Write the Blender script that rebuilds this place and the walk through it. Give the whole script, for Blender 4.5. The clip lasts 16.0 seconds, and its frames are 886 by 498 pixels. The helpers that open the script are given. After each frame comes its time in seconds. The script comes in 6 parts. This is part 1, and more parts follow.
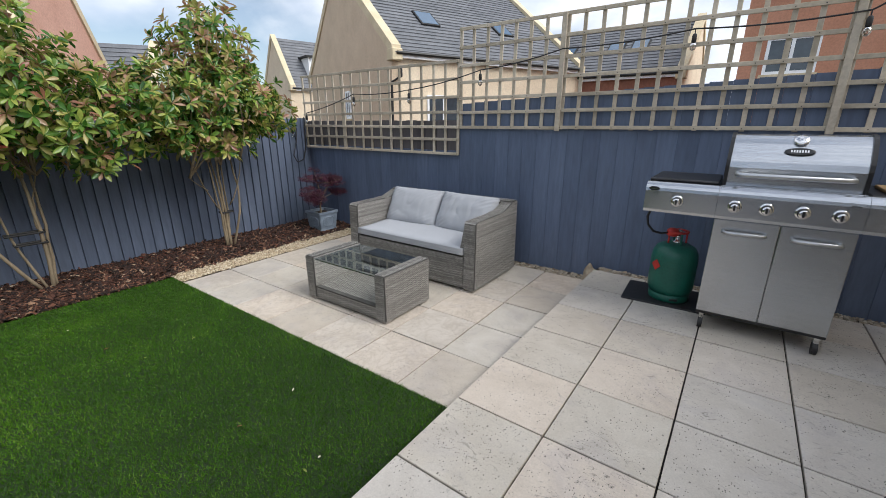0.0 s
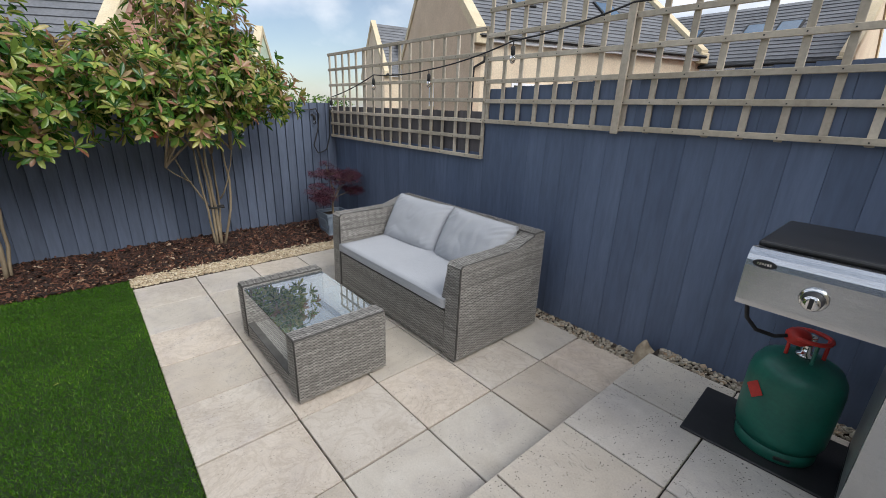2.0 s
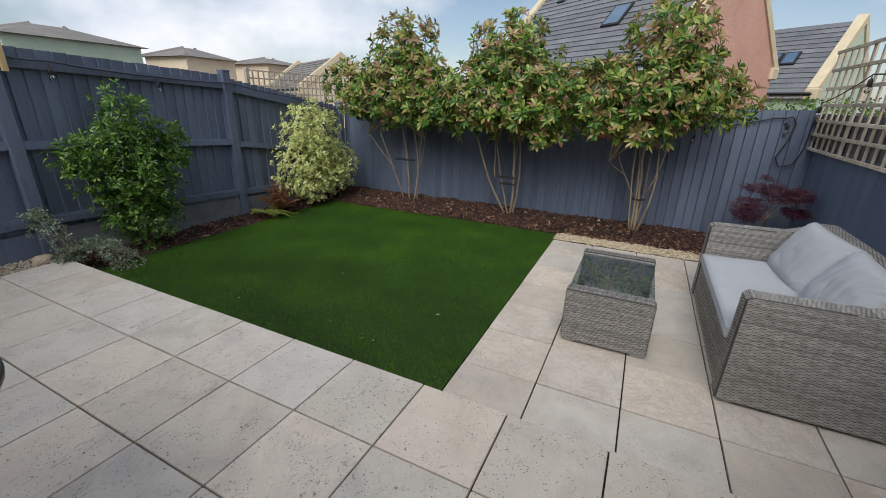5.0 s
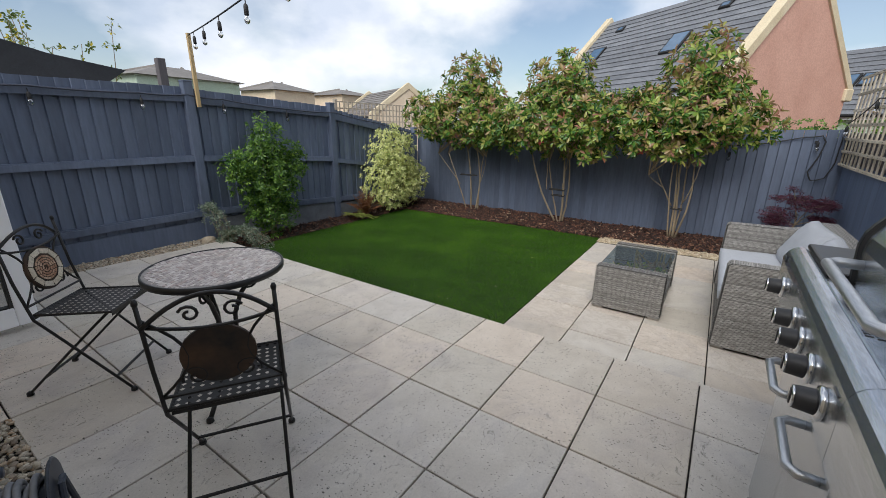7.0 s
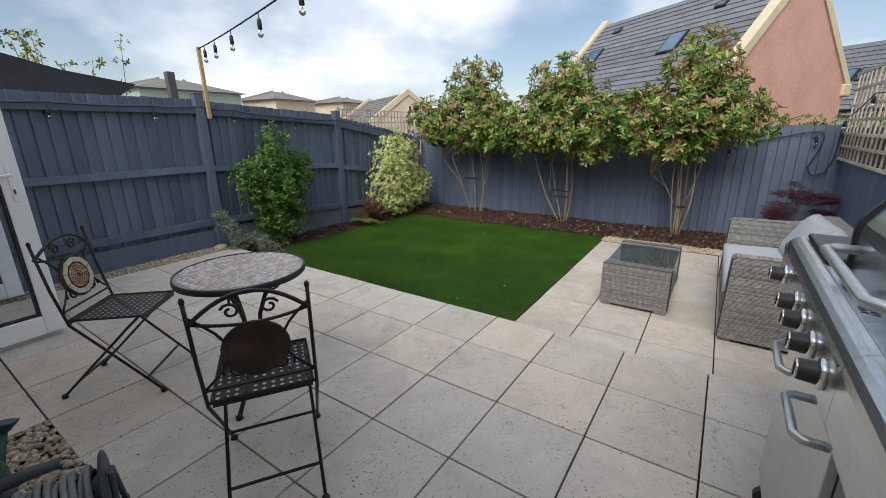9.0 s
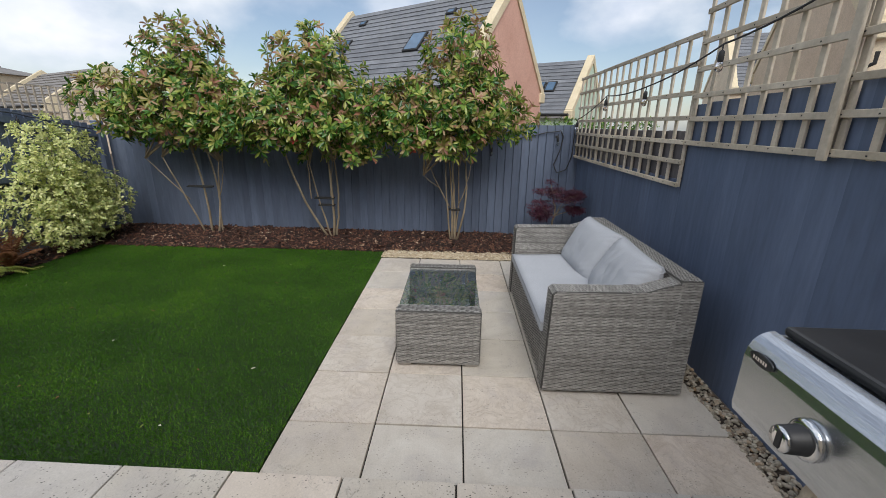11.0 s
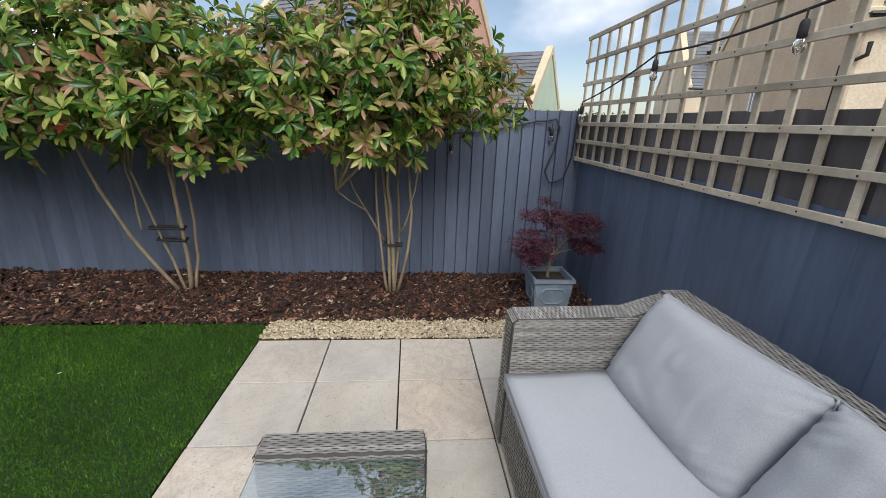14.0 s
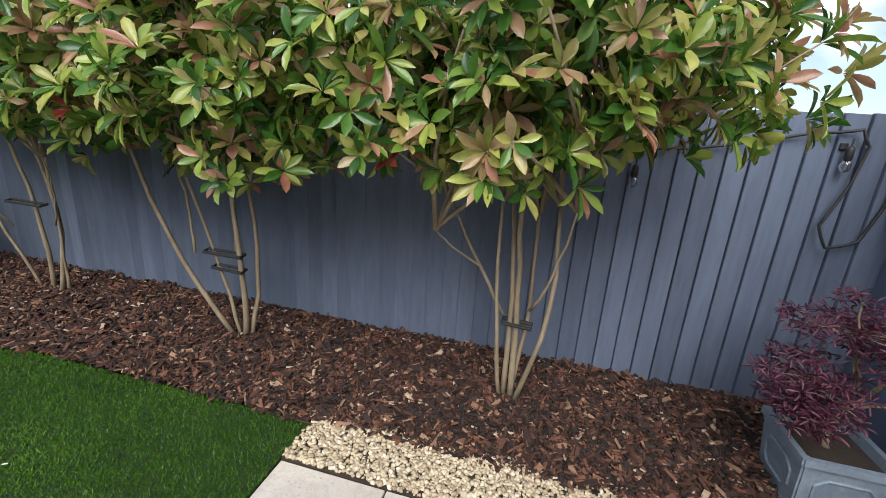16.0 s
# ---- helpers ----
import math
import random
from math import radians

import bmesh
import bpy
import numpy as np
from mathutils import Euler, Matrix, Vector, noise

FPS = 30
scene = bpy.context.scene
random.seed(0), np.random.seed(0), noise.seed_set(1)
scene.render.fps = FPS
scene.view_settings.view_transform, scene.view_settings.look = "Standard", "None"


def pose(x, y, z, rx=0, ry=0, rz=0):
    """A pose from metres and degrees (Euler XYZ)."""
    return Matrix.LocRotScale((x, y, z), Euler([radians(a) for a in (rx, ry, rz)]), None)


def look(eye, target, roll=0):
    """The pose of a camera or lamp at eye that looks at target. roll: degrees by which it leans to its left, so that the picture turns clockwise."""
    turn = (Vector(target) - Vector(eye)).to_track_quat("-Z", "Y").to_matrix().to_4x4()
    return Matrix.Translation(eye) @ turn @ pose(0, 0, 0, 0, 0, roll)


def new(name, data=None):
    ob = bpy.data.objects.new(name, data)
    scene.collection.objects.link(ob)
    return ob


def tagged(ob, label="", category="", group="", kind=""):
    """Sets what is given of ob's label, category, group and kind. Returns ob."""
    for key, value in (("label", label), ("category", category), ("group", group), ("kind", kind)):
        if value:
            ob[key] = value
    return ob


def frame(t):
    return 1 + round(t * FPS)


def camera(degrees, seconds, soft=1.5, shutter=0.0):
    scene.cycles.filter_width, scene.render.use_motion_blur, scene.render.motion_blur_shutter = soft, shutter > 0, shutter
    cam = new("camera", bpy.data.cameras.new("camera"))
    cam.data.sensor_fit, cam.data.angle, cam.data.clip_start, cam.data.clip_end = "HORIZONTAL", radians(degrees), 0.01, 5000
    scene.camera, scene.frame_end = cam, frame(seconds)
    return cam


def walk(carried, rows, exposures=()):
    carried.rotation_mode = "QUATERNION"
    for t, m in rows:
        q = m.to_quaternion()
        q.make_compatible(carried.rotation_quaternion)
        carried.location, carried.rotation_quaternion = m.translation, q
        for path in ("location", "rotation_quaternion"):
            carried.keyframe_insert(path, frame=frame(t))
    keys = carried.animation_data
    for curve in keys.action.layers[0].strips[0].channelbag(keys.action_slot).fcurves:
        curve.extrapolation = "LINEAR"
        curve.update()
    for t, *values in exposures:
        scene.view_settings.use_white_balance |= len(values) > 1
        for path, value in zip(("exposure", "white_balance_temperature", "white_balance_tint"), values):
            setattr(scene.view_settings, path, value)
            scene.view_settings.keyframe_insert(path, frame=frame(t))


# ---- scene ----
cam = camera(95.1, 16.0, soft=0.6)
PATH = [
    (0, (0.947, -1.422, 1.309), (-0.175, 0.121, 0.71), -0.1),
    (0.5, (0.846, -1.088, 1.3), (-0.259, 0.466, 0.696), -0.1),
    (1, (0.811, -0.701, 1.285), (-0.375, 0.791, 0.679), 1.9),
    (1.5, (0.761, -0.386, 1.291), (-0.522, 1.016, 0.667), 2.9),
    (2, (0.753, -0.073, 1.328), (-0.669, 1.174, 0.678), 2.0),
    (2.5, (0.77, 0.207, 1.304), (-0.847, 1.171, 0.629), 3.4),
    (3, (0.738, 0.404, 1.29), (-1.025, 1.029, 0.58), 4.3),
    (3.5, (0.842, 0.575, 1.311), (-1.017, 0.601, 0.572), 3.7),
    (4, (1.02, 0.682, 1.322), (-0.808, 0.369, 0.574), 2.8),
    (4.5, (1.29, 0.718, 1.355), (-0.484, 0.18, 0.603), 2.2),
    (5, (1.515, 0.836, 1.377), (-0.171, 0.008, 0.69), 1.2),
    (5.2, (1.599, 0.893, 1.378), (-0.054, -0.013, 0.709), 1.1),
    (7.3, (2.528, 1.289, 1.356), (0.952, 0.204, 0.773), 0.3),
    (7.5, (2.586, 1.31, 1.363), (1.011, 0.224, 0.78), -0.2),
    (8, (2.654, 1.338, 1.372), (1.078, 0.25, 0.794), -0.5),
    (8.5, (2.642, 1.327, 1.379), (1.067, 0.235, 0.808), -0.7),
    (9, (2.535, 1.249, 1.358), (0.953, 0.162, 0.796), -0.8),
    (9.5, (2.275, 1.115, 1.337), (0.587, 0.199, 0.776), -0.0),
    (10, (1.963, 0.993, 1.329), (0.132, 0.415, 0.768), 0.3),
    (10.2, (1.836, 0.954, 1.348), (-0.033, 0.526, 0.778), 0.1),
    (12.3, (0.266, 0.859, 1.327), (-1.642, 0.939, 0.731), 2.3),
    (12.5, (0.129, 0.887, 1.337), (-1.778, 0.981, 0.743), 2.4),
    (13, (-0.209, 0.91, 1.338), (-2.115, 1.02, 0.745), 2.2),
    (13.5, (-0.473, 0.931, 1.282), (-2.38, 1.06, 0.692), 2.0),
    (14, (-0.759, 0.978, 1.239), (-2.661, 1.124, 0.639), 2.0),
    (14.5, (-1.05, 0.988, 1.28), (-2.946, 1.125, 0.658), 2.1),
    (15, (-1.413, 1.012, 1.23), (-3.31, 0.903, 0.607), 4.3),
    (15.5, (-1.73, 0.991, 1.214), (-3.604, 0.657, 0.6), 3.6),
    (16, (-2.0, 0.897, 1.163), (-3.86, 0.417, 0.607), 3.9),
]
walk(cam, [(t, look(eye, target, roll)) for t, eye, target, roll in PATH],
     exposures=[(0, 0.22), (1.5, 0.16), (3.5, -0.02), (5, -0.12), (8, 0.1), (9, 0.06), (10, -0.06), (12.5, 0.1), (14.5, 0.18), (15.2, 0.28), (16, 0.60)])

# ---- sky, sun ----
SUN_ELEV, SUN_AZ = radians(45), radians(8)   # azimuth measured from +x towards +y
world = bpy.data.worlds.new("cloudy_sky")
scene.world = world
world.use_nodes = True
wn, wl = world.node_tree.nodes, world.node_tree.links
wn.clear()
w_out = wn.new("ShaderNodeOutputWorld")
w_bg = wn.new("ShaderNodeBackground")
w_sky = wn.new("ShaderNodeTexSky")
w_sky.sky_type = "NISHITA"
w_sky.sun_disc = False
w_sky.sun_elevation = SUN_ELEV
w_sky.sun_rotation = radians(90) - SUN_AZ
w_co = wn.new("ShaderNodeTexCoord")
w_map = wn.new("ShaderNodeMapping")
w_map.inputs["Scale"].default_value = (1.0, 1.0, 1.7)
w_map.inputs["Location"].default_value = (3.1, 1.7, 0.4)
w_n1 = wn.new("ShaderNodeTexNoise")
w_n1.inputs["Scale"].default_value = 2.6
w_n1.inputs["Detail"].default_value = 9
w_n1.inputs["Roughness"].default_value = 0.48
w_ramp = wn.new("ShaderNodeValToRGB")
w_ramp.color_ramp.elements[0].position = 0.38
w_ramp.color_ramp.elements[0].color = (0.12, 0.12, 0.12, 1)
w_ramp.color_ramp.elements[1].position = 0.55
w_n2 = wn.new("ShaderNodeTexNoise")
w_n2.inputs["Scale"].default_value = 4.2
w_n2.inputs["Detail"].default_value = 6
w_cl = wn.new("ShaderNodeValToRGB")
w_cl.color_ramp.elements[0].position = 0.38
w_cl.color_ramp.elements[0].color = (6.2, 6.9, 8.2, 1)
w_cl.color_ramp.elements[1].position = 0.62
w_cl.color_ramp.elements[1].color = (9.4, 9.6, 10.0, 1)
w_mix = wn.new("ShaderNodeMix")
w_mix.data_type = "RGBA"
wl.new(w_co.outputs["Generated"], w_map.inputs["Vector"])
wl.new(w_map.outputs["Vector"], w_n1.inputs["Vector"])
wl.new(w_map.outputs["Vector"], w_n2.inputs["Vector"])
wl.new(w_n1.outputs["Fac"], w_ramp.inputs["Fac"])
wl.new(w_n2.outputs["Fac"], w_cl.inputs["Fac"])
wl.new(w_ramp.outputs["Color"], w_mix.inputs["Factor"])
wl.new(w_sky.outputs["Color"], w_mix.inputs["A"])
wl.new(w_cl.outputs["Color"], w_mix.inputs["B"])
wl.new(w_mix.outputs["Result"], w_bg.inputs["Color"])
w_bg.inputs["Strength"].default_value = 0.114
wl.new(w_bg.outputs["Background"], w_out.inputs["Surface"])

sun_data = bpy.data.lights.new("sun", "SUN")
sun_data.energy, sun_data.angle, sun_data.color = 2.75, radians(42), (1.0, 0.975, 0.94)
sun = new("sun", sun_data)
sun_from = Vector((math.cos(SUN_ELEV) * math.cos(SUN_AZ), math.cos(SUN_ELEV) * math.sin(SUN_AZ), math.sin(SUN_ELEV)))
sun.matrix_world = look(sun_from * 30, (0, 0, 0))

# ---- materials ----


def nodes_of(name):
    m = bpy.data.materials.new(name)
    m.use_nodes = True
    return m, m.node_tree.nodes, m.node_tree.links, m.node_tree.nodes["Principled BSDF"]


def where(n, l, scale=(1, 1, 1), shuffle=True):
    """World position, shifted for each object, stretched by scale."""
    geo = n.new("ShaderNodeNewGeometry")
    mp = n.new("ShaderNodeMapping")
    mp.inputs["Scale"].default_value = scale
    l.new(geo.outputs["Position"], mp.inputs["Vector"])
    if shuffle:
        info = n.new("ShaderNodeObjectInfo")
        mul = n.new("ShaderNodeMath")
        mul.operation = "MULTIPLY"
        mul.inputs[1].default_value = 31.0
        l.new(info.outputs["Random"], mul.inputs[0])
        l.new(mul.outputs[0], mp.inputs["Location"])
    return mp.outputs["Vector"]


def noise_node(n, l, vec, scale, detail=4, rough=0.5, warp=0.0):
    t = n.new("ShaderNodeTexNoise")
    t.inputs["Scale"].default_value = scale
    t.inputs["Detail"].default_value = detail
    t.inputs["Roughness"].default_value = rough
    t.inputs["Distortion"].default_value = warp
    l.new(vec, t.inputs["Vector"])
    return t.outputs["Fac"]


def ramp(n, l, fac, stops):
    r = n.new("ShaderNodeValToRGB")
    el = r.color_ramp.elements
    while len(el) < len(stops):
        el.new(0.5)
    for e, (p, c) in zip(el, stops):
        e.position = p
        e.color = (*c, 1) if len(c) == 3 else c
    l.new(fac, r.inputs["Fac"])
    return r.outputs["Color"]


def mixed(n, l, a, b, fac, mode="MIX"):
    m = n.new("ShaderNodeMix")
    m.data_type, m.blend_type = "RGBA", mode
    for sock, v in (("A", a), ("B", b), ("Factor", fac)):
        if isinstance(v, (int, float)):
            m.inputs[sock].default_value = v
        elif isinstance(v, tuple):
            m.inputs[sock].default_value = (*v, 1)
        else:
            l.new(v, m.inputs[sock])
    return m.outputs["Result"]


def bumped(n, l, bsdf, height, strength, distance):
    b = n.new("ShaderNodeBump")
    b.inputs["Strength"].default_value = strength
    b.inputs["Distance"].default_value = distance
    l.new(height, b.inputs["Height"])
    l.new(b.outputs["Normal"], bsdf.inputs["Normal"])


def brightness_by(n, l, colour, source, low, high):
    """Scales a colour between low and high by a random value."""
    mr = n.new("ShaderNodeMapRange")
    mr.inputs["To Min"].default_value = low
    mr.inputs["To Max"].default_value = high
    l.new(source, mr.inputs["Value"])
    return mixed(n, l, colour, mr.outputs["Result"], 1.0, "MULTIPLY")


def surface(name, dark, light, scale=6.0, fine=60.0, rough=0.6, metal=0.0, bump=0.2, depth=0.002, stretch=(1, 1, 1), vary=(1, 1), islands=False, spec=0.5):
    """Two scales of colour variation, fine relief and a random tint by object or by island."""
    m, n, l, b = nodes_of(name)
    v = where(n, l, stretch)
    big, small = noise_node(n, l, v, scale, 5, 0.55, 0.4), noise_node(n, l, v, fine, 4, 0.6)
    c = ramp(n, l, big, [(0.3, dark), (0.7, light)])
    c = mixed(n, l, c, ramp(n, l, small, [(0.3, (0.72, 0.72, 0.72)), (0.65, (1.1, 1.1, 1.1))]), 0.55, "MULTIPLY")
    if vary != (1, 1):
        src = n.new("ShaderNodeNewGeometry").outputs["Random Per Island"] if islands else n.new("ShaderNodeObjectInfo").outputs["Random"]
        c = brightness_by(n, l, c, src, *vary)
    l.new(c, b.inputs["Base Color"])
    b.inputs["Roughness"].default_value = rough
    b.inputs["Metallic"].default_value = metal
    b.inputs["Specular IOR Level"].default_value = spec
    if bump:
        bumped(n, l, b, small, bump, depth)
    return m


def slab_material(name, dark, mid, light, grime, vein):
    m, n, l, b = nodes_of(name)
    v = where(n, l)
    w = where(n, l, shuffle=False)
    big = noise_node(n, l, v, 3.2, 6, 0.6, 1.2)
    riven = noise_node(n, l, v, 9, 6, 0.55, 2.2)
    fine = noise_node(n, l, v, 140, 3, 0.6)
    c = ramp(n, l, big, [(0.25, dark), (0.5, mid), (0.75, light)])
    info = n.new("ShaderNodeObjectInfo").outputs["Random"]
    c = brightness_by(n, l, c, info, 0.91, 1.05)
    tint = ramp(n, l, info, [(0.0, (1.0, 0.97, 0.93)), (0.35, (1.0, 1.0, 0.97)), (0.7, (0.96, 0.98, 1.0)), (1.0, (1.03, 0.98, 0.93))])
    c = mixed(n, l, c, tint, 1.0, "MULTIPLY")
    c = mixed(n, l, c, ramp(n, l, fine, [(0.3, (0.84, 0.84, 0.84)), (0.7, (1.07, 1.07, 1.07))]), 0.6, "MULTIPLY")
    # some slabs are deeply riven, with brown veins
    veins = ramp(n, l, noise_node(n, l, v, 4, 7, 0.6, 3.0), [(0.44, (1.08, 1.06, 1.04)), (0.50, (0.66, 0.58, 0.48)), (0.56, (1.04, 1.02, 1.0))])
    c = mixed(n, l, c, mixed(n, l, c, veins, 1.0, "MULTIPLY"), ramp(n, l, info, [(0.70, (0, 0, 0)), (0.76, (vein, vein, vein))]))
    # cool grey damp stains
    stain = ramp(n, l, noise_node(n, l, w, 2.6, 5, 0.6, 1.0), [(0.50, (0, 0, 0)), (0.66, (0.55, 0.55, 0.55))])
    c = mixed(n, l, c, mixed(n, l, c, (0.80, 0.80, 0.86), 1.0, "MULTIPLY"), stain)
    # algae and dirt: broken streaks and dark lichen specks of two sizes
    streak = noise_node(n, l, where(n, l, (9, 15, 9), False), 1.5, 9, 0.75, 2.0)
    patch = noise_node(n, l, w, 2.3, 4, 0.55)
    m1 = ramp(n, l, streak, [(0.56, (0, 0, 0)), (0.63, (1, 1, 1))])
    m2 = ramp(n, l, patch, [(0.42, (0, 0, 0)), (0.62, (1, 1, 1))])
    mask = mixed(n, l, m1, m2, 1.0, "MULTIPLY")
    mask = mixed(n, l, mask, (grime * 0.8, grime * 0.8, grime * 0.8), 1.0, "MULTIPLY")
    c = mixed(n, l, c, (0.15, 0.142, 0.125), mask)
    for cells, low, high, gate in ((36, 0.15, 0.22, 0.50), (84, 0.19, 0.27, 0.46)):
        speck = n.new("ShaderNodeTexVoronoi")
        speck.inputs["Scale"].default_value = cells
        l.new(where(n, l, (1.0, 0.62, 1.0), False), speck.inputs["Vector"])
        ragged = mixed(n, l, speck.outputs["Distance"], noise_node(n, l, w, cells * 3, 3, 0.6), 0.16)
        s1 = ramp(n, l, ragged, [(low, (1, 1, 1)), (high, (0, 0, 0))])
        s2 = ramp(n, l, noise_node(n, l, w, 4.5 + cells * 0.05, 4, 0.6), [(gate, (0, 0, 0)), (gate + 0.09, (1, 1, 1))])
        sm = mixed(n, l, mixed(n, l, s1, s2, 1.0, "MULTIPLY"), (grime, grime, grime), 1.0, "MULTIPLY")
        c = mixed(n, l, c, (0.055, 0.052, 0.045), sm)
    l.new(c, b.inputs["Base Color"])
    b.inputs["Roughness"].default_value = 0.68
    b.inputs["Specular IOR Level"].default_value = 0.35
    bumped(n, l, b, mixed(n, l, riven, fine, 0.25), 0.35, 0.006)
    return m


def leaf_material(name, stops, gloss=0.35, mottle=None):
    """Leaf colour picked leaf by leaf; light shines through a little."""
    m, n, l, b = nodes_of(name)
    geo = n.new("ShaderNodeNewGeometry")
    c = ramp(n, l, geo.outputs["Random Per Island"], stops)
    v = where(n, l, shuffle=False)
    c = mixed(n, l, c, ramp(n, l, noise_node(n, l, v, 30, 3), [(0.3, (0.7, 0.7, 0.7)), (0.7, (1.2, 1.2, 1.2))]), 0.6, "MULTIPLY")
    if mottle:
        c = mixed(n, l, c, mottle, ramp(n, l, noise_node(n, l, v, 55, 2), [(0.55, (0, 0, 0)), (0.63, (1, 1, 1))]))
    l.new(c, b.inputs["Base Color"])
    b.inputs["Roughness"].default_value = gloss
    tr = n.new("ShaderNodeBsdfTranslucent")
    l.new(c, tr.inputs["Color"])
    mx = n.new("ShaderNodeMixShader")
    mx.inputs["Fac"].default_value = 0.36
    l.new(b.outputs["BSDF"], mx.inputs[1])
    l.new(tr.outputs["BSDF"], mx.inputs[2])
    l.new(mx.outputs["Shader"], n["Material Output"].inputs["Surface"])
    return m


def glass_material(name, tint=(0.9, 0.97, 0.95), rough=0.0, ior=1.5):
    """Clear sheet glass."""
    m, n, l, b = nodes_of(name)
    b.inputs["Base Color"].default_value = (*tint, 1)
    b.inputs["Transmission Weight"].default_value = 1.0
    b.inputs["Roughness"].default_value = rough
    b.inputs["IOR"].default_value = ior
    return m


def courses_material(name, dark, light, pitch, rough=0.55):
    """Roof tiles too far off to tell apart along a course: tone varies tile by tile."""
    m, n, l, b = nodes_of(name)
    v = where(n, l)
    c = ramp(n, l, noise_node(n, l, v, 1.2, 4), [(0.3, dark), (0.7, light)])
    c = brightness_by(n, l, c, n.new("ShaderNodeObjectInfo").outputs["Random"], 0.9, 1.1)
    c = mixed(n, l, c, ramp(n, l, noise_node(n, l, v, 14, 4), [(0.35, (0.8, 0.8, 0.8)), (0.65, (1.15, 1.15, 1.15))]), 0.7, "MULTIPLY")
    l.new(c, b.inputs["Base Color"])
    b.inputs["Roughness"].default_value = rough
    return m


FENCE = surface("fence_paint", (0.092, 0.118, 0.175), (0.140, 0.173, 0.245), 2.4, 30, 0.62, 0, 0.35, 0.003, (1, 1, 0.16), (0.86, 1.1))
FENCE_SIDE = surface("fence_paint_deep_blue", (0.086, 0.117, 0.188), (0.138, 0.180, 0.274), 2.6, 34, 0.55, 0, 0.4, 0.003, (1, 1, 0.14), (0.95, 1.05))
FENCE_RAW = surface("fence_weathered_brown_grey", (0.095, 0.088, 0.095), (0.160, 0.146, 0.152), 3, 40, 0.8, 0, 0.3, 0.003, (1, 1, 0.15), (0.85, 1.1))
TIMBER = surface("trellis_timber", (0.42, 0.36, 0.27), (0.66, 0.585, 0.475), 5, 70, 0.75, 0, 0.3, 0.002, (0.5, 1, 0.5), (0.8, 1.12))
TIMBER_NEW = surface("pale_timber", (0.46, 0.33, 0.16), (0.60, 0.45, 0.25), 5, 60, 0.65, 0, 0.2, 0.001, (1, 1, 0.1))
SLAB_UP = slab_material("terrace_slab_stone", (0.50, 0.452, 0.395), (0.570, 0.520, 0.460), (0.630, 0.582, 0.522), 0.92, 0.06)
SLAB_LOW = slab_material("patio_slab_stone", (0.49, 0.436, 0.372), (0.565, 0.510, 0.445), (0.63, 0.58, 0.515), 0.40, 0.30)
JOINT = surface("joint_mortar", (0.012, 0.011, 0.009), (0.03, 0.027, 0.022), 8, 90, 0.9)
# Backing kept near-black; its colour carries the shade between the blades.
TURF_BASE = surface("turf_backing_gap_shade", (0.008, 0.022, 0.003), (0.014, 0.034, 0.004), 2, 90, 0.8, 0, 0.6, 0.006)
SOIL = surface("soil", (0.03, 0.022, 0.016), (0.06, 0.042, 0.03), 6, 60, 0.9, 0, 0.6, 0.01)
CONCRETE = surface("concrete_grey", (0.14, 0.15, 0.17), (0.22, 0.235, 0.26), 4, 60, 0.85, 0, 0.4, 0.004)
ROCK = surface("sandstone_rock", (0.34, 0.27, 0.19), (0.55, 0.47, 0.35), 9, 70, 0.85, 0, 0.6, 0.006)
# Dark core: the shade in the gaps between strands is put into its colour.
WICKER_BACK = surface("wicker_core_gap_shade", (0.065, 0.062, 0.058), (0.10, 0.097, 0.09), 8, 70, 0.8)
CUSHION = surface("cushion_fabric", (0.40, 0.415, 0.445), (0.445, 0.46, 0.49), 2.5, 260, 0.85, 0, 0.18, 0.0008, spec=0.2)
DARK_STEEL = surface("dark_satin_steel", (0.16, 0.17, 0.185), (0.21, 0.22, 0.24), 3, 30, 0.34, 1.0, 0.05, 0.0005, (1, 1, 22))
STEEL = surface("brushed_steel", (0.50, 0.525, 0.56), (0.58, 0.605, 0.64), 3, 30, 0.27, 1.0, 0.04, 0.0005, (1, 1, 22))
STEEL_DULL = surface("satin_steel", (0.52, 0.53, 0.54), (0.60, 0.61, 0.62), 3, 30, 0.42, 1.0, 0.05, 0.0005, (1, 1, 22))
CHROME = surface("chrome", (0.72, 0.72, 0.72), (0.8, 0.8, 0.8), 4, 40, 0.12, 1.0, 0)
BLACK_METAL = surface("black_enamel", (0.012, 0.012, 0.013), (0.022, 0.022, 0.024), 8, 60, 0.35, 0.0, 0.05, 0.0005)
BLACK_PLASTIC = surface("black_plastic", (0.015, 0.015, 0.016), (0.028, 0.028, 0.03), 8, 80, 0.5)
IRON = surface("wrought_iron", (0.010, 0.010, 0.011), (0.022, 0.021, 0.02), 12, 120, 0.45, 0.3, 0.2, 0.0006)
RUST = surface("rusty_iron_disc", (0.010, 0.011, 0.011), (0.075, 0.040, 0.022), 7, 60, 0.6, 0.2, 0.3, 0.001)
GAS_GREEN = surface("gas_bottle_green", (0.008, 0.105, 0.075), (0.012, 0.14, 0.10), 6, 60, 0.38, 0, 0.1, 0.001)
RED = surface("red_plastic", (0.42, 0.02, 0.015), (0.55, 0.035, 0.025), 9, 60, 0.45)
WHITE_PVC, pn, pl, pb = nodes_of("white_upvc")
pl.new(ramp(pn, pl, noise_node(pn, pl, where(pn, pl), 3, 4), [(0.3, (0.86, 0.88, 0.91)), (0.7, (0.90, 0.915, 0.935))]), pb.inputs["Base Color"])
pb.inputs["Roughness"].default_value = 0.3
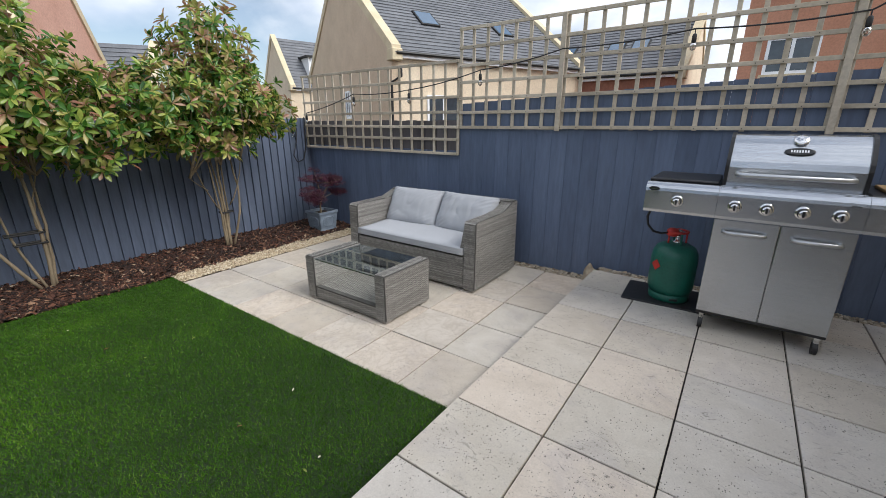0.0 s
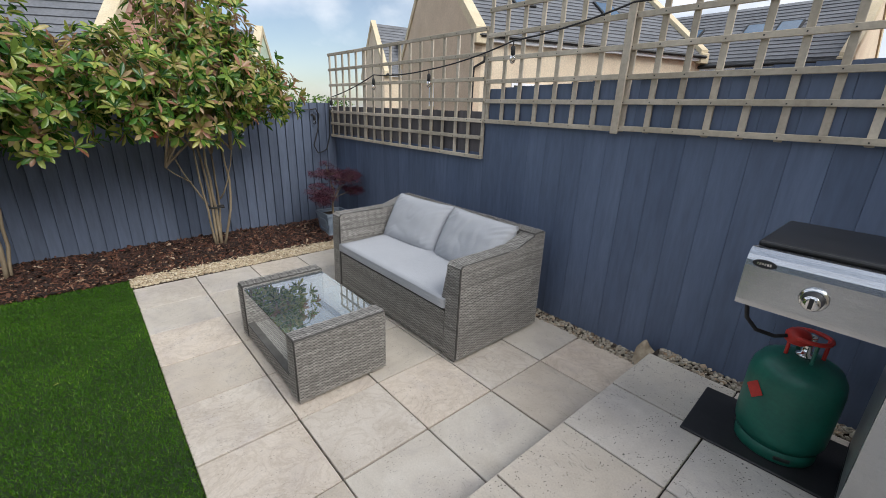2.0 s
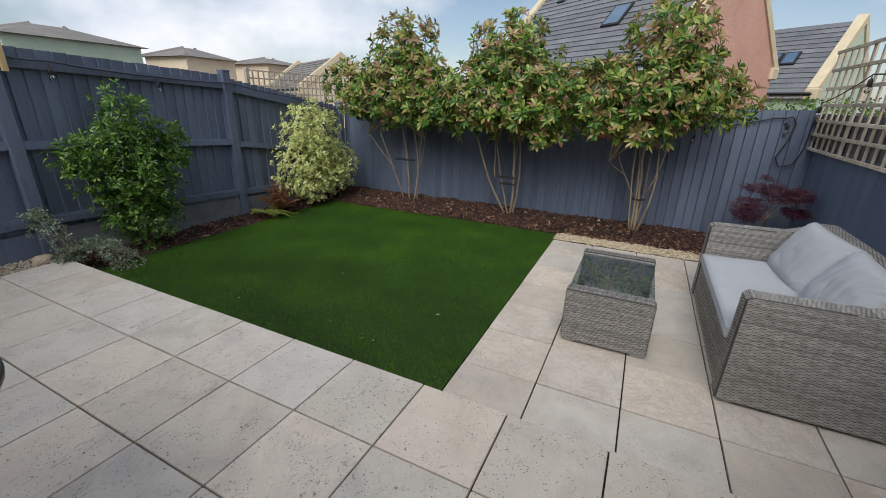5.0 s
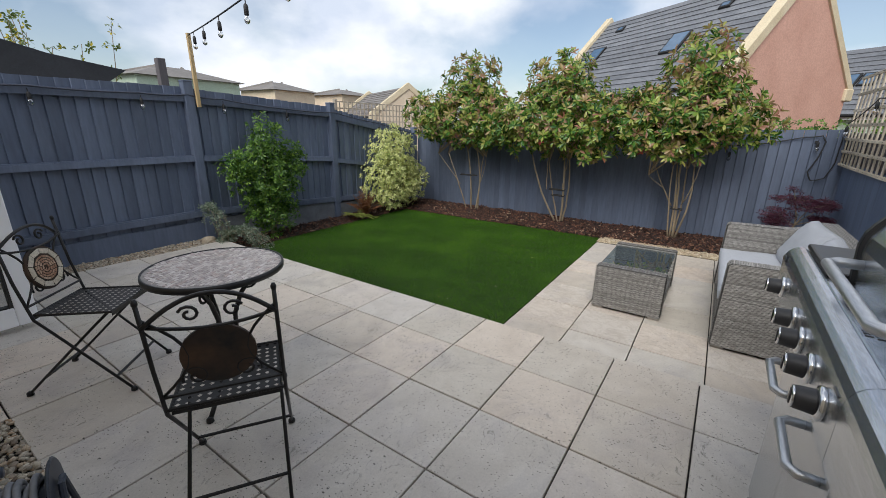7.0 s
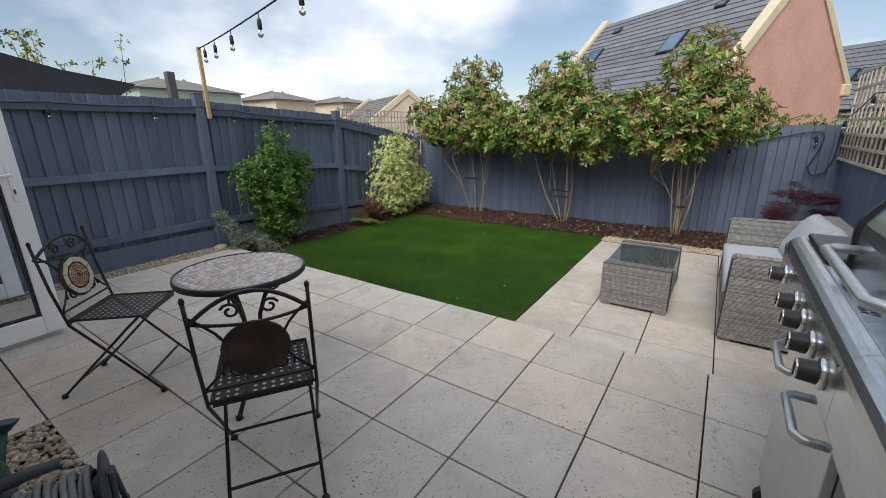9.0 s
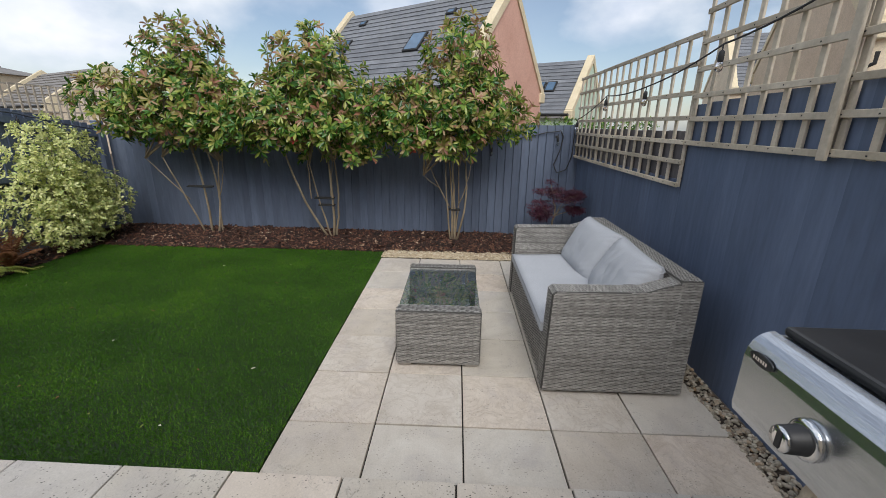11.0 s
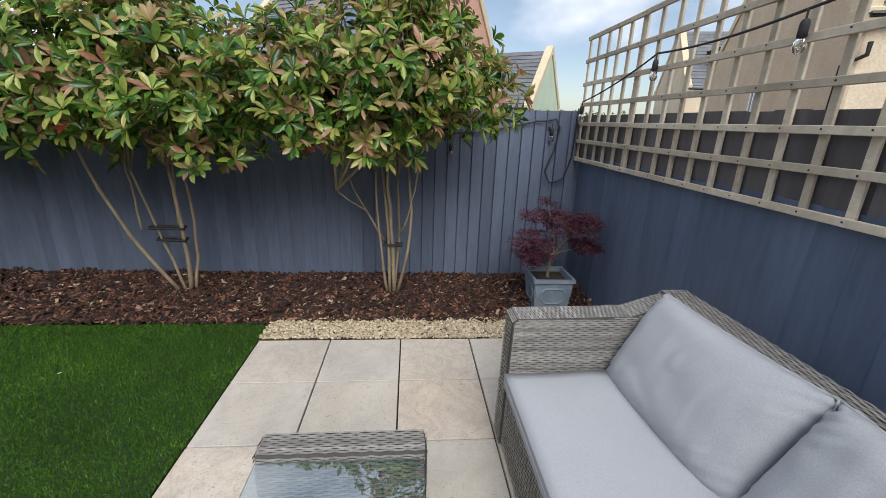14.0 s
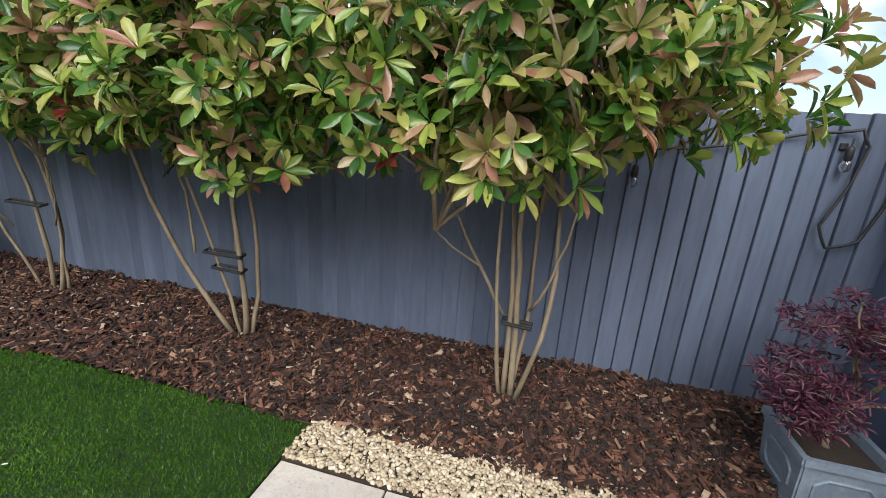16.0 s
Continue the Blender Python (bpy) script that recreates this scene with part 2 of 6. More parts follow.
POT_GREY = surface("pot_blue_grey", (0.19, 0.24, 0.30), (0.27, 0.33, 0.40), 9, 60, 0.55, 0, 0.2, 0.001)
BARK = surface("smooth_bark", (0.20, 0.155, 0.10), (0.36, 0.29, 0.195), 12, 80, 0.8, 0, 0.4, 0.002, (1, 1, 0.3))
STRAP = surface("black_strap", (0.012, 0.012, 0.012), (0.03, 0.03, 0.03), 20, 90, 0.7)
CABLE = surface("cable_rubber", (0.012, 0.012, 0.013), (0.03, 0.03, 0.032), 20, 90, 0.6)
CABLE_BLUE = surface("cable_painted", (0.035, 0.042, 0.06), (0.06, 0.07, 0.10), 20, 90, 0.6)
BULB = glass_material("bulb_glass", (0.95, 0.93, 0.88))
TABLE_GLASS = glass_material("table_glass", (0.50, 0.62, 0.70), 0.0, 2.7)
DOOR_GLASS = glass_material("door_glass", (0.92, 0.95, 0.95))
REEL_GREY = surface("reel_plastic_slate", (0.030, 0.038, 0.055), (0.05, 0.06, 0.08), 6, 60, 0.5)
HOSE = surface("hose_grey", (0.14, 0.145, 0.158), (0.24, 0.25, 0.265), 9, 60, 0.55)
CAN_GREEN = surface("watering_can_green", (0.012, 0.05, 0.032), (0.02, 0.07, 0.045), 6, 60, 0.45)
ROSE_BLUE = surface("watering_rose_teal", (0.02, 0.055, 0.065), (0.03, 0.08, 0.09), 9, 60, 0.45)
RENDER_CREAM = surface("cream_render", (0.70, 0.57, 0.42), (0.80, 0.68, 0.51), 1.2, 20, 0.9, 0, 0.2, 0.004)
RENDER_BEIGE = surface("beige_render", (0.58, 0.455, 0.325), (0.67, 0.535, 0.395), 1.2, 20, 0.9, 0, 0.2, 0.004)
RENDER_PINK = surface("pink_render", (0.58, 0.33, 0.25), (0.66, 0.39, 0.305), 1.2, 20, 0.9, 0, 0.2, 0.004)
RENDER_MINT = surface("mint_render", (0.50, 0.62, 0.48), (0.57, 0.69, 0.55), 1.2, 20, 0.9, 0, 0.2, 0.004)
RENDER_ORANGE = surface("orange_render", (0.50, 0.24, 0.15), (0.58, 0.29, 0.19), 1.2, 20, 0.9, 0, 0.2, 0.004)
COPING = surface("coping_stone", (0.62, 0.52, 0.34), (0.72, 0.62, 0.44), 2, 30, 0.8, 0, 0.2, 0.003)
TILE_GREY = courses_material("roof_tile_grey", (0.125, 0.132, 0.145), (0.19, 0.198, 0.212), 0.3)
TILE_BROWN = courses_material("roof_tile_brown", (0.15, 0.135, 0.12), (0.22, 0.20, 0.18), 0.3)
GUTTER = surface("gutter_black", (0.006, 0.006, 0.006), (0.012, 0.012, 0.012), 8, 60, 0.5)
WINDOW_GLASS = surface("window_pane_dark", (0.03, 0.045, 0.06), (0.06, 0.08, 0.10), 1, 8, 0.06, 0, 0, spec=0.9)
SKYLIGHT_GLASS = surface("skylight_pane_blue", (0.05, 0.10, 0.17), (0.09, 0.16, 0.25), 1, 8, 0.08, 0, 0, spec=0.9)
BRICK_RED = surface("brick_red", (0.25, 0.10, 0.065), (0.36, 0.16, 0.11), 9, 60, 0.85)
CANVAS = surface("dark_canvas", (0.03, 0.033, 0.038), (0.05, 0.053, 0.06), 2, 60, 0.8)
FOOT_GREY = surface("furniture_foot", (0.30, 0.27, 0.24), (0.40, 0.37, 0.33), 9, 60, 0.6)
WOOD_WARM = surface("chopping_board", (0.36, 0.22, 0.09), (0.52, 0.34, 0.16), 6, 60, 0.5, 0, 0.1, 0.001, (0.15, 1, 1))
BADGE_DARK = surface("badge_dark", (0.015, 0.017, 0.02), (0.025, 0.027, 0.03), 20, 90, 0.3)

# wicker strands: grey-brown plastic rattan, each strand a little different
WICKER, n_, l_, b_ = nodes_of("wicker_strand")
v_ = where(n_, l_)
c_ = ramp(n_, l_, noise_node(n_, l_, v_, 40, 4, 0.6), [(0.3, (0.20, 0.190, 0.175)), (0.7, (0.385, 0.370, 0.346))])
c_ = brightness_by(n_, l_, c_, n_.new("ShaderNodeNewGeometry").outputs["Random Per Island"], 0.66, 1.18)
l_.new(c_, b_.inputs["Base Color"])
b_.inputs["Roughness"].default_value = 0.5

# pebbles and chips: tone and hue picked piece by piece


def loose_material(name, stops, rough=0.8):
    m, n, l, b = nodes_of(name)
    c = ramp(n, l, n.new("ShaderNodeNewGeometry").outputs["Random Per Island"], stops)
    v = where(n, l, shuffle=False)
    c = mixed(n, l, c, ramp(n, l, noise_node(n, l, v, 90, 4), [(0.3, (0.65, 0.65, 0.65)), (0.7, (1.2, 1.2, 1.2))]), 0.7, "MULTIPLY")
    l.new(c, b.inputs["Base Color"])
    b.inputs["Roughness"].default_value = rough
    return m


PEBBLE_GOLD = loose_material("golden_gravel", [(0, (0.44, 0.35, 0.23)), (0.3, (0.60, 0.51, 0.36)), (0.55, (0.30, 0.23, 0.15)), (0.75, (0.50, 0.40, 0.27)), (1, (0.70, 0.63, 0.50))])
PEBBLE_GREY = loose_material("mixed_gravel", [(0, (0.28, 0.25, 0.20)), (0.3, (0.48, 0.43, 0.34)), (0.6, (0.18, 0.13, 0.09)), (0.8, (0.58, 0.52, 0.42)), (1, (0.36, 0.24, 0.14))])
CHIP = loose_material("bark_mulch", [(0, (0.010, 0.006, 0.005)), (0.45, (0.034, 0.015, 0.010)), (0.74, (0.080, 0.030, 0.018)), (0.90, (0.17, 0.070, 0.04)), (0.975, (0.28, 0.17, 0.105)), (1, (0.50, 0.40, 0.29))])
GRASS = loose_material("turf_blades", [(0, (0.026, 0.092, 0.004)), (0.5, (0.044, 0.130, 0.006)), (0.90, (0.072, 0.172, 0.010)), (1, (0.16, 0.25, 0.04))], 0.5)
gn, gl = GRASS.node_tree.nodes, GRASS.node_tree.links
gb_ = gn["Principled BSDF"]
gsrc = gb_.inputs["Base Color"].links[0].from_socket
gpatch = ramp(gn, gl, noise_node(gn, gl, where(gn, gl, shuffle=False), 1.7, 5, 0.6), [(0.32, (0.68, 0.72, 0.72)), (0.52, (1.0, 1.0, 1.0)), (0.68, (1.5, 1.35, 1.25))])
gl.new(mixed(gn, gl, gsrc, gpatch, 1.0, "MULTIPLY"), gb_.inputs["Base Color"])
gb_.inputs["Specular IOR Level"].default_value = 0.2
PHOTINIA = leaf_material("photinia_leaves", [(0, (0.030, 0.095, 0.020)), (0.26, (0.070, 0.185, 0.028)), (0.48, (0.175, 0.295, 0.050)), (0.72, (0.35, 0.425, 0.085)), (0.89, (0.50, 0.47, 0.14)), (0.96, (0.46, 0.32, 0.19)), (1, (0.38, 0.16, 0.10))], 0.23)
PHOTINIA_TOP = leaf_material("photinia_young_leaves", [(0, (0.26, 0.30, 0.07)), (0.4, (0.40, 0.33, 0.11)), (0.75, (0.47, 0.30, 0.18)), (1, (0.40, 0.18, 0.12))], 0.23)
PHOTINIA_RED = leaf_material("photinia_red_leaves", [(0, (0.36, 0.035, 0.03)), (1, (0.45, 0.10, 0.07))], 0.35)
SHRUB_GREEN = leaf_material("shrub_leaves", [(0, (0.04, 0.115, 0.018)), (0.5, (0.085, 0.19, 0.028)), (0.85, (0.17, 0.31, 0.045)), (1, (0.30, 0.46, 0.08))], 0.35)
SHRUB_CREAM = leaf_material("variegated_leaves", [(0, (0.72, 0.74, 0.28)), (0.7, (0.86, 0.86, 0.44)), (0.82, (0.34, 0.44, 0.12)), (1, (0.66, 0.69, 0.34))], 0.4, (0.30, 0.40, 0.10))
TRAIL_LEAF = leaf_material("trailing_leaves", [(0, (0.10, 0.16, 0.09)), (0.5, (0.24, 0.31, 0.22)), (1, (0.48, 0.54, 0.44))], 0.45)
FERN_GREEN = leaf_material("fern_fronds", [(0, (0.17, 0.23, 0.04)), (1, (0.36, 0.38, 0.09))], 0.5)
FERN_BROWN = leaf_material("dry_fern_fronds", [(0, (0.19, 0.075, 0.035)), (1, (0.34, 0.16, 0.075))], 0.6)
ACER = leaf_material("acer_leaves", [(0, (0.055, 0.012, 0.028)), (0.6, (0.10, 0.022, 0.046)), (1, (0.18, 0.05, 0.085))], 0.45)
FAR_LEAF = leaf_material("neighbour_shrub_leaves", [(0, (0.10, 0.16, 0.04)), (0.8, (0.2, 0.25, 0.08)), (0.9, (0.7, 0.55, 0.03)), (1, (0.75, 0.6, 0.05))], 0.5)

# ---- mesh helpers ----


def thing(name, loc=(0, 0, 0), rz=0.0):
    e = new(name)
    e.matrix_world = pose(*loc, 0, 0, rz)
    e.empty_display_size = 0.1
    return e


def mesh_of(name, bm, material, smooth=False):
    me = bpy.data.meshes.new(name)
    bm.to_mesh(me)
    bm.free()
    me.materials.append(material)
    if smooth:
        me.polygons.foreach_set("use_smooth", [True] * len(me.polygons))
    return me


def part(name, bm, material, parent=None, label="", smooth=False, m=None):
    ob = new(name, mesh_of(name, bm, material, smooth))
    if parent:
        ob.parent = parent
    if m is not None:
        ob.matrix_basis = m
    if label:
        ob["label"] = label
    return ob


def piece(name, me, parent, m):
    ob = new(name, me)
    ob.parent = parent
    ob.matrix_basis = m
    return ob


def cast(name, verts, faces, material, parent=None, smooth=False):
    me = bpy.data.meshes.new(name)
    me.from_pydata(verts, [], faces)
    me.materials.append(material)
    if smooth:
        me.polygons.foreach_set("use_smooth", [True] * len(me.polygons))
    me.update()
    ob = new(name, me)
    if parent:
        ob.parent = parent
    return ob


def box(bm, x0, x1, y0, y1, z0, z1, bevel=0.0, seg=1, m=None):
    r = bmesh.ops.create_cube(bm, size=1)
    vs = r["verts"]
    bmesh.ops.scale(bm, vec=(x1 - x0, y1 - y0, z1 - z0), verts=vs)
    bmesh.ops.translate(bm, vec=((x0 + x1) / 2, (y0 + y1) / 2, (z0 + z1) / 2), verts=vs)
    if bevel:
        es = list({e for v in vs for e in v.link_edges})
        r2 = bmesh.ops.bevel(bm, geom=es, offset=bevel, segments=seg, affect="EDGES", profile=0.5)
        vs = list({v for f in r2["faces"] for v in f.verts} | {v for v in vs if v.is_valid})
    if m is not None:
        bmesh.ops.transform(bm, matrix=m, verts=vs)
    return bm


def boxed(*a, **k):
    return box(bmesh.new(), *a, **k)


def tube(bm, pts, r, n=6, closed=False, caps=True):
    """A round bar along a line of points; r is one radius or one for each point."""
    pts = [Vector(p) for p in pts]
    rs = r if isinstance(r, (list, tuple)) else [r] * len(pts)
    rings, side = [], None
    for i, p in enumerate(pts):
        a, b = pts[i - 1] if (i or closed) else p, pts[(i + 1) % len(pts)] if (i < len(pts) - 1 or closed) else p
        d = (b - a).normalized()
        if side is None:
            side = d.orthogonal().normalized()
        side = (side - d * side.dot(d))
        side = side.normalized() if side.length > 1e-6 else d.orthogonal().normalized()
        up = d.cross(side)
        rings.append([bm.verts.new(p + (side * math.cos(2 * math.pi * k / n) + up * math.sin(2 * math.pi * k / n)) * rs[i]) for k in range(n)])
    pairs = list(zip(rings, rings[1:])) + ([(rings[-1], rings[0])] if closed else [])
    for ra, rb in pairs:
        for k in range(n):
            bm.faces.new((ra[k], ra[(k + 1) % n], rb[(k + 1) % n], rb[k]))
    if caps and not closed:
        bm.faces.new(rings[0][::-1])
        bm.faces.new(rings[-1])
    return bm


def tubed(*a, **k):
    return tube(bmesh.new(), *a, **k)


def lathe(bm, profile, n=24, cx=0, cy=0, hollow=False):
    """Turns (radius, height) pairs about the vertical."""
    rings = [[bm.verts.new((cx + max(r, 1e-4) * math.cos(2 * math.pi * k / n), cy + max(r, 1e-4) * math.sin(2 * math.pi * k / n), z)) for k in range(n)] for r, z in profile]
    for ra, rb in zip(rings, rings[1:]):
        for k in range(n):
            bm.faces.new((ra[k], ra[(k + 1) % n], rb[(k + 1) % n], rb[k]))
    if hollow:
        for k in range(n):
            bm.faces.new((rings[-1][k], rings[-1][(k + 1) % n], rings[0][(k + 1) % n], rings[0][k]))
    else:
        bm.faces.new(rings[0][::-1])
        bm.faces.new(rings[-1])
    return bm


def prism(bm, outline, axis, a, b):
    """Pushes a flat outline from a to b along an axis; the outline lies in the two other axes, in order."""
    def at(p, t):
        return {"x": (t, p[0], p[1]), "y": (p[0], t, p[1]), "z": (p[0], p[1], t)}[axis]
    lo, hi = [bm.verts.new(at(p, a)) for p in outline], [bm.verts.new(at(p, b)) for p in outline]
    k = len(outline)
    bm.faces.new(lo[::-1])
    bm.faces.new(hi)
    for i in range(k):
        bm.faces.new((lo[i], lo[(i + 1) % k], hi[(i + 1) % k], hi[i]))
    bmesh.ops.recalc_face_normals(bm, faces=bm.faces)
    return bm


# ---- ground and levels ----
LOW = -0.13          # lawn and lower patio below the terrace
YL, YR, XB, XH = -3.95, 2.40, -4.28, 2.74   # left fence, trellis fence, back fence, house wall

g_bm = bmesh.new()
bmesh.ops.create_grid(g_bm, x_segments=2, y_segments=2, size=300)
ground = tagged(part("ground", g_bm, SOIL, None, m=pose(0, 0, LOW - 0.12)), "bare dark earth under and around the garden", "ground", kind="structure")

terrace = tagged(thing("terrace", (0, 0, 0)), "raised terrace of square pale stone slabs", "paving", kind="structure")
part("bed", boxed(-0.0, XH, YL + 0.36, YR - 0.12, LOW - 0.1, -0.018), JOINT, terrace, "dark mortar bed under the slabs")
patio = tagged(thing("patio", (0.0, 0.035, LOW), 0.6), "lower patio of square pale stone slabs", "paving", kind="structure")
part("bed", boxed(-3.12, -0.01, 0.0, 2.25, -0.1, -0.018), JOINT, patio, "mortar bed under the slabs")

lawn = tagged(thing("lawn", (0, 0, LOW)), "short bright green artificial turf lawn", "lawn", kind="structure")
tb = bmesh.new()
prism(tb, [(-3.26, -3.46), (-0.004, -3.46), (-0.004, 0.030), (-3.325, -0.004)], "z", -0.1, 0.004)
part("turf_base", tb, TURF_BASE, lawn)

back_bed = tagged(thing("back_bed", (0, 0, LOW)), "planting bed of dark soil along the back fence", "flower bed", kind="structure")
bb = bmesh.new()
bmesh.ops.create_grid(bb, x_segments=16, y_segments=90, size=0.5)
for v in bb.verts:
    x, y = XB + 0.455 + v.co.x * 0.91, (YL + YR) / 2 + v.co.y * (YR - YL)
    v.co = (x, y, 0.012 + 0.03 * math.sin((v.co.x + 0.5) * math.pi) + 0.02 * noise.noise((x * 3, y * 3, 0)))
part("soil", bb, SOIL, back_bed)
gb = part("gravel_base", boxed(-3.40, -3.125, -0.004, 2.40, -0.05, 0.0), SOIL, back_bed)
side_bed = tagged(thing("side_bed", (0, 0, LOW)), "narrow soil bed beside the lawn", "flower bed", kind="structure")
part("soil", boxed(-3.31, -0.004, YL, -3.46, -0.06, 0.012), SOIL, side_bed)
strip = tagged(thing("gravel_strip_bed", (0, 0, 0)), "narrow strip of earth under loose gravel by the fence", "gravel bed", kind="structure")
part("soil", boxed(0.0, XH, YL, YL + 0.358, -0.12, -0.03), SOIL, strip)
part("soil", boxed(-3.16, -0.0, 2.262, YR, LOW - 0.06, LOW - 0.012), SOIL, strip)
part("soil", boxed(0.0, XH, YR - 0.118, YR, LOW - 0.06, -0.03), SOIL, strip)

# ---- fences ----


def board_mesh(name, width, material, thick=0.026, thin=0.007):
    """A feather-edged board, one metre tall, seen from +y; thick edge at the high end of x."""
    bm = bmesh.new()
    o = [(0, 0), (width, 0), (width, thick - 0.003), (width - 0.003, thick), (0, thin)]
    prism(bm, o, "z", 0, 1)
    return mesh_of(name, bm, material)


def fence_boards(parent, me, width, start, count, place, low, high):
    for i in range(count):
        s = start + i * width
        z0, z1 = low(s + width / 2), high(s + width / 2) + random.uniform(-0.004, 0.004)
        piece("board", me, parent, place(s, z0) @ Matrix.Diagonal((1, 1, z1 - z0, 1)))


back_fence = tagged(thing("back_fence", (XB, 0, LOW)), "close-boarded garden fence painted blue-grey", "fence", kind="structure")
bw = 0.104
fence_boards(back_fence, board_mesh("board", bw - 0.003, FENCE), bw, 0.0, 61,
             lambda s, z: pose(-0.015, YR - s, z, 0, 0, -90),
             lambda s: 0.0, lambda s: 1.49 - s * 0.014)
part("backing", boxed(-0.055, -0.02, YL, YR + 0.06, 0.0, 1.38), FENCE, back_fence)
part("cable_clip", boxed(0, 0.02, 2.10, 2.13, 1.33, 1.36, bevel=0.003), CABLE, back_fence)

SIDE_STEP = -1.60


def side_top(x):
    return 1.325 if x < SIDE_STEP else 1.488 + (x - SIDE_STEP) * 0.044


side_fence = tagged(thing("side_fence", (0, YR, 0)), "tall boarded fence painted deep slate blue", "fence", kind="structure")
sw = 0.15
side_me, raw_me = board_mesh("board", sw - 0.001, FENCE_SIDE, 0.016, 0.012), board_mesh("board", sw - 0.001, FENCE_RAW, 0.016, 0.012)
fence_boards(side_fence, side_me, sw, 0.0, 46,
             lambda s, z: pose(XH - s, 0.012, z, 0, 0, 180),
             lambda s: LOW, lambda s: side_top(XH - s) if XH - s > SIDE_STEP + 0.02 else 1.0)
for i in range(18):
    x = SIDE_STEP - 0.02 - i * sw
    piece("board", raw_me, side_fence, pose(x, 0.016, 1.0, 0, 0, 180) @ Matrix.Diagonal((1, 1, side_top(x - 0.2) - 1.0 + random.uniform(-0.004, 0.004), 1)))
part("backing", boxed(XB, XH, 0.02, 0.05, LOW, 1.30), FENCE_SIDE, side_fence)

XA, XBP, XC = 0.0, -2.07, -4.14


def left_top(x):
    if x > XA:
        return 1.745
    if x > XBP:
        return 1.735 + (x - XA) * 0.055
    return 1.60 + (x - XBP) * 0.165


def left_mid(x):
    if x > XBP:
        return 0.955 + min(0, x - XA) * 0.06
    return 0.81 + (x - XBP) * 0.14


left_fence = tagged(thing("left_fence", (0, YL, 0)), "close-boarded panel fence with posts and rails, painted blue-grey", "fence", kind="structure")
lw = 0.112
left_me = board_mesh("board", lw + 0.006, FENCE)
fence_boards(left_fence, left_me, lw, XC, 61,
             lambda s, z: pose(s, -0.03, z, 0, 0, 0),
             lambda s: 0.2 if s > XBP else 0.1, left_top)
for name, x0, x1 in (("a", XA + 0.05, XH), ("b", XBP + 0.05, XA - 0.05), ("c", XC + 0.05, XBP - 0.05)):
    for f, h, d, drop in ((left_top, 0.075, 0.035, 0.16), (left_mid, 0.07, 0.045, 0.035), (lambda x: 0.30 + min(0, x - XA) * 0.055, 0.075, 0.045, 0.04)):
        bm = bmesh.new()
        prism(bm, [(x0, f(x0) - drop), (x1, f(x1) - drop), (x1, f(x1) - drop + h - 0.012), (x0, f(x0) - drop + h - 0.012)], "y", -0.02, d)
        prism(bm, [(x0, f(x0) - drop + h - 0.012), (x1, f(x1) - drop + h - 0.012), (x1, f(x1) - drop + h), (x0, f(x0) - drop + h)], "y", -0.02, d - 0.015)
        part("rail", bm, FENCE, left_fence)
    lo = LOW - 0.05 if name != "a" else -0.1
    part("gravel_board", boxed(x0 - 0.02, x1, -0.03, 0.012, lo, 0.20 if name == "a" else 0.2 if name == "b" else 0.10, bevel=0.004), FENCE if name == "a" else CONCRETE, left_fence, "concrete gravel board at the fence foot")
for x, top in ((XA, 1.80), (XBP, 1.66), (XC, 1.30)):
    bm = boxed(x - 0.05, x + 0.05, -0.04, 0.06, LOW - 0.05, top, bevel=0.005)
    part("post", bm, FENCE, left_fence)
    part("post_cap", boxed(x - 0.053, x + 0.053, -0.043, 0.063, top - 0.004, top + 0.018, bevel=0.006), FENCE, left_fence)

# ---- the house behind the camera ----
# Unseen wall: cream render assumed, height kept low so daylight reaches the terrace.
house_wall = tagged(thing("house_wall", (XH, 0, 0)), "assumed cream rendered wall of the house, out of view", "wall", kind="structure")
D0, D1, DT = -3.70, -2.42, 2.12
for y0, y1, z0, z1 in ((D1, YR + 0.1, -0.1, 2.5), (YL - 0.1, D0, -0.1, 2.5), (D0, D1, DT, 2.5), (D0, D1, -0.1, 0.02)):
    part("wall", boxed(0, 0.25, y0, y1, z0, z1), RENDER_CREAM, house_wall)
room = tagged(thing("room_behind_door", (XH, 0, 0)), "plain pale room inside the open door", "room", kind="structure")
part("floor", boxed(0.25, 2.5, -4.2, -1.8, -0.1, 0.02), WOOD_WARM, room)
for a in ((2.5, 2.6, -4.2, -1.8, 0, 2.5), (0.25, 2.6, -4.3, -4.2, 0, 2.5), (0.25, 2.6, -1.8, -1.7, 0, 2.5), (0.25, 2.6, -4.3, -1.7, 2.5, 2.6)):
    part("wall", boxed(*a), WHITE_PVC, room)


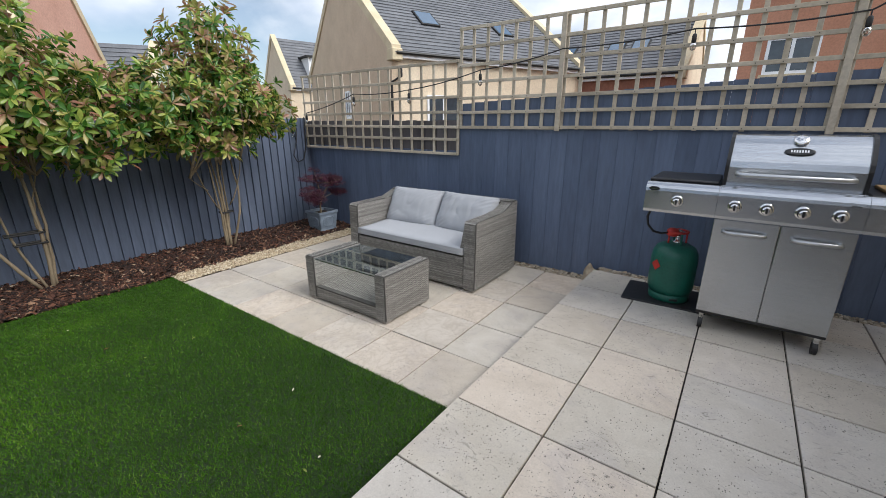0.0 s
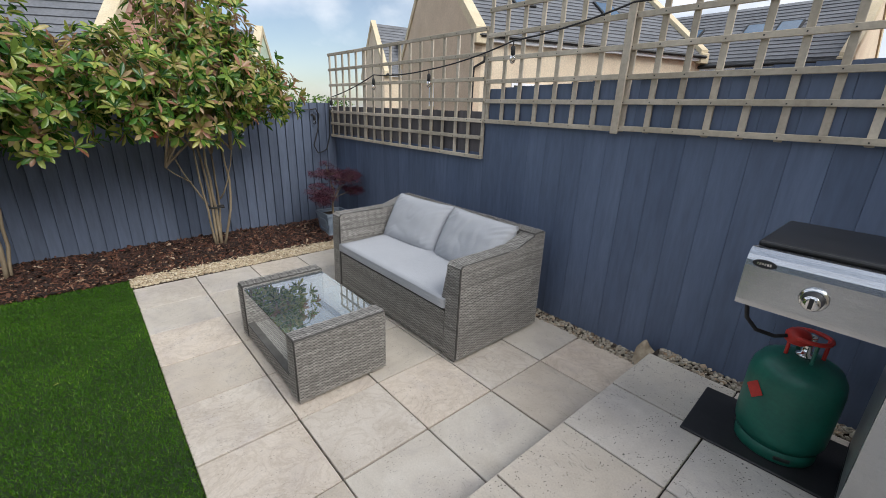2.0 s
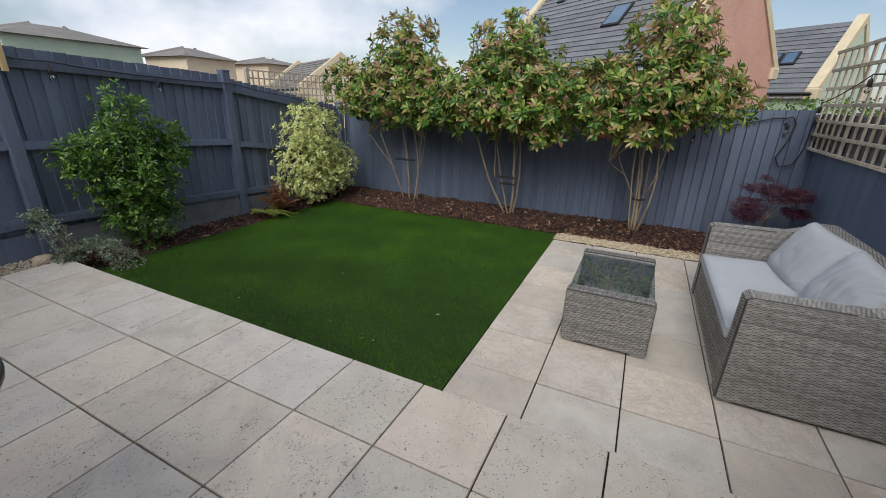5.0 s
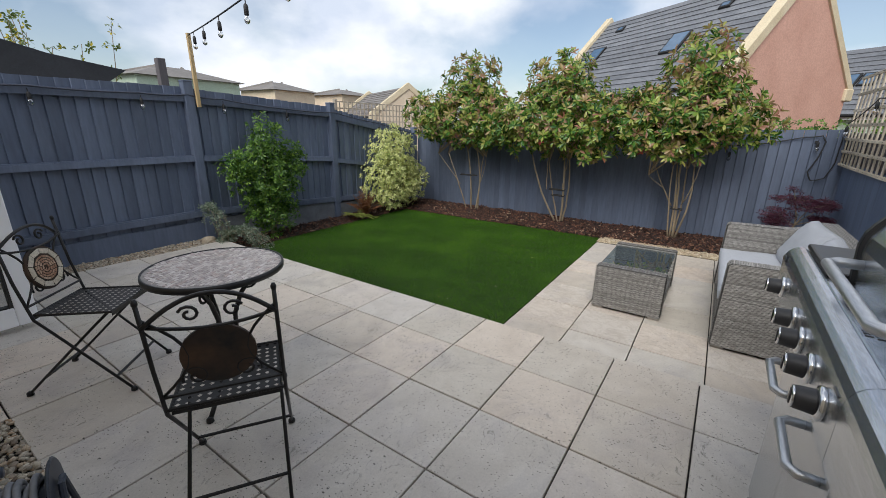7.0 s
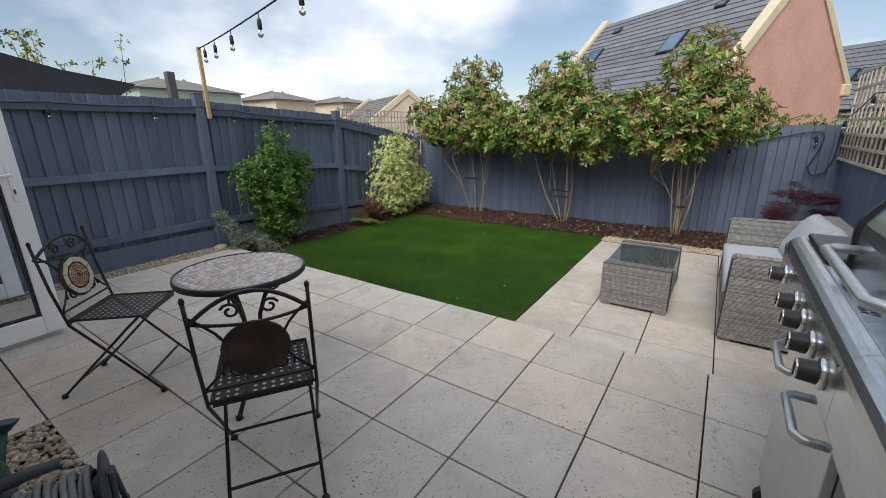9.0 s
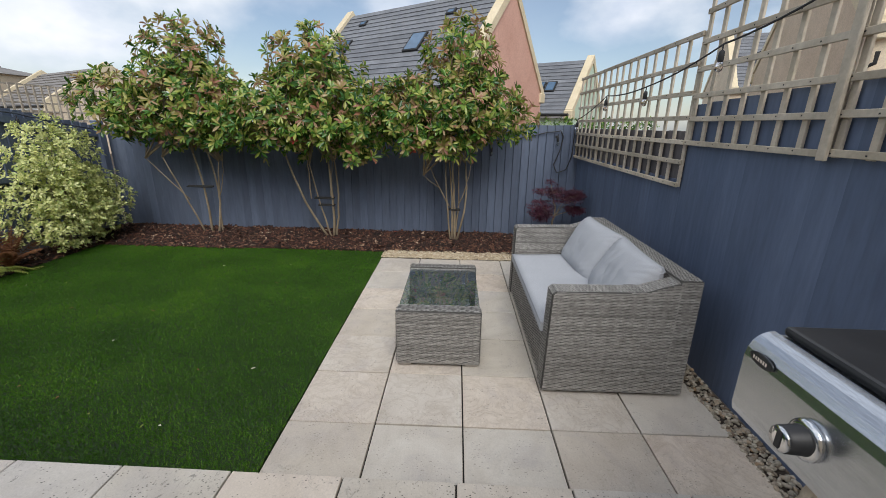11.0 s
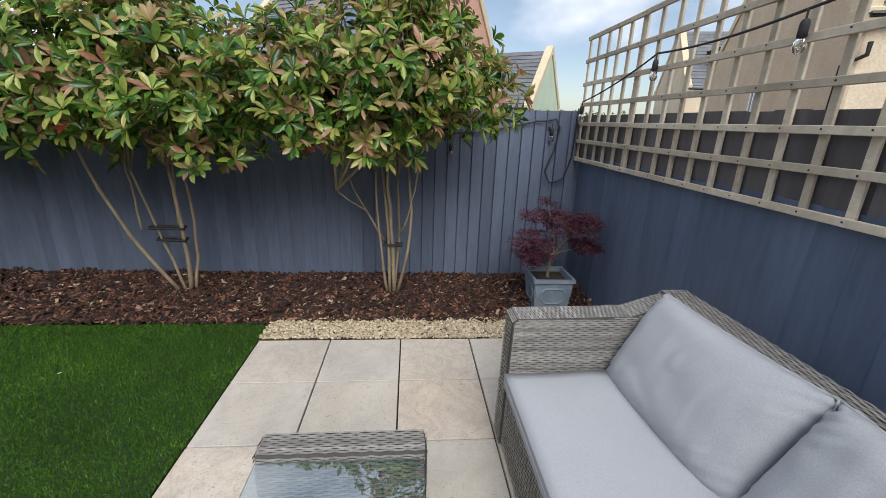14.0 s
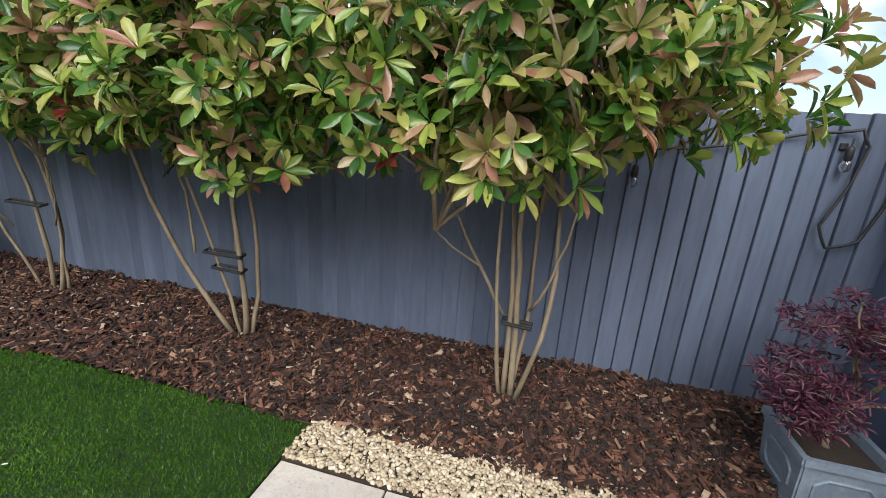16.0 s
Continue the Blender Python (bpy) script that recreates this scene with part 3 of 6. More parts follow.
def door_leaf(y, handle_side):
    d = tagged(thing("patio_door", (1.89, y, 0.035), 3.0), "open white uPVC glazed patio door leaf", "door")
    w, h, f, t = XH - 1.89 - 0.02, 2.05, 0.105, 0.035
    for a in ((0, f, -t, t, 0, h), (w - f, w, -t, t, 0, h), (f, w - f, -t, t, 0, f + 0.03), (f, w - f, -t, t, h - f, h)):
        part("frame", boxed(*a, bevel=0.008, seg=2), WHITE_PVC, d)
    for a in ((f - 0.004, f + 0.014, -0.03, 0.03, f + 0.02, h - f), (w - f - 0.014, w - f + 0.004, -0.03, 0.03, f + 0.02, h - f), (f, w - f, -0.03, 0.03, f + 0.018, f + 0.038), (f, w - f, -0.03, 0.03, h - f - 0.016, h - f + 0.004)):
        part("gasket", boxed(*a), BLACK_PLASTIC, d, "black rubber glazing gasket")
    pane = part("pane", boxed(f + 0.004, w - f - 0.004, -0.008, 0.008, f + 0.03, h - f - 0.006), DOOR_GLASS, d, "clear double glazing")
    pane.visible_shadow = False
    hd = part("handle_plate", boxed(0.04, 0.068, handle_side * t - 0.004, handle_side * t + 0.012, 0.92, 1.16, bevel=0.005), WHITE_PVC, d, "white lever handle plate")
    lever = tubed([(0.054, handle_side * (t + 0.01), 1.09), (0.054, handle_side * (t + 0.045), 1.09), (0.17, handle_side * (t + 0.05), 1.085)], 0.010, 8)
    part("lever", lever, WHITE_PVC, hd)
    part("keyhole", boxed(0.047, 0.061, handle_side * (t + 0.012) - 0.002, handle_side * (t + 0.012) + 0.002, 0.965, 1.0, bevel=0.001), CHROME, hd, "metal key cylinder")
    return d


door_leaf(-2.515, 1)
door_leaf(-3.66, 1)
pipe = tagged(thing("downpipe", (2.620, 0.75, 0)), "black plastic rainwater downpipe on the house wall", "downpipe")
part("pipe", tubed([(0, 0, -0.008), (0, 0, 2.45)], 0.034, 14), GUTTER, pipe, smooth=True)
for z in (0.35, 2.1):
    part("bracket", lathe(bmesh.new(), [(0.038, z), (0.041, z + 0.008), (0.041, z + 0.05), (0.038, z + 0.058)], 14), GUTTER, pipe)
    part("bracket_arm", boxed(0.0, 0.120, -0.02, 0.02, z + 0.01, z + 0.048), GUTTER, pipe)

# ---- trellis ----
ROWS = (0.0, 0.148, 0.286, 0.440, 0.597, 0.768, 0.936)   # heights of the rails above the lowest


def trellis(name, x0, x1, z0, rows, cols, label):
    """A square lattice panel of thin slats: uprights behind, rails in front."""
    t = tagged(thing(name, (x0, YR - 0.006, z0)), label, "trellis", "trellis panels on the side fence")
    w, h = x1 - x0, ROWS[-1] + 0.03
    v_me = mesh_of("slat", boxed(-0.016, 0.016, -0.020, -0.006, 0, h, bevel=0.002), TIMBER)
    h_me = mesh_of("rail", boxed(0, w, -0.036, -0.0205, -0.015, 0.015, bevel=0.002), TIMBER)
    for i in range(cols):
        x = 0.016 + (w - 0.032) * i / (cols - 1)
        piece("slat", v_me, t, pose(x + random.uniform(-0.003, 0.003), 0, random.uniform(-0.006, 0.006), 0, random.uniform(-0.35, 0.35), 0))
    for j in range(rows):
        piece("rail", h_me, t, pose(0, random.uniform(-0.001, 0), 0.016 + ROWS[j] + random.uniform(-0.003, 0.003), 0, random.uniform(-0.12, 0.12), 0))
    nail = bmesh.new()
    for i in range(cols):
        for j in range(rows):
            x, z = 0.016 + (w - 0.032) * i / (cols - 1), 0.016 + ROWS[j]
            box(nail, x - 0.003, x + 0.003, -0.0385, -0.035, z - 0.003, z + 0.003)
    nl = part("nails", nail, CABLE, t, "dark nail heads")
    nl["kind"] = "stuff"
    return t


trellis("trellis", -4.27, -3.44, 0.955, 7, 6, "short weathered timber lattice panel in the fence corner")
trellis("trellis", -3.44, -1.60, 0.955, 7, 12, "weathered brown timber lattice panel fixed low on the fence")
trellis("trellis", -1.59, -0.50, 1.240, 7, 8, "narrow weathered timber lattice panel fixed high on the fence")
trellis("trellis", -0.49, 1.37, 1.240, 7, 13, "wide weathered timber lattice panel above the barbecue")
trellis("trellis", 1.38, 2.70, 1.240, 7, 9, "weathered timber lattice panel by the house")
for x, z0, z1 in ((-0.495, 1.225, 2.20), (1.375, 1.225, 2.20)):
    b = tagged(thing("timber_batten", (x, YR - 0.045, z0)), "upright timber batten screwed over a trellis joint", "batten", "trellis battens")
    part("batten", boxed(-0.022, 0.022, -0.018, -0.001, 0, z1 - z0, bevel=0.003), TIMBER, b)


# ---- string lights ----
def hanging_bulb(parent, p, drop=0.09):
    x, y, z = p
    bm = tubed([(x, y, z), (x, y, z - drop * 0.4)], 0.004, 5)
    lead = part("lead", bm, CABLE, parent)
    part("socket", lathe(bmesh.new(), [(0.006, z - drop * 0.35), (0.013, z - drop * 0.42), (0.016, z - drop * 0.55), (0.016, z - drop), (0.012, z - drop - 0.004)], 10, x, y), CABLE, parent, "black lamp socket", True)
    zz = z - drop
    part("bulb", lathe(bmesh.new(), [(0.011, zz), (0.020, zz - 0.018), (0.022, zz - 0.034), (0.016, zz - 0.050), (0.004, zz - 0.058)], 10, x, y), BULB, parent, "clear glass bulb", True)


def sag_line(pts, sag, n=8):
    out = []
    for a, b in zip(pts, pts[1:]):
        a, b = Vector(a), Vector(b)
        for i in range(n):
            s = i / n
            out.append(a.lerp(b, s) - Vector((0, 0, 4 * sag * s * (1 - s))))
    return out + [Vector(pts[-1])]


YS = YR - 0.062
side_lights = tagged(thing("string_lights"), "black festoon string lights draped along the trellis", "string lights", "string lights")
side_pts = [(-4.17, YS, 1.43), (-3.18, YS, 1.645), (-2.26, YS, 1.655), (-1.32, YS, 1.80), (-0.49, YS, 1.915), (0.50, YS, 1.955), (1.42, YS, 1.95), (1.75, YS, 2.2)]
part("cable", tubed(sag_line(side_pts, 0.02), 0.0055, 6), CABLE, side_lights, smooth=True)
for p in side_pts[:4] + side_pts[5:7]:
    hanging_bulb(side_lights, (p[0], p[1] - 0.004, p[2]))
YC = YL + 0.055
left_lights = tagged(thing("string_lights"), "string lights clipped along the fence top rail", "string lights", "string lights")
left_pts = [(2.6, YC, 1.63), (1.345, YC, 1.655), (0.487, YC, 1.65), (0.02, YC, 1.66), (-0.362, YC + 0.02, 1.63), (-1.248, YC, 1.555), (-2.08, YC + 0.03, 1.53), (-3.1, YC, 1.38), (-4.1, YC, 1.20)]
part("cable", tubed(sag_line(left_pts, 0.012), 0.009, 6), CABLE_BLUE, left_lights, "cable painted over with the fence colour", True)
for p in (left_pts[1], left_pts[2], left_pts[4], left_pts[5], left_pts[7]):
    hanging_bulb(left_lights, (p[0], p[1] + 0.004, p[2] - 0.02))
light_pole = tagged(thing("light_pole", (-0.075, YL + 0.085, 1.53)), "pale square timber pole screwed to a fence post", "pole")
part("pole", boxed(-0.02, 0.02, -0.015, 0.015, 0, 0.77, bevel=0.003), TIMBER_NEW, light_pole)
over = tagged(thing("string_lights"), "festoon lights slung across the garden from the pole", "string lights", "string lights")
A0, E0 = Vector((-0.075, YL + 0.08, 2.28)), Vector((1.75, YS, 2.2))
over_pts = [A0.lerp(E0, s / 40) - Vector((0, 0, 0.5 * (s / 40) * (1 - s / 40))) + Vector((0, 0, 0.25 * s / 40 * (1 - s / 40))) for s in range(41)]
part("cable", tubed(over_pts, 0.006, 6), CABLE, over, smooth=True)
for i in (2, 5, 9, 14, 19, 24, 30, 35):
    hanging_bulb(over, tuple(over_pts[i]), 0.11)
end_lights = tagged(thing("string_lights"), "string light cable with a hanging loop on the back fence", "string lights", "string lights")
XE = XB + 0.03
loop = [(XE, -0.5, 1.17), (XE, 0.6, 1.12), (XE, 1.5, 1.16), (XE, 2.0, 1.27), (XE, 2.16, 1.29), (XE, 2.20, 1.22), (XE + 0.01, 2.17, 1.05), (XE + 0.02, 2.10, 0.86), (XE + 0.02, 2.15, 0.76), (XE + 0.01, 2.27, 0.80), (XE, 2.33, 0.98), (XE, 2.34, 1.38)]
part("cable", tubed(sag_line(loop, 0.006, 4), 0.007, 6), CABLE, end_lights, smooth=True)
hanging_bulb(end_lights, (XE + 0.01, 2.13, 1.25))
hanging_bulb(end_lights, (XE + 0.01, 1.28, 1.10))

# ---- wicker furniture ----


def weave(bm, origin, u, v, w, h, row=0.0088, pitch=0.028, amp=0.0019):
    """Flat strands woven over and under stakes on a panel: u across, v up, relief along u x v."""
    o, u, v = Vector(origin), Vector(u).normalized(), Vector(v).normalized()
    nrm = u.cross(v)
    cols, rows = max(2, round(w / (pitch / 2))), max(1, round(h / row))
    dw, dh = w / cols, h / rows
    for j in range(rows):
        a = j * dh + dh * 0.10
        b = a + dh * 0.80
        jit = random.uniform(-0.0006, 0.0006)
        prev = None
        for i in range(cols + 1):
            lift = 0.0030 + amp * math.sin(math.pi * (i / 2 + j)) + jit if i % 2 else 0.0030 + jit
            base = o + u * (i * dw) + nrm * lift
            q = (bm.verts.new(base + v * a), bm.verts.new(base + v * b))
            if prev:
                bm.faces.new((prev[0], q[0], q[1], prev[1]))
            prev = q


def wicker_box(name, parent, x0, x1, y0, y1, z0, z1, faces="xXyYZ", bevel=0.012):
    """A padded wicker block: core, woven strands on the faces named (capital: far side)."""
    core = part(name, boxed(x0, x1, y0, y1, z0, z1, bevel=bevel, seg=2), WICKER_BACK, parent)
    bm = bmesh.new()
    e = 0.004
    table = {"x": ((x0, y1 - e, z0), (0, -1, 0), (0, 0, 1), y1 - y0 - 2 * e, z1 - z0 - e), "X": ((x1, y0 + e, z0), (0, 1, 0), (0, 0, 1), y1 - y0 - 2 * e, z1 - z0 - e),
             "y": ((x0 + e, y0, z0), (1, 0, 0), (0, 0, 1), x1 - x0 - 2 * e, z1 - z0 - e), "Y": ((x1 - e, y1, z0), (-1, 0, 0), (0, 0, 1), x1 - x0 - 2 * e, z1 - z0 - e),
             "Z": ((x0 + e, y0 + e, z1), (1, 0, 0), (0, 1, 0), x1 - x0 - 2 * e, y1 - y0 - 2 * e)}
    for f in faces:
        o, u, v, w, h = table[f]
        if f == "Z" and (y1 - y0) > (x1 - x0):
            o, u, v, w, h = (x1 - e, y0 + e, z1), (0, 1, 0), (-1, 0, 0), y1 - y0 - 2 * e, x1 - x0 - 2 * e
        weave(bm, o, u, v, w, h)
    wv = part("weave", bm, WICKER, core, "grey-brown woven rattan strands")
    return core


def profile_panel(name, parent, outline, x0, x1):
    """An arm: an outline in y and z with thickness in x, woven on both sides and along the top."""
    bm = bmesh.new()
    prism(bm, outline, "x", x0, x1)
    es = [e for e in bm.edges if abs(e.verts[0].co.x - e.verts[1].co.x) < 1e-5]
    bmesh.ops.bevel(bm, geom=es, offset=0.008, segments=2, affect="EDGES", profile=0.5)
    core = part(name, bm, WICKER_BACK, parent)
    wv = bmesh.new()
    zs = [p[1] for p in outline]
    z0, z1 = min(zs), max(zs)
    row = 0.0088
    k = int((z1 - z0) / row)
    for j in range(k):
        z = z0 + (j + 0.5) * row
        ys = []
        for (ya, za), (yb, zb) in zip(outline, outline[1:] + outline[:1]):
            if (za - z) * (zb - z) < 0:
                ys.append(ya + (yb - ya) * (z - za) / (zb - za))
        if len(ys) < 2:
            continue
        a, b = min(ys) + 0.006, max(ys) - 0.006
        if b - a < 0.03:
            continue
        for x, s in ((x0, -1), (x1, 1)):
            n = max(2, round((b - a) / 0.014))
            prev = None
            for i in range(n + 1):
                y = a + (b - a) * i / n
                lift = 0.0030 + (0.0019 * math.sin(math.pi * (i / 2 + j)) if i % 2 else 0) 
                q = (wv.verts.new((x + s * lift, y, z - row * 0.40)), wv.verts.new((x + s * lift, y, z + row * 0.40)))
                if prev:
                    wv.faces.new((prev[0], q[0], q[1], prev[1]))
                prev = q
    for (ya, za), (yb, zb) in zip(outline, outline[1:] + outline[:1]):
        if min(za, zb) > z0 + 0.02 or abs(yb - ya) < 0.12 and abs(zb - za) > 0.2:
            d = Vector((0, yb - ya, zb - za))
            if d.length > 0.02:
                weave(wv, (x1 - 0.004, ya, za), (-1, 0, 0), d, x1 - x0 - 0.008, d.length)
    bmesh.ops.recalc_face_normals(wv, faces=wv.faces)
    part("weave", wv, WICKER, core, "grey-brown woven rattan strands")
    return core


def cushion(name, parent_label, m, sx, sy, sz, label, puff=1.0, wrinkle=0.006, seed=0.0):
    """A stuffed cushion: flat box swollen towards its middle, seams pinched, cloth wrinkled."""
    bm = bmesh.new()
    nx, ny = 52, 36
    def pt(i, j, side):
        a, b = -1 + 2 * i / nx, -1 + 2 * j / ny
        edge = max(0.0, (1 - abs(a) ** 3.2)) ** 0.42 * max(0.0, (1 - abs(b) ** 3.2)) ** 0.42
        pull = 1 - 0.035 * (1 - abs(a) ** 2) * abs(b) ** 6 - 0.0
        x, y = a * sx / 2 * (1 - 0.03 * (1 - b * b) * abs(a) ** 6), b * sy / 2 * pull
        z = side * sz / 2 * edge * (1 if side > 0 else 0.8)
        q = (x * 5 + seed, y * 5, side)
        z += side * wrinkle * edge ** 0.5 * (noise.noise((x * 4 + seed, y * 11, side * 3)) + 0.6 * noise.noise((x * 17 + seed, y * 7, 2)))
        fold = noise.noise((a * 2.2 + seed, b * 1.1 - a * 0.8, 4.0))
        z -= side * wrinkle * 0.55 * edge * max(0.0, 1 - abs(fold) * 7)
        corner = (abs(a) * abs(b)) ** 2
        z += side * wrinkle * 1.6 * corner * math.sin(26 * (a - b * 1.2) + seed)
        return (x, y, z)
    tops = [[bm.verts.new(pt(i, j, 1)) for j in range(ny + 1)] for i in range(nx + 1)]
    bots = [[tops[i][j] if i in (0, nx) or j in (0, ny) else bm.verts.new(pt(i, j, -1)) for j in range(ny + 1)] for i in range(nx + 1)]
    for i in range(nx):
        for j in range(ny):
            bm.faces.new((tops[i][j], tops[i + 1][j], tops[i + 1][j + 1], tops[i][j + 1]))
            bm.faces.new((bots[i][j], bots[i][j + 1], bots[i + 1][j + 1], bots[i + 1][j]))
    c = new(name)
    c.matrix_world = m
    tagged(c, label, "cushion", "sofa cushions")
    part("cover", bm, CUSHION, c, smooth=True)
    rim = [pt(i, 0, 1) for i in range(nx + 1)] + [pt(nx, j, 1) for j in range(1, ny + 1)] + [pt(i, ny, 1) for i in range(nx - 1, -1, -1)] + [pt(0, j, 1) for j in range(ny - 1, 0, -1)]
    part("piping", tubed(rim, 0.0035, 5, closed=True), CUSHION, c, smooth=True)
    return c


# sofa: local origin at its front corner by the lawn, on the lower patio
SX, SY = 1.535, 0.79
SOFA = pose(-2.292, 1.362, LOW, 0, 0, 0.6)
sofa = tagged(thing("sofa", (-2.292, 1.362, LOW), 0.6), "grey-brown rattan two-seater garden sofa with pale grey cushions", "sofa")
wicker_box("base", sofa, 0.12, SX - 0.12, 0.012, SY - 0.12, 0.025, 0.315, "y")
wicker_box("backrest", sofa, 0.0, SX, SY - 0.12, SY, 0.025, 0.71, "YZyxX")
arm = [(0.0, 0.025), (0.69, 0.025), (0.69, 0.70), (0.60, 0.672), (0.50, 0.638), (0.03, 0.63), (0.012, 0.615)]
profile_panel("arm", sofa, arm, 0.0, 0.115)
profile_panel("arm", sofa, arm, SX - 0.115, SX)
for x0, x1, s in ((SX - 0.165, SX - 0.115, -1),):
    bm = bmesh.new()
    prism(bm, [(0.115, 0.315), (0.175, 0.315), (0.115, 0.60)] if s > 0 else [(SX - 0.115, 0.315), (SX - 0.115, 0.60), (SX - 0.175, 0.315)], "y", 0.02, 0.10)
    gus = part("arm_gusset", bm, WICKER_BACK, sofa)
    wv = bmesh.new()
    for j in range(31):
        z = 0.318 + j * 0.0088
        half = 0.06 * (0.60 - z) / 0.285
        xa, xb = (0.115, 0.115 + half) if s > 0 else (SX - 0.115 - half, SX - 0.115)
        if xb - xa > 0.006:
            weave(wv, (xa, 0.02, z), (1, 0, 0), (0, 0, 1), xb - xa, 0.0088)
    part("weave", wv, WICKER, gus)
for x in (0.02, SX - 0.11):
    for y in (0.02, SY - 0.09):
        part("foot", boxed(x, x + 0.09, y, y + 0.07, 0.0, 0.025, bevel=0.003), FOOT_GREY, sofa)

seat_bm_m = SOFA @ pose(SX / 2, 0.334, 0.362)
seat = new("seat_cushion")
seat.matrix_world = seat_bm_m
tagged(seat, "long flat pale grey seat cushion on the sofa", "cushion", "sofa cushions")
sb = bmesh.new()
box(sb, -SX / 2 + 0.122, SX / 2 - 0.122, -0.34, 0.335, -0.046, 0.046)
bmesh.ops.subdivide_edges(sb, edges=sb.edges, cuts=18, use_grid_fill=True)
for v in sb.verts:
    x, y, z = v.co
    ex, ey = 1 - abs(x / (SX / 2 - 0.125)) ** 10, 1 - abs(y / 0.335) ** 8
    v.co.z *= 0.62 + 0.38 * max(0, ex) ** 0.5 * max(0, ey) ** 0.5
    v.co.z += 0.006 * noise.noise((x * 3, y * 3, 1)) + (0.010 * (1 - min(1, abs(y) / 0.335)) if z > 0 else 0)
    v.co.y *= 1 - 0.03 * (1 - abs(z / 0.056)) ** 0 * 0
part("cover", sb, CUSHION, seat, smooth=True)
part("piping", tubed([(-SX / 2 + 0.13, -0.338, 0.0), (SX / 2 - 0.13, -0.338, 0.0)], 0.004, 5), CUSHION, seat)
for i, (x, rz) in enumerate(((0.435, 3), (1.09, -4))):
    m = SOFA @ pose(x, 0.555, 0.548, 62, 0, rz)
    cushion("back_cushion", "", m, 0.665, 0.43, 0.21, ("plump pale grey back cushion with soft creases", "pale grey back cushion with a wrinkled slumped corner")[i], 1, 0.006 if i == 0 else 0.008, i * 7.3)

# coffee table
TX, TY, TH = 0.895, 0.525, 0.38
table = tagged(thing("coffee_table", (-1.873, 0.500, LOW), 0.6), "low grey-brown rattan coffee table with a glass top", "table")
for x0 in (0.0, TX - 0.10):
    panel = wicker_box("end_panel", table, x0, x0 + 0.10, 0, TY, 0.022, TH, "xXyYZ")
    for y in (0.01, TY - 0.09):
        part("foot", boxed(x0 + 0.01, x0 + 0.09, y, y + 0.08, 0, 0.022, bevel=0.003), FOOT_GREY, table)
wicker_box("shelf", table, 0.10, TX - 0.10, 0.01, TY - 0.01, 0.022, 0.115, "yYZ", 0.006)
for y0 in (0.004, TY - 0.044):
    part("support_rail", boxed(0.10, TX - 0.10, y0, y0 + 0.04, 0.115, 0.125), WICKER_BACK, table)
glass = part("glass_top", boxed(0.094, TX - 0.094, 0.006, TY - 0.006, TH - 0.022, TH - 0.014, bevel=0.0015), TABLE_GLASS, table, "clear greenish glass top")
glass.visible_shadow = False
for x in (0.093, TX - 0.107):
    part("glass_ledge", boxed(x, x + 0.014, 0.02, TY - 0.02, TH - 0.032, TH - 0.0225), WICKER_BACK, table)

# ---- barbecue ----
bbq = tagged(thing("gas_barbecue", (0.465, 1.50, 0)), "stainless steel four-burner gas barbecue with closed hood and side burner", "barbecue")
BW = 1.42           # whole width; the cabinet stands between C0 and C1
C0, C1 = 0.40, 1.045
for x0, x1, nm in ((0.0, C0 - 0.002, "side_burner_panel"), (C0, C1 + 0.002, "control_panel"), (C1 + 0.004, BW, "side_shelf_panel")):
    bm = bmesh.new()
    prism(bm, [(0.004, 0.728), (0.0, 0.745), (0.0, 0.862), (0.003, 0.880), (0.011, 0.896), (0.022, 0.907), (0.036, 0.914), (0.050, 0.916), (0.050, 0.728)], "x", x0, x1)
    part(nm, bm, STEEL, bbq)
part("panel_end", boxed(BW, BW + 0.014, 0.002, 0.092, 0.722, 0.912, bevel=0.006, seg=2), DARK_STEEL, bbq)
part("igniter_plate", boxed(BW + 0.0145, BW + 0.020, 0.020, 0.068, 0.765, 0.868, bevel=0.003), CHROME, bbq)
part("igniter_recess", boxed(BW + 0.0142, BW + 0.017, 0.012, 0.080, 0.756, 0.880, bevel=0.002), BLACK_PLASTIC, bbq, "dark recess round the igniter")
ig = tubed([(BW + 0.019, 0.044, 0.818), (BW + 0.027, 0.044, 0.818)], 0.018, 18)
part("igniter_button", ig, COPING, bbq, "cream igniter button")
# worktops
part("burner_tray", boxed(0.0, C0 - 0.004, 0.052, 0.52, 0.80, 0.911, bevel=0.006), STEEL_DULL, bbq)
part("burner_lid", boxed(0.008, C0 - 0.010, 0.058, 0.51, 0.9135, 0.934, bevel=0.008, seg=2), BLACK_METAL, bbq, "black enamelled side burner lid")
part("side_shelf", boxed(C1 + 0.004, BW, 0.052, 0.52, 0.84, 0.921, bevel=0.006), BLACK_METAL, bbq, "black side shelf")
part("top_deck", boxed(C0 + 0.002, C1, 0.052, 0.56, 0.78, 0.917, bevel=0.004), STEEL, bbq)
vents = bmesh.new()
for k, x in enumerate((0.62, 0.635, 0.65, 0.78, 0.795, 0.81)):
    for y in (0.068, 0.086):
        box(vents, x + (y > 0.07) * 0.007, x + 0.004 + (y > 0.07) * 0.007, y - 0.007, y + 0.007, 0.9150, 0.9185)
part("vent_slots", vents, BLACK_PLASTIC, bbq, "dark vent slots")
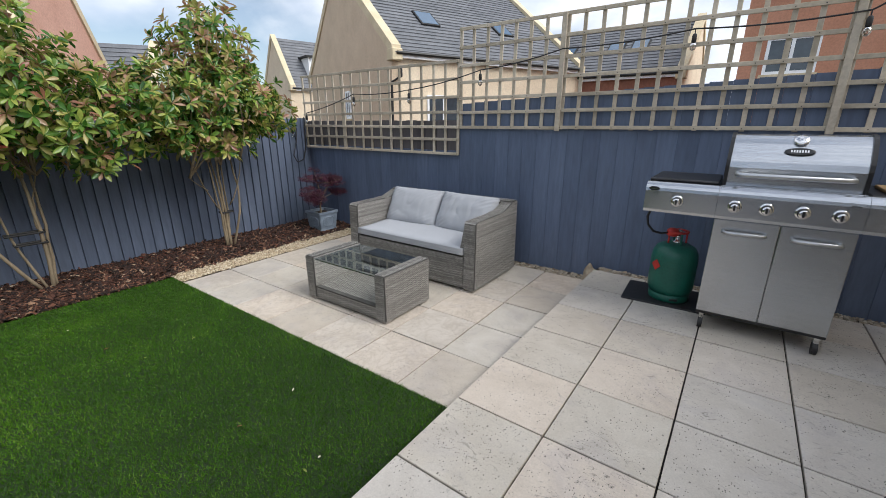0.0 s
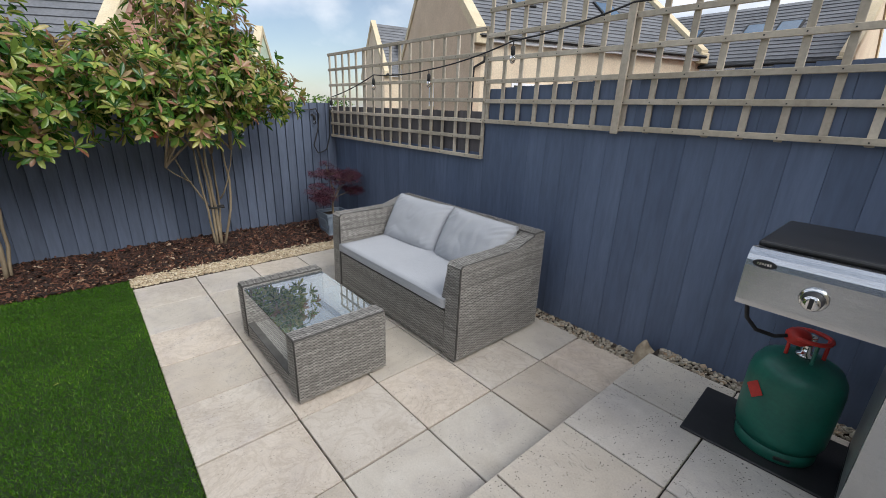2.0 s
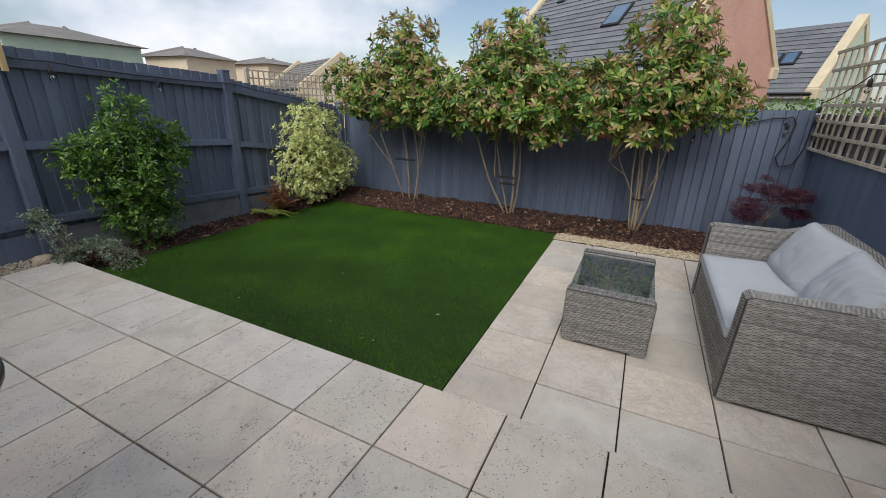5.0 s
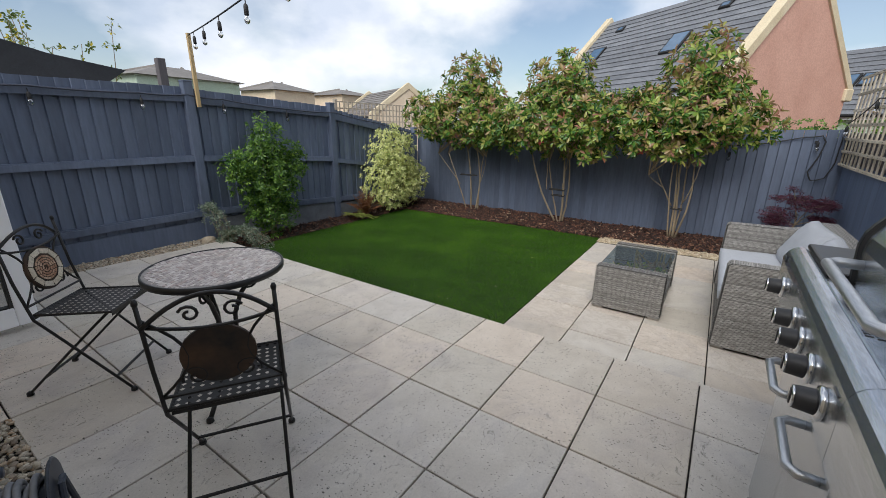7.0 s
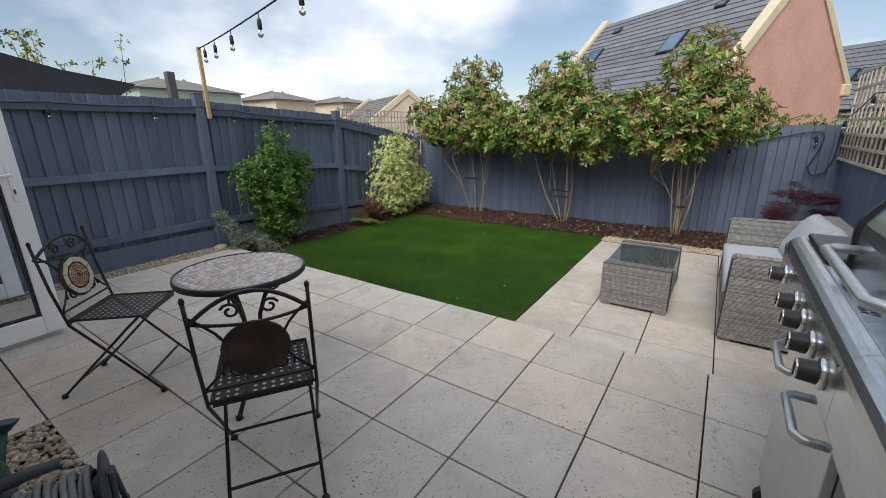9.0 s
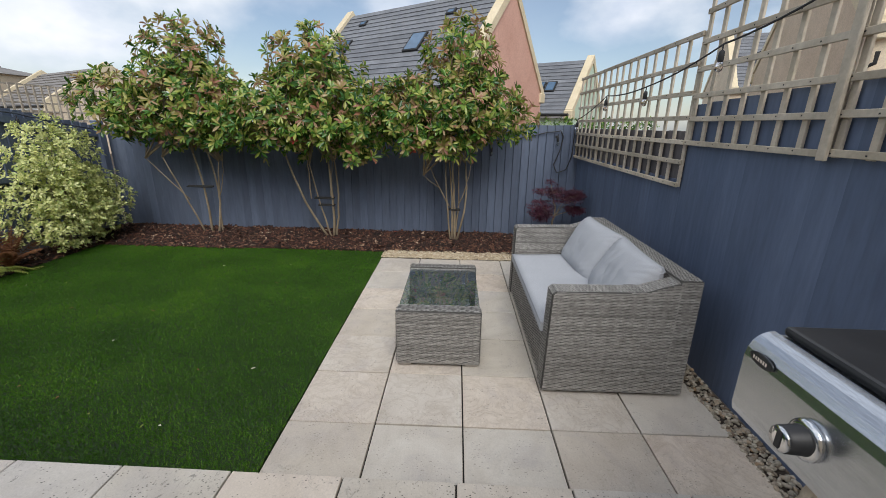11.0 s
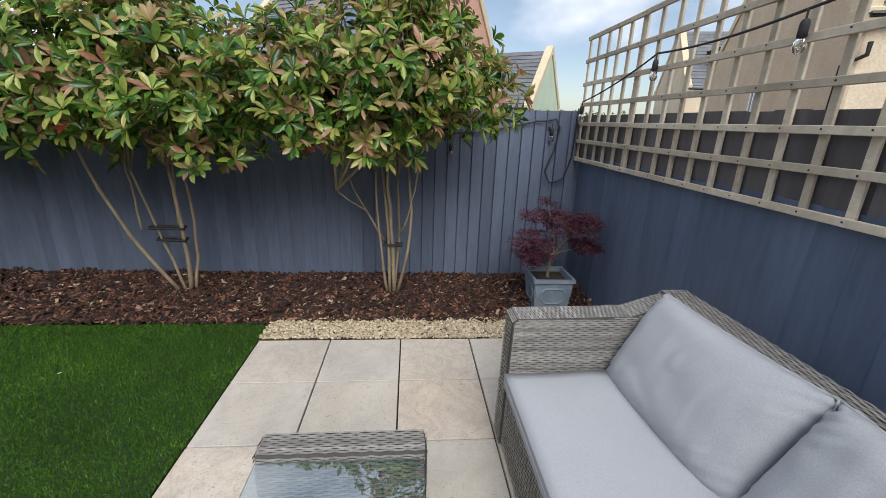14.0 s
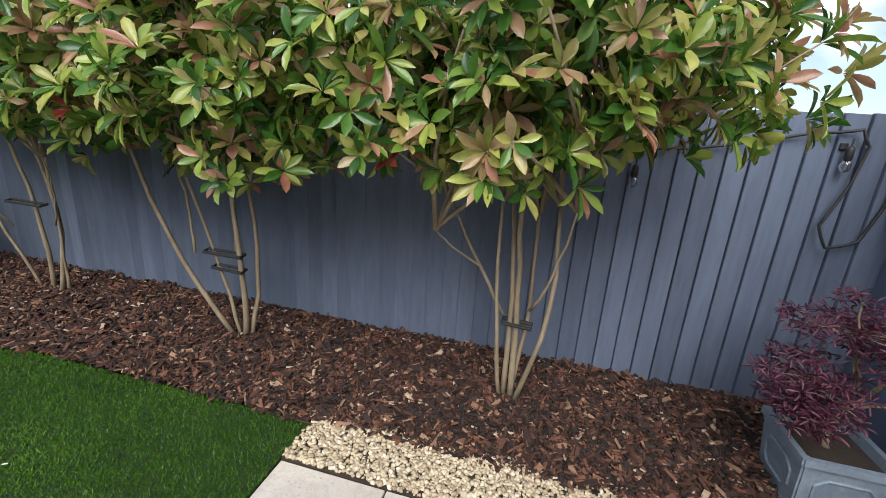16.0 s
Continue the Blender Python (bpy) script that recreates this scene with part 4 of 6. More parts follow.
# hood
hood_line = [(0.110, 0.9155), (0.105, 1.02), (0.112, 1.055), (0.126, 1.08), (0.18, 1.155), (0.205, 1.18), (0.235, 1.197), (0.30, 1.205), (0.40, 1.195), (0.48, 1.15), (0.53, 1.05), (0.54, 0.9155)]
bm = bmesh.new()
prism(bm, hood_line, "x", C0 + 0.022, C1 - 0.022)
hood = part("hood", bm, STEEL, bbq, "brushed steel hood")
for x0, x1 in ((C0 + 0.002, C0 + 0.022), (C1 - 0.022, C1 - 0.002)):
    bm = bmesh.new()
    prism(bm, [(y - (0.008 if y < 0.3 else -0.008), z + (0.008 if z > 1.0 else 0)) for y, z in hood_line], "x", x0, x1)
    part("end_cap", bm, BLACK_METAL, hood, "black cast end cap")
hb = tubed([(C0 + 0.07, 0.11, 0.985), (C0 + 0.07, 0.055, 0.985), (C0 + 0.095, 0.03, 0.985), (C1 - 0.095, 0.03, 0.985), (C1 - 0.07, 0.055, 0.985), (C1 - 0.07, 0.11, 0.985)], 0.0135, 12)
part("hood_handle", hb, STEEL_DULL, hood, "satin steel bar handle", True)
gauge = part("badge", lathe(bmesh.new(), [(0.0, 0), (0.068, 0), (0.068, 0.004), (0.060, 0.006)], 28), BADGE_DARK, hood, "oval dark maker's badge")
tilt = math.atan2(0.075, 0.054)
gauge.matrix_basis = Matrix.Translation(((C0 + C1) / 2 + 0.01, 0.147, 1.115)) @ Matrix.Rotation(tilt, 4, "X") @ Matrix.Diagonal((1, 0.34, 1, 1))
bars = bmesh.new()
for k in range(7):
    box(bars, -0.040 + k * 0.012, -0.033 + k * 0.012, -0.008, 0.008, 0.0065, 0.0075)
bl = part("badge_lettering", bars, CHROME, hood, "unreadable pale lettering")
bl.matrix_basis = Matrix.Translation(((C0 + C1) / 2 + 0.01, 0.147, 1.115)) @ Matrix.Rotation(tilt, 4, "X")
th = part("thermometer", lathe(bmesh.new(), [(0.0, 0), (0.034, 0), (0.036, 0.008), (0.030, 0.013), (0.0, 0.013)], 24), CHROME, hood, "round chrome thermometer", True)
th.matrix_basis = Matrix.Translation(((C0 + C1) / 2 + 0.01, 0.192, 1.173)) @ Matrix.Rotation(0.75, 4, "X")


def knob(x, z=0.807, r=0.024):
    base = part("knob", lathe(bmesh.new(), [(0.034, 0), (0.036, 0.004), (0.035, 0.010), (0.028, 0.013)], 24), CHROME, bbq, "chrome bezel and black knob", True)
    base.matrix_basis = pose(x, 0.0, z, 90, 0, 0)
    grip = part("grip", lathe(bmesh.new(), [(r + 0.003, 0.013), (r + 0.002, 0.016), (r, 0.045), (r - 0.002, 0.048)], 18), BLACK_PLASTIC, base, "black grip", True)
    part("cap", lathe(bmesh.new(), [(r - 0.001, 0.0475), (r - 0.002, 0.0515), (0.010, 0.0515)], 18), CHROME, base, "chrome cap", True)
    part("pointer", boxed(-0.005, 0.005, -0.016, 0.016, 0.0515, 0.0535), BLACK_PLASTIC, base)


for x in (0.188, 0.489, 0.639, 0.797, 0.950):
    knob(x)
ov = part("oval_badge", lathe(bmesh.new(), [(0.0, 0), (0.032, 0), (0.032, 0.003), (0.028, 0.004)], 24), BADGE_DARK, bbq, "small oval dark badge")
ov.matrix_basis = pose(0.05, 0.0, 0.875, 90, 0, 0) @ Matrix.Diagonal((1, 0.42, 1, 1))
ob_ = bmesh.new()
for k in range(6):
    box(ob_, -0.020 + k * 0.0068, -0.0155 + k * 0.0068, -0.004, 0.004, 0.004, 0.005)
part("badge_lettering", ob_, CHROME, bbq, "unreadable pale lettering", m=pose(0.05, 0.0, 0.875, 90, 0, 0))
part("panel_text", boxed(0.98, 1.02, -0.0012, 0.002, 0.862, 0.867), BADGE_DARK, bbq, "tiny unreadable printed line")
# cabinet
part("cabinet", boxed(C0 + 0.002, C1 - 0.002, 0.045, 0.53, 0.125, 0.728), STEEL_DULL, bbq)
mid = (C0 + C1) / 2
for x0, x1 in ((C0, mid - 0.0015), (mid + 0.0015, C1)):
    d = part("door", boxed(x0, x1, 0.022, 0.044, 0.125, 0.722, bevel=0.004, seg=2), STEEL, bbq, "brushed steel cabinet door")
    c = (x0 + x1) / 2
    hw = 0.10
    part("handle", tubed([(c - hw, 0.024, 0.655), (c - hw, -0.012, 0.655), (c - hw + 0.018, -0.028, 0.655), (c + hw - 0.018, -0.028, 0.655), (c + hw, -0.012, 0.655), (c + hw, 0.024, 0.655)], 0.011, 10), STEEL_DULL, d, "chrome bow handle", True)
part("base_tray", boxed(C0, C1, 0.03, 0.53, 0.105, 0.124, bevel=0.003), BLACK_METAL, bbq)
for x in (C0 + 0.035, C1 - 0.035):
    for y in (0.06, 0.48):
        cast_ = part("castor", boxed(x - 0.012, x + 0.012, y - 0.02, y + 0.02, 0.062, 0.106, bevel=0.003), CHROME, bbq, "swivel castor")
        wb = tubed([(x - 0.013, y - 0.008, 0.036), (x + 0.013, y - 0.008, 0.036)], 0.036, 18)
        part("wheel", wb, BLACK_PLASTIC, cast_, "black wheel")
part("cabinet_foot_panel", boxed(C0 + 0.01, C0 + 0.03, 0.05, 0.52, 0.09, 0.106), BLACK_METAL, bbq)
bbq.scale = (1, 1, 1.025)
board = tagged(thing("chopping_board", (0.465 + C1 + 0.07, 1.50 + 0.085, 0.9455)), "warm brown wooden chopping board on the barbecue shelf", "chopping board")
part("board", boxed(0, 0.26, 0, 0.32, 0, 0.018, bevel=0.005, seg=2), WOOD_WARM, board)

# gas bottle on a dark mat
mat_ = tagged(thing("rubber_mat", (0.36, 1.735, 0.0)), "flat dark grey rubber mat under the gas bottle", "mat")
part("mat", boxed(0, 0.56, 0, 0.42, 0.0005, 0.012, bevel=0.003, m=Matrix.Rotation(0.05, 4, "Z")), BLACK_PLASTIC, mat_)
gas = tagged(thing("gas_bottle", (0.655, 1.95, 0.0125)), "dark green steel gas bottle with a red regulator", "gas bottle")
part("body", lathe(bmesh.new(), [(0.118, 0.045), (0.140, 0.055), (0.154, 0.09), (0.156, 0.13), (0.156, 0.32), (0.150, 0.365), (0.128, 0.405), (0.085, 0.428), (0.04, 0.435)], 32), GAS_GREEN, gas, smooth=True)
part("foot_ring", lathe(bmesh.new(), [(0.132, 0.0), (0.137, 0.0), (0.140, 0.006), (0.140, 0.05), (0.132, 0.055)], 32, hollow=True), GAS_GREEN, gas, smooth=True)
for k in range(3):
    a = -1.2 + k * 2.1
    s = part("foot_slot", boxed(-0.028, 0.028, -0.004, 0.004, 0.016, 0.034, bevel=0.003), BLACK_PLASTIC, gas, "dark slot in the foot ring")
    s.matrix_basis = pose(0.1395 * math.cos(a), 0.1395 * math.sin(a), 0, 0, 0, math.degrees(a) + 90)
part("valve", lathe(bmesh.new(), [(0.03, 0.43), (0.03, 0.445), (0.016, 0.45), (0.016, 0.50), (0.022, 0.505), (0.022, 0.53), (0.010, 0.535)], 16), CHROME, gas, "brass valve", True)
part("regulator", lathe(bmesh.new(), [(0.03, 0.485), (0.042, 0.495), (0.042, 0.525), (0.030, 0.54), (0.012, 0.545)], 16, -0.035, -0.02), RED, gas, "red regulator", True)
for k in range(4):
    a = 0.5 + k * 1.57
    q = tubed([(0.062 * math.cos(a), 0.062 * math.sin(a), 0.425), (0.062 * math.cos(a), 0.062 * math.sin(a), 0.52)], 0.007, 6)
    part("guard_post", q, GAS_GREEN if k % 2 else RED, gas)
part("guard_ring", tubed([(0.064 * math.cos(k * 0.349), 0.064 * math.sin(k * 0.349), 0.52) for k in range(18)], 0.009, 6, closed=True), RED, gas, "red valve guard", True)
lb = part("warning_label", boxed(-0.03, 0.03, -0.001, 0.001, -0.03, 0.03), RED, gas, "worn red diamond warning label")
lb.matrix_basis = pose(-0.100, -0.1215, 0.275, 0, 45, -39.5)
hose_pts = [(-0.05, -0.03, 0.515), (-0.10, -0.075, 0.505), (-0.155, -0.12, 0.525), (-0.19, -0.15, 0.575), (-0.20, -0.165, 0.64), (-0.18, -0.17, 0.70), (-0.14, -0.17, 0.75), (-0.10, -0.16, 0.80)]
part("hose", tubed(sag_line(hose_pts, 0.0, 3), 0.008, 8), CABLE, gas, "black gas hose", True)

# ---- bistro set ----


def scroll(cx, cz, r, turns, a0, sign=1, n=14, y=0.0):
    return [(cx + sign * r * (1 - 0.72 * i / n) * math.cos(a0 + turns * 2 * math.pi * i / n), y, cz + r * (1 - 0.72 * i / n) * math.sin(a0 + turns * 2 * math.pi * i / n)) for i in range(n + 1)]


MOSAIC, n_, l_, b_ = nodes_of("mosaic_chips")
c_ = ramp(n_, l_, n_.new("ShaderNodeNewGeometry").outputs["Random Per Island"], [(0, (0.36, 0.31, 0.29)), (0.4, (0.54, 0.48, 0.45)), (0.75, (0.66, 0.61, 0.58)), (1, (0.44, 0.34, 0.30))])
c_ = mixed(n_, l_, c_, ramp(n_, l_, noise_node(n_, l_, where(n_, l_), 60, 4), [(0.3, (0.75, 0.75, 0.75)), (0.7, (1.15, 1.15, 1.15))]), 0.7, "MULTIPLY")
l_.new(c_, b_.inputs["Base Color"])
b_.inputs["Roughness"].default_value = 0.32
GROUT = surface("mosaic_grout", (0.24, 0.22, 0.21), (0.34, 0.32, 0.30), 9, 80, 0.8)
TERRACOTTA = loose_material("mosaic_terracotta", [(0, (0.36, 0.20, 0.13)), (0.5, (0.46, 0.28, 0.19)), (1, (0.55, 0.40, 0.30))], 0.5)
CREAM_STONE = loose_material("mosaic_cream", [(0, (0.55, 0.48, 0.38)), (1, (0.68, 0.62, 0.52))], 0.5)


def mosaic_disc(bm, r0, r1, z, h, chip, gap=0.004, jitter=0.3):
    """Small uneven stone chips laid in rings."""
    r = r0
    while r < r1 - chip * 0.5:
        n = max(1, int(2 * math.pi * (r + chip / 2) / (chip * 1.7)))
        off = random.random()
        for k in range(n):
            a0, a1 = 2 * math.pi * (k + off) / n, 2 * math.pi * (k + off + 1) / n
            da = gap / max(r + chip, 0.02)
            q = [((r + gap / 2) + random.uniform(0, jitter) * chip * 0.2, a0 + da / 2), (r + chip - gap / 2, a0 + da / 2 + random.uniform(0, jitter) * (a1 - a0) * 0.2), (r + chip - gap / 2 - random.uniform(0, jitter) * chip * 0.2, a1 - da / 2), ((r + gap / 2), a1 - da / 2)]
            lo = [bm.verts.new((p * math.cos(a), p * math.sin(a), z)) for p, a in q]
            hi = [bm.verts.new((p * math.cos(a), p * math.sin(a), z + h)) for p, a in q]
            bm.faces.new(hi)
            for i in range(4):
                bm.faces.new((lo[i], lo[(i + 1) % 4], hi[(i + 1) % 4], hi[i]))
        r += chip
    return bm


def mosaic_rows(bm, radius, z, h):
    """Broken stone chips laid edge to edge in uneven rows that run across a disc."""
    y = -radius
    while y < radius - 0.006:
        d = random.uniform(0.011, 0.020)
        x = -radius + random.uniform(0, 0.02)
        while x < radius:
            w = random.uniform(0.014, 0.040)
            k = 0.0016
            q = [(x + k + random.uniform(-0.003, 0.003), y + k), (x + w - k + random.uniform(-0.003, 0.003), y + k + random.uniform(0, 0.002)), (x + w - k + random.uniform(-0.003, 0.003), y + d - k), (x + k + random.uniform(-0.003, 0.003), y + d - k - random.uniform(0, 0.002))]
            if all(math.hypot(*p) < radius for p in q):
                turn = Matrix.Rotation(0.5, 3, "Z")
                lo = [bm.verts.new(turn @ Vector((*p, z))) for p in q]
                hi = [bm.verts.new(turn @ Vector((*p, z + h))) for p in q]
                bm.faces.new(hi)
                for i in range(4):
                    bm.faces.new((lo[i], lo[(i + 1) % 4], hi[(i + 1) % 4], hi[i]))
            x += w
        y += d
    return bm


bistro = tagged(thing("bistro_table", (1.515, -0.685, 0)), "round wrought-iron bistro table with a grey stone mosaic top", "table")
part("tabletop", lathe(bmesh.new(), [(0.0, 0.685), (0.285, 0.685), (0.285, 0.700), (0.0, 0.700)], 48), GROUT, bistro)
mz = part("mosaic", mosaic_rows(bmesh.new(), 0.284, 0.6995, 0.0025), MOSAIC, bistro, "grey-pink broken stone mosaic")
mz["kind"] = "stuff"
part("rim", lathe(bmesh.new(), [(0.284, 0.676), (0.292, 0.676), (0.294, 0.690), (0.292, 0.704), (0.284, 0.704)], 48, hollow=True), IRON, bistro, "black iron rim", True)
part("hub", lathe(bmesh.new(), [(0.02, 0.20), (0.045, 0.21), (0.045, 0.225), (0.02, 0.235)], 16), IRON, bistro)
for k in range(3):
    a = 0.6 + k * 2 * math.pi / 3
    prof = [(0.20, 0.68), (0.15, 0.63), (0.085, 0.54), (0.05, 0.44), (0.045, 0.33), (0.06, 0.22), (0.11, 0.12), (0.19, 0.05), (0.235, 0.012)]
    leg = part("leg", tubed([(r * math.cos(a), r * math.sin(a), z) for r, z in prof], 0.011, 8), IRON, bistro, smooth=True)
    part("foot", lathe(bmesh.new(), [(0.012, 0), (0.017, 0.004), (0.015, 0.02), (0.008, 0.028)], 10, 0.235 * math.cos(a), 0.235 * math.sin(a)), IRON, leg)
    sc = scroll(0.13, 0.60, 0.045, 1.2, 2.2)
    part("scroll", tubed([(x * math.cos(a), x * math.sin(a), z) for x, _, z in sc], 0.006, 6), IRON, leg, smooth=True)
bistro.scale = (1.04, 1.04, 1.0)
part("ring", tubed([(0.052 * math.cos(k * 0.3927), 0.052 * math.sin(k * 0.3927), 0.36) for k in range(16)], 0.007, 6, closed=True), IRON, bistro, smooth=True)


def bistro_chair(loc, rz, label, disc):
    """Folding iron chair: faces local -y; back at +y. Seat a punched sheet; back with scrolls round a stone disc."""
    ch = tagged(thing("bistro_chair", loc, rz), label, "chair", "bistro chairs round the mosaic table")
    w, sd, sh = 0.185, 0.175, 0.45
    seat_ = part("seat", bmesh.new(), IRON, ch, "black punched-metal seat")
    bm = bmesh.new()
    n = 11
    cell = 2 * 0.17 / n
    for i in range(n):
        for j in range(n):
            cx, cy = -0.17 + cell * (i + 0.5), -0.17 + cell * (j + 0.5)
            h = cell / 2
            d = h * 0.56
            out = [bm.verts.new((cx + sx * h, cy + sy * h, sh)) for sx, sy in ((-1, -1), (0, -1), (1, -1), (1, 0), (1, 1), (0, 1), (-1, 1), (-1, 0))]
            inn = [bm.verts.new((cx + sx * d, cy + sy * d, sh)) for sx, sy in ((0, -1), (1, 0), (0, 1), (-1, 0))]
            for f in ((out[0], out[1], inn[0], out[7]), (inn[3], out[7], inn[0]), (out[1], out[2], out[3], inn[0]), (inn[0], out[3], inn[1]), (out[3], out[4], out[5], inn[1]), (inn[1], out[5], inn[2]), (out[5], out[6], out[7], inn[2]), (inn[2], out[7], inn[3])):
                bm.faces.new(f)
    bmesh.ops.remove_doubles(bm, verts=bm.verts, dist=0.0004)
    bm.to_mesh(seat_.data)
    bm.free()
    part("seat_rim", tubed([(-0.172, -0.172, sh), (0.172, -0.172, sh), (0.172, 0.172, sh), (-0.172, 0.172, sh)], 0.007, 6, closed=True), IRON, seat_)
    part("apron", boxed(-0.17, 0.17, -0.1735, -0.170, sh - 0.022, sh), IRON, seat_)
    part("apron", boxed(-0.17, 0.17, 0.170, 0.1735, sh - 0.022, sh), IRON, seat_)
    for s in (-1, 1):
        x = s * w
        # long bar: back top down through the seat's rear to the front foot
        p = [(x, 0.235, 0.85), (x, 0.205, 0.62), (x, 0.165, 0.43), (x, 0.05, 0.30), (x, -0.20, 0.012)]
        post = part("back_leg", tubed(p, 0.0068, 8), IRON, ch, smooth=True)
        part("foot", lathe(bmesh.new(), [(0.011, 0), (0.016, 0.004), (0.014, 0.018), (0.008, 0.024)], 10, x, -0.20), IRON, post)
        part("finial", lathe(bmesh.new(), [(0.005, 0.846), (0.009, 0.856), (0.009, 0.863), (0.005, 0.872)], 10, x, 0.235), IRON, post, smooth=True)
        x2 = s * (w - 0.022)
        leg = part("front_leg", tubed([(x2, -0.15, 0.445), (x2, -0.08, 0.38), (x2, 0.30, 0.012)], 0.0068, 8), IRON, ch, smooth=True)
        part("foot", lathe(bmesh.new(), [(0.011, 0), (0.016, 0.004), (0.014, 0.018), (0.008, 0.024)], 10, x2, 0.30), IRON, leg)
    part("stretcher", tubed([(-w, -0.13, 0.09), (w, -0.13, 0.09)], 0.007, 6), IRON, ch)
    part("stretcher", tubed([(-w + 0.022, 0.211, 0.098), (w - 0.022, 0.211, 0.098)], 0.007, 6), IRON, ch)
    part("stretcher", tubed([(-w, 0.168, 0.445), (w, 0.168, 0.445)], 0.007, 6), IRON, ch)
    back = part("back_frame", tubed([(x, 0.236 - 0.02 * (1 - (x / w) ** 2), 0.775 + 0.085 * (1 - (x / w) ** 2)) for x in [w * (-1 + k / 8) for k in range(17)]], 0.0075, 6), IRON, ch, smooth=True)

    def on_back(x, z):
        return (x, 0.165 + (z - 0.43) * 0.158, z)
    part("back_rail", tubed([on_back(x, 0.50) for x in (-w, w)], 0.006, 6), IRON, back)
    part("back_rail", tubed([on_back(w * (-1 + k / 6), 0.775 - 0.03 * (1 - (-1 + k / 6) ** 2)) for k in range(13)], 0.006, 6), IRON, back, smooth=True)
    for s in (-1, 1):
        part("scroll", tubed([on_back(x, z) for x, _, z in scroll(s * 0.075, 0.565, 0.045, 1.25, -0.4, s)], 0.005, 6), IRON, back, smooth=True)
        part("scroll", tubed([on_back(x, z) for x, _, z in scroll(s * 0.06, 0.80, 0.030, 1.2, 0.4, s)], 0.005, 6), IRON, back, smooth=True)
        part("side_curve", tubed([on_back(s * (w - 0.10 * math.sin(math.pi * k / 8)), 0.50 + 0.30 * k / 8) for k in range(9)], 0.005, 6), IRON, back, smooth=True)
    z0 = 0.640
    m = Matrix.Translation(on_back(0, z0)) @ Matrix.Rotation(radians(-90 - 9), 4, "X")
    dk = part("disc", lathe(bmesh.new(), [(0.0, -0.011), (0.108, -0.011), (0.112, -0.006), (0.112, 0.004), (0.0, 0.004)], 28), RUST, back, "dark rust-stained back of the stone disc")
    dk.matrix_basis = m
    front = m @ Matrix.Rotation(math.pi, 4, "X")
    part("disc_centre", mosaic_disc(bmesh.new(), 0.0, 0.070, 0.0105, 0.003, 0.013), TERRACOTTA, back, "terracotta mosaic rosette", m=front)["kind"] = "stuff"
    part("disc_border", mosaic_disc(bmesh.new(), 0.073, 0.108, 0.0105, 0.003, 0.031, 0.004), CREAM_STONE, back, "cream mosaic border", m=front)["kind"] = "stuff"
    return ch


bistro_chair((1.758, -0.169, 0), -33, "black folding iron bistro chair with its rusty disc back turned away", 0)
bistro_chair((1.821, -1.39, 0), -137, "black folding iron bistro chair with a mosaic disc in its back", 1)

# ---- plants ----
LEAF_V = np.array([(0, 0, 0)] + [(s, k * w, z + 0.07 * abs(k)) for s, w, z in ((0.14, 0.13, 0.0), (0.36, 0.36, 0.0), (0.60, 0.48, -0.02), (0.83, 0.34, -0.07)) for k in (1, 0, -1)] + [(1, 0, -0.13)])
LEAF_F = [(0, 2, 1), (0, 3, 2)] + [q for i in (1, 4, 7) for q in ((i, i + 1, i + 4, i + 3), (i + 1, i + 2, i + 5, i + 4))] + [(10, 11, 13), (11, 12, 13)]


class Leaves:
    """Collects leaves, each an island of its own, for one mesh."""

    def __init__(self):
        self.v, self.f, self.k = [], [], 0

    def add(self, p, d, up, length, width):
        d = Vector(d).normalized()
        side = Vector(up).cross(d)
        side = side.normalized() if side.length > 1e-4 else d.orthogonal().normalized()
        nz = d.cross(side)
        m = np.array([d * length, side * width, nz * length])
        self.v.append(LEAF_V @ m + np.array(p))
        self.f += [tuple(i + self.k for i in q) for q in LEAF_F]
        self.k += len(LEAF_V)

    def build(self, name, material, parent, label=""):
        ob = cast(name, np.concatenate(self.v).tolist(), self.f, material, parent, True)
        if label:
            ob["label"] = label
        return ob


def unit():
    while True:
        v = Vector((random.uniform(-1, 1), random.uniform(-1, 1), random.uniform(-1, 1)))
        if 0.1 < v.length < 1:
            return v.normalized()


def rosette(store, p, axis, n, length, width, spread=(35, 80)):
    axis = axis.normalized()
    a = axis.orthogonal().normalized()
    b = axis.cross(a)
    off = random.uniform(0, 6.28)
    for k in range(n):
        t = off + k * 2.39996
        e = radians(random.uniform(*spread))
        d = axis * math.cos(e) + (a * math.cos(t) + b * math.sin(t)) * math.sin(e)
        d.z -= 0.12
        s = random.uniform(0.75, 1.15)
        store.add(p + d * 0.006, d, axis, length * s, width * s)


def limb(bm, a, b, r0, r1, bend=0.05, n=7):
    a, b = Vector(a), Vector(b)
    side = Vector((random.uniform(-1, 1), random.uniform(-1, 1), 0)) * bend
    pts = [a.lerp(b, i / n) + side * math.sin(math.pi * i / n) + Vector((random.uniform(-1, 1), random.uniform(-1, 1), 0)) * 0.006 for i in range(n + 1)]
    tube(bm, pts, [r0 + (r1 - r0) * i / n for i in range(n + 1)], 7)
    return pts


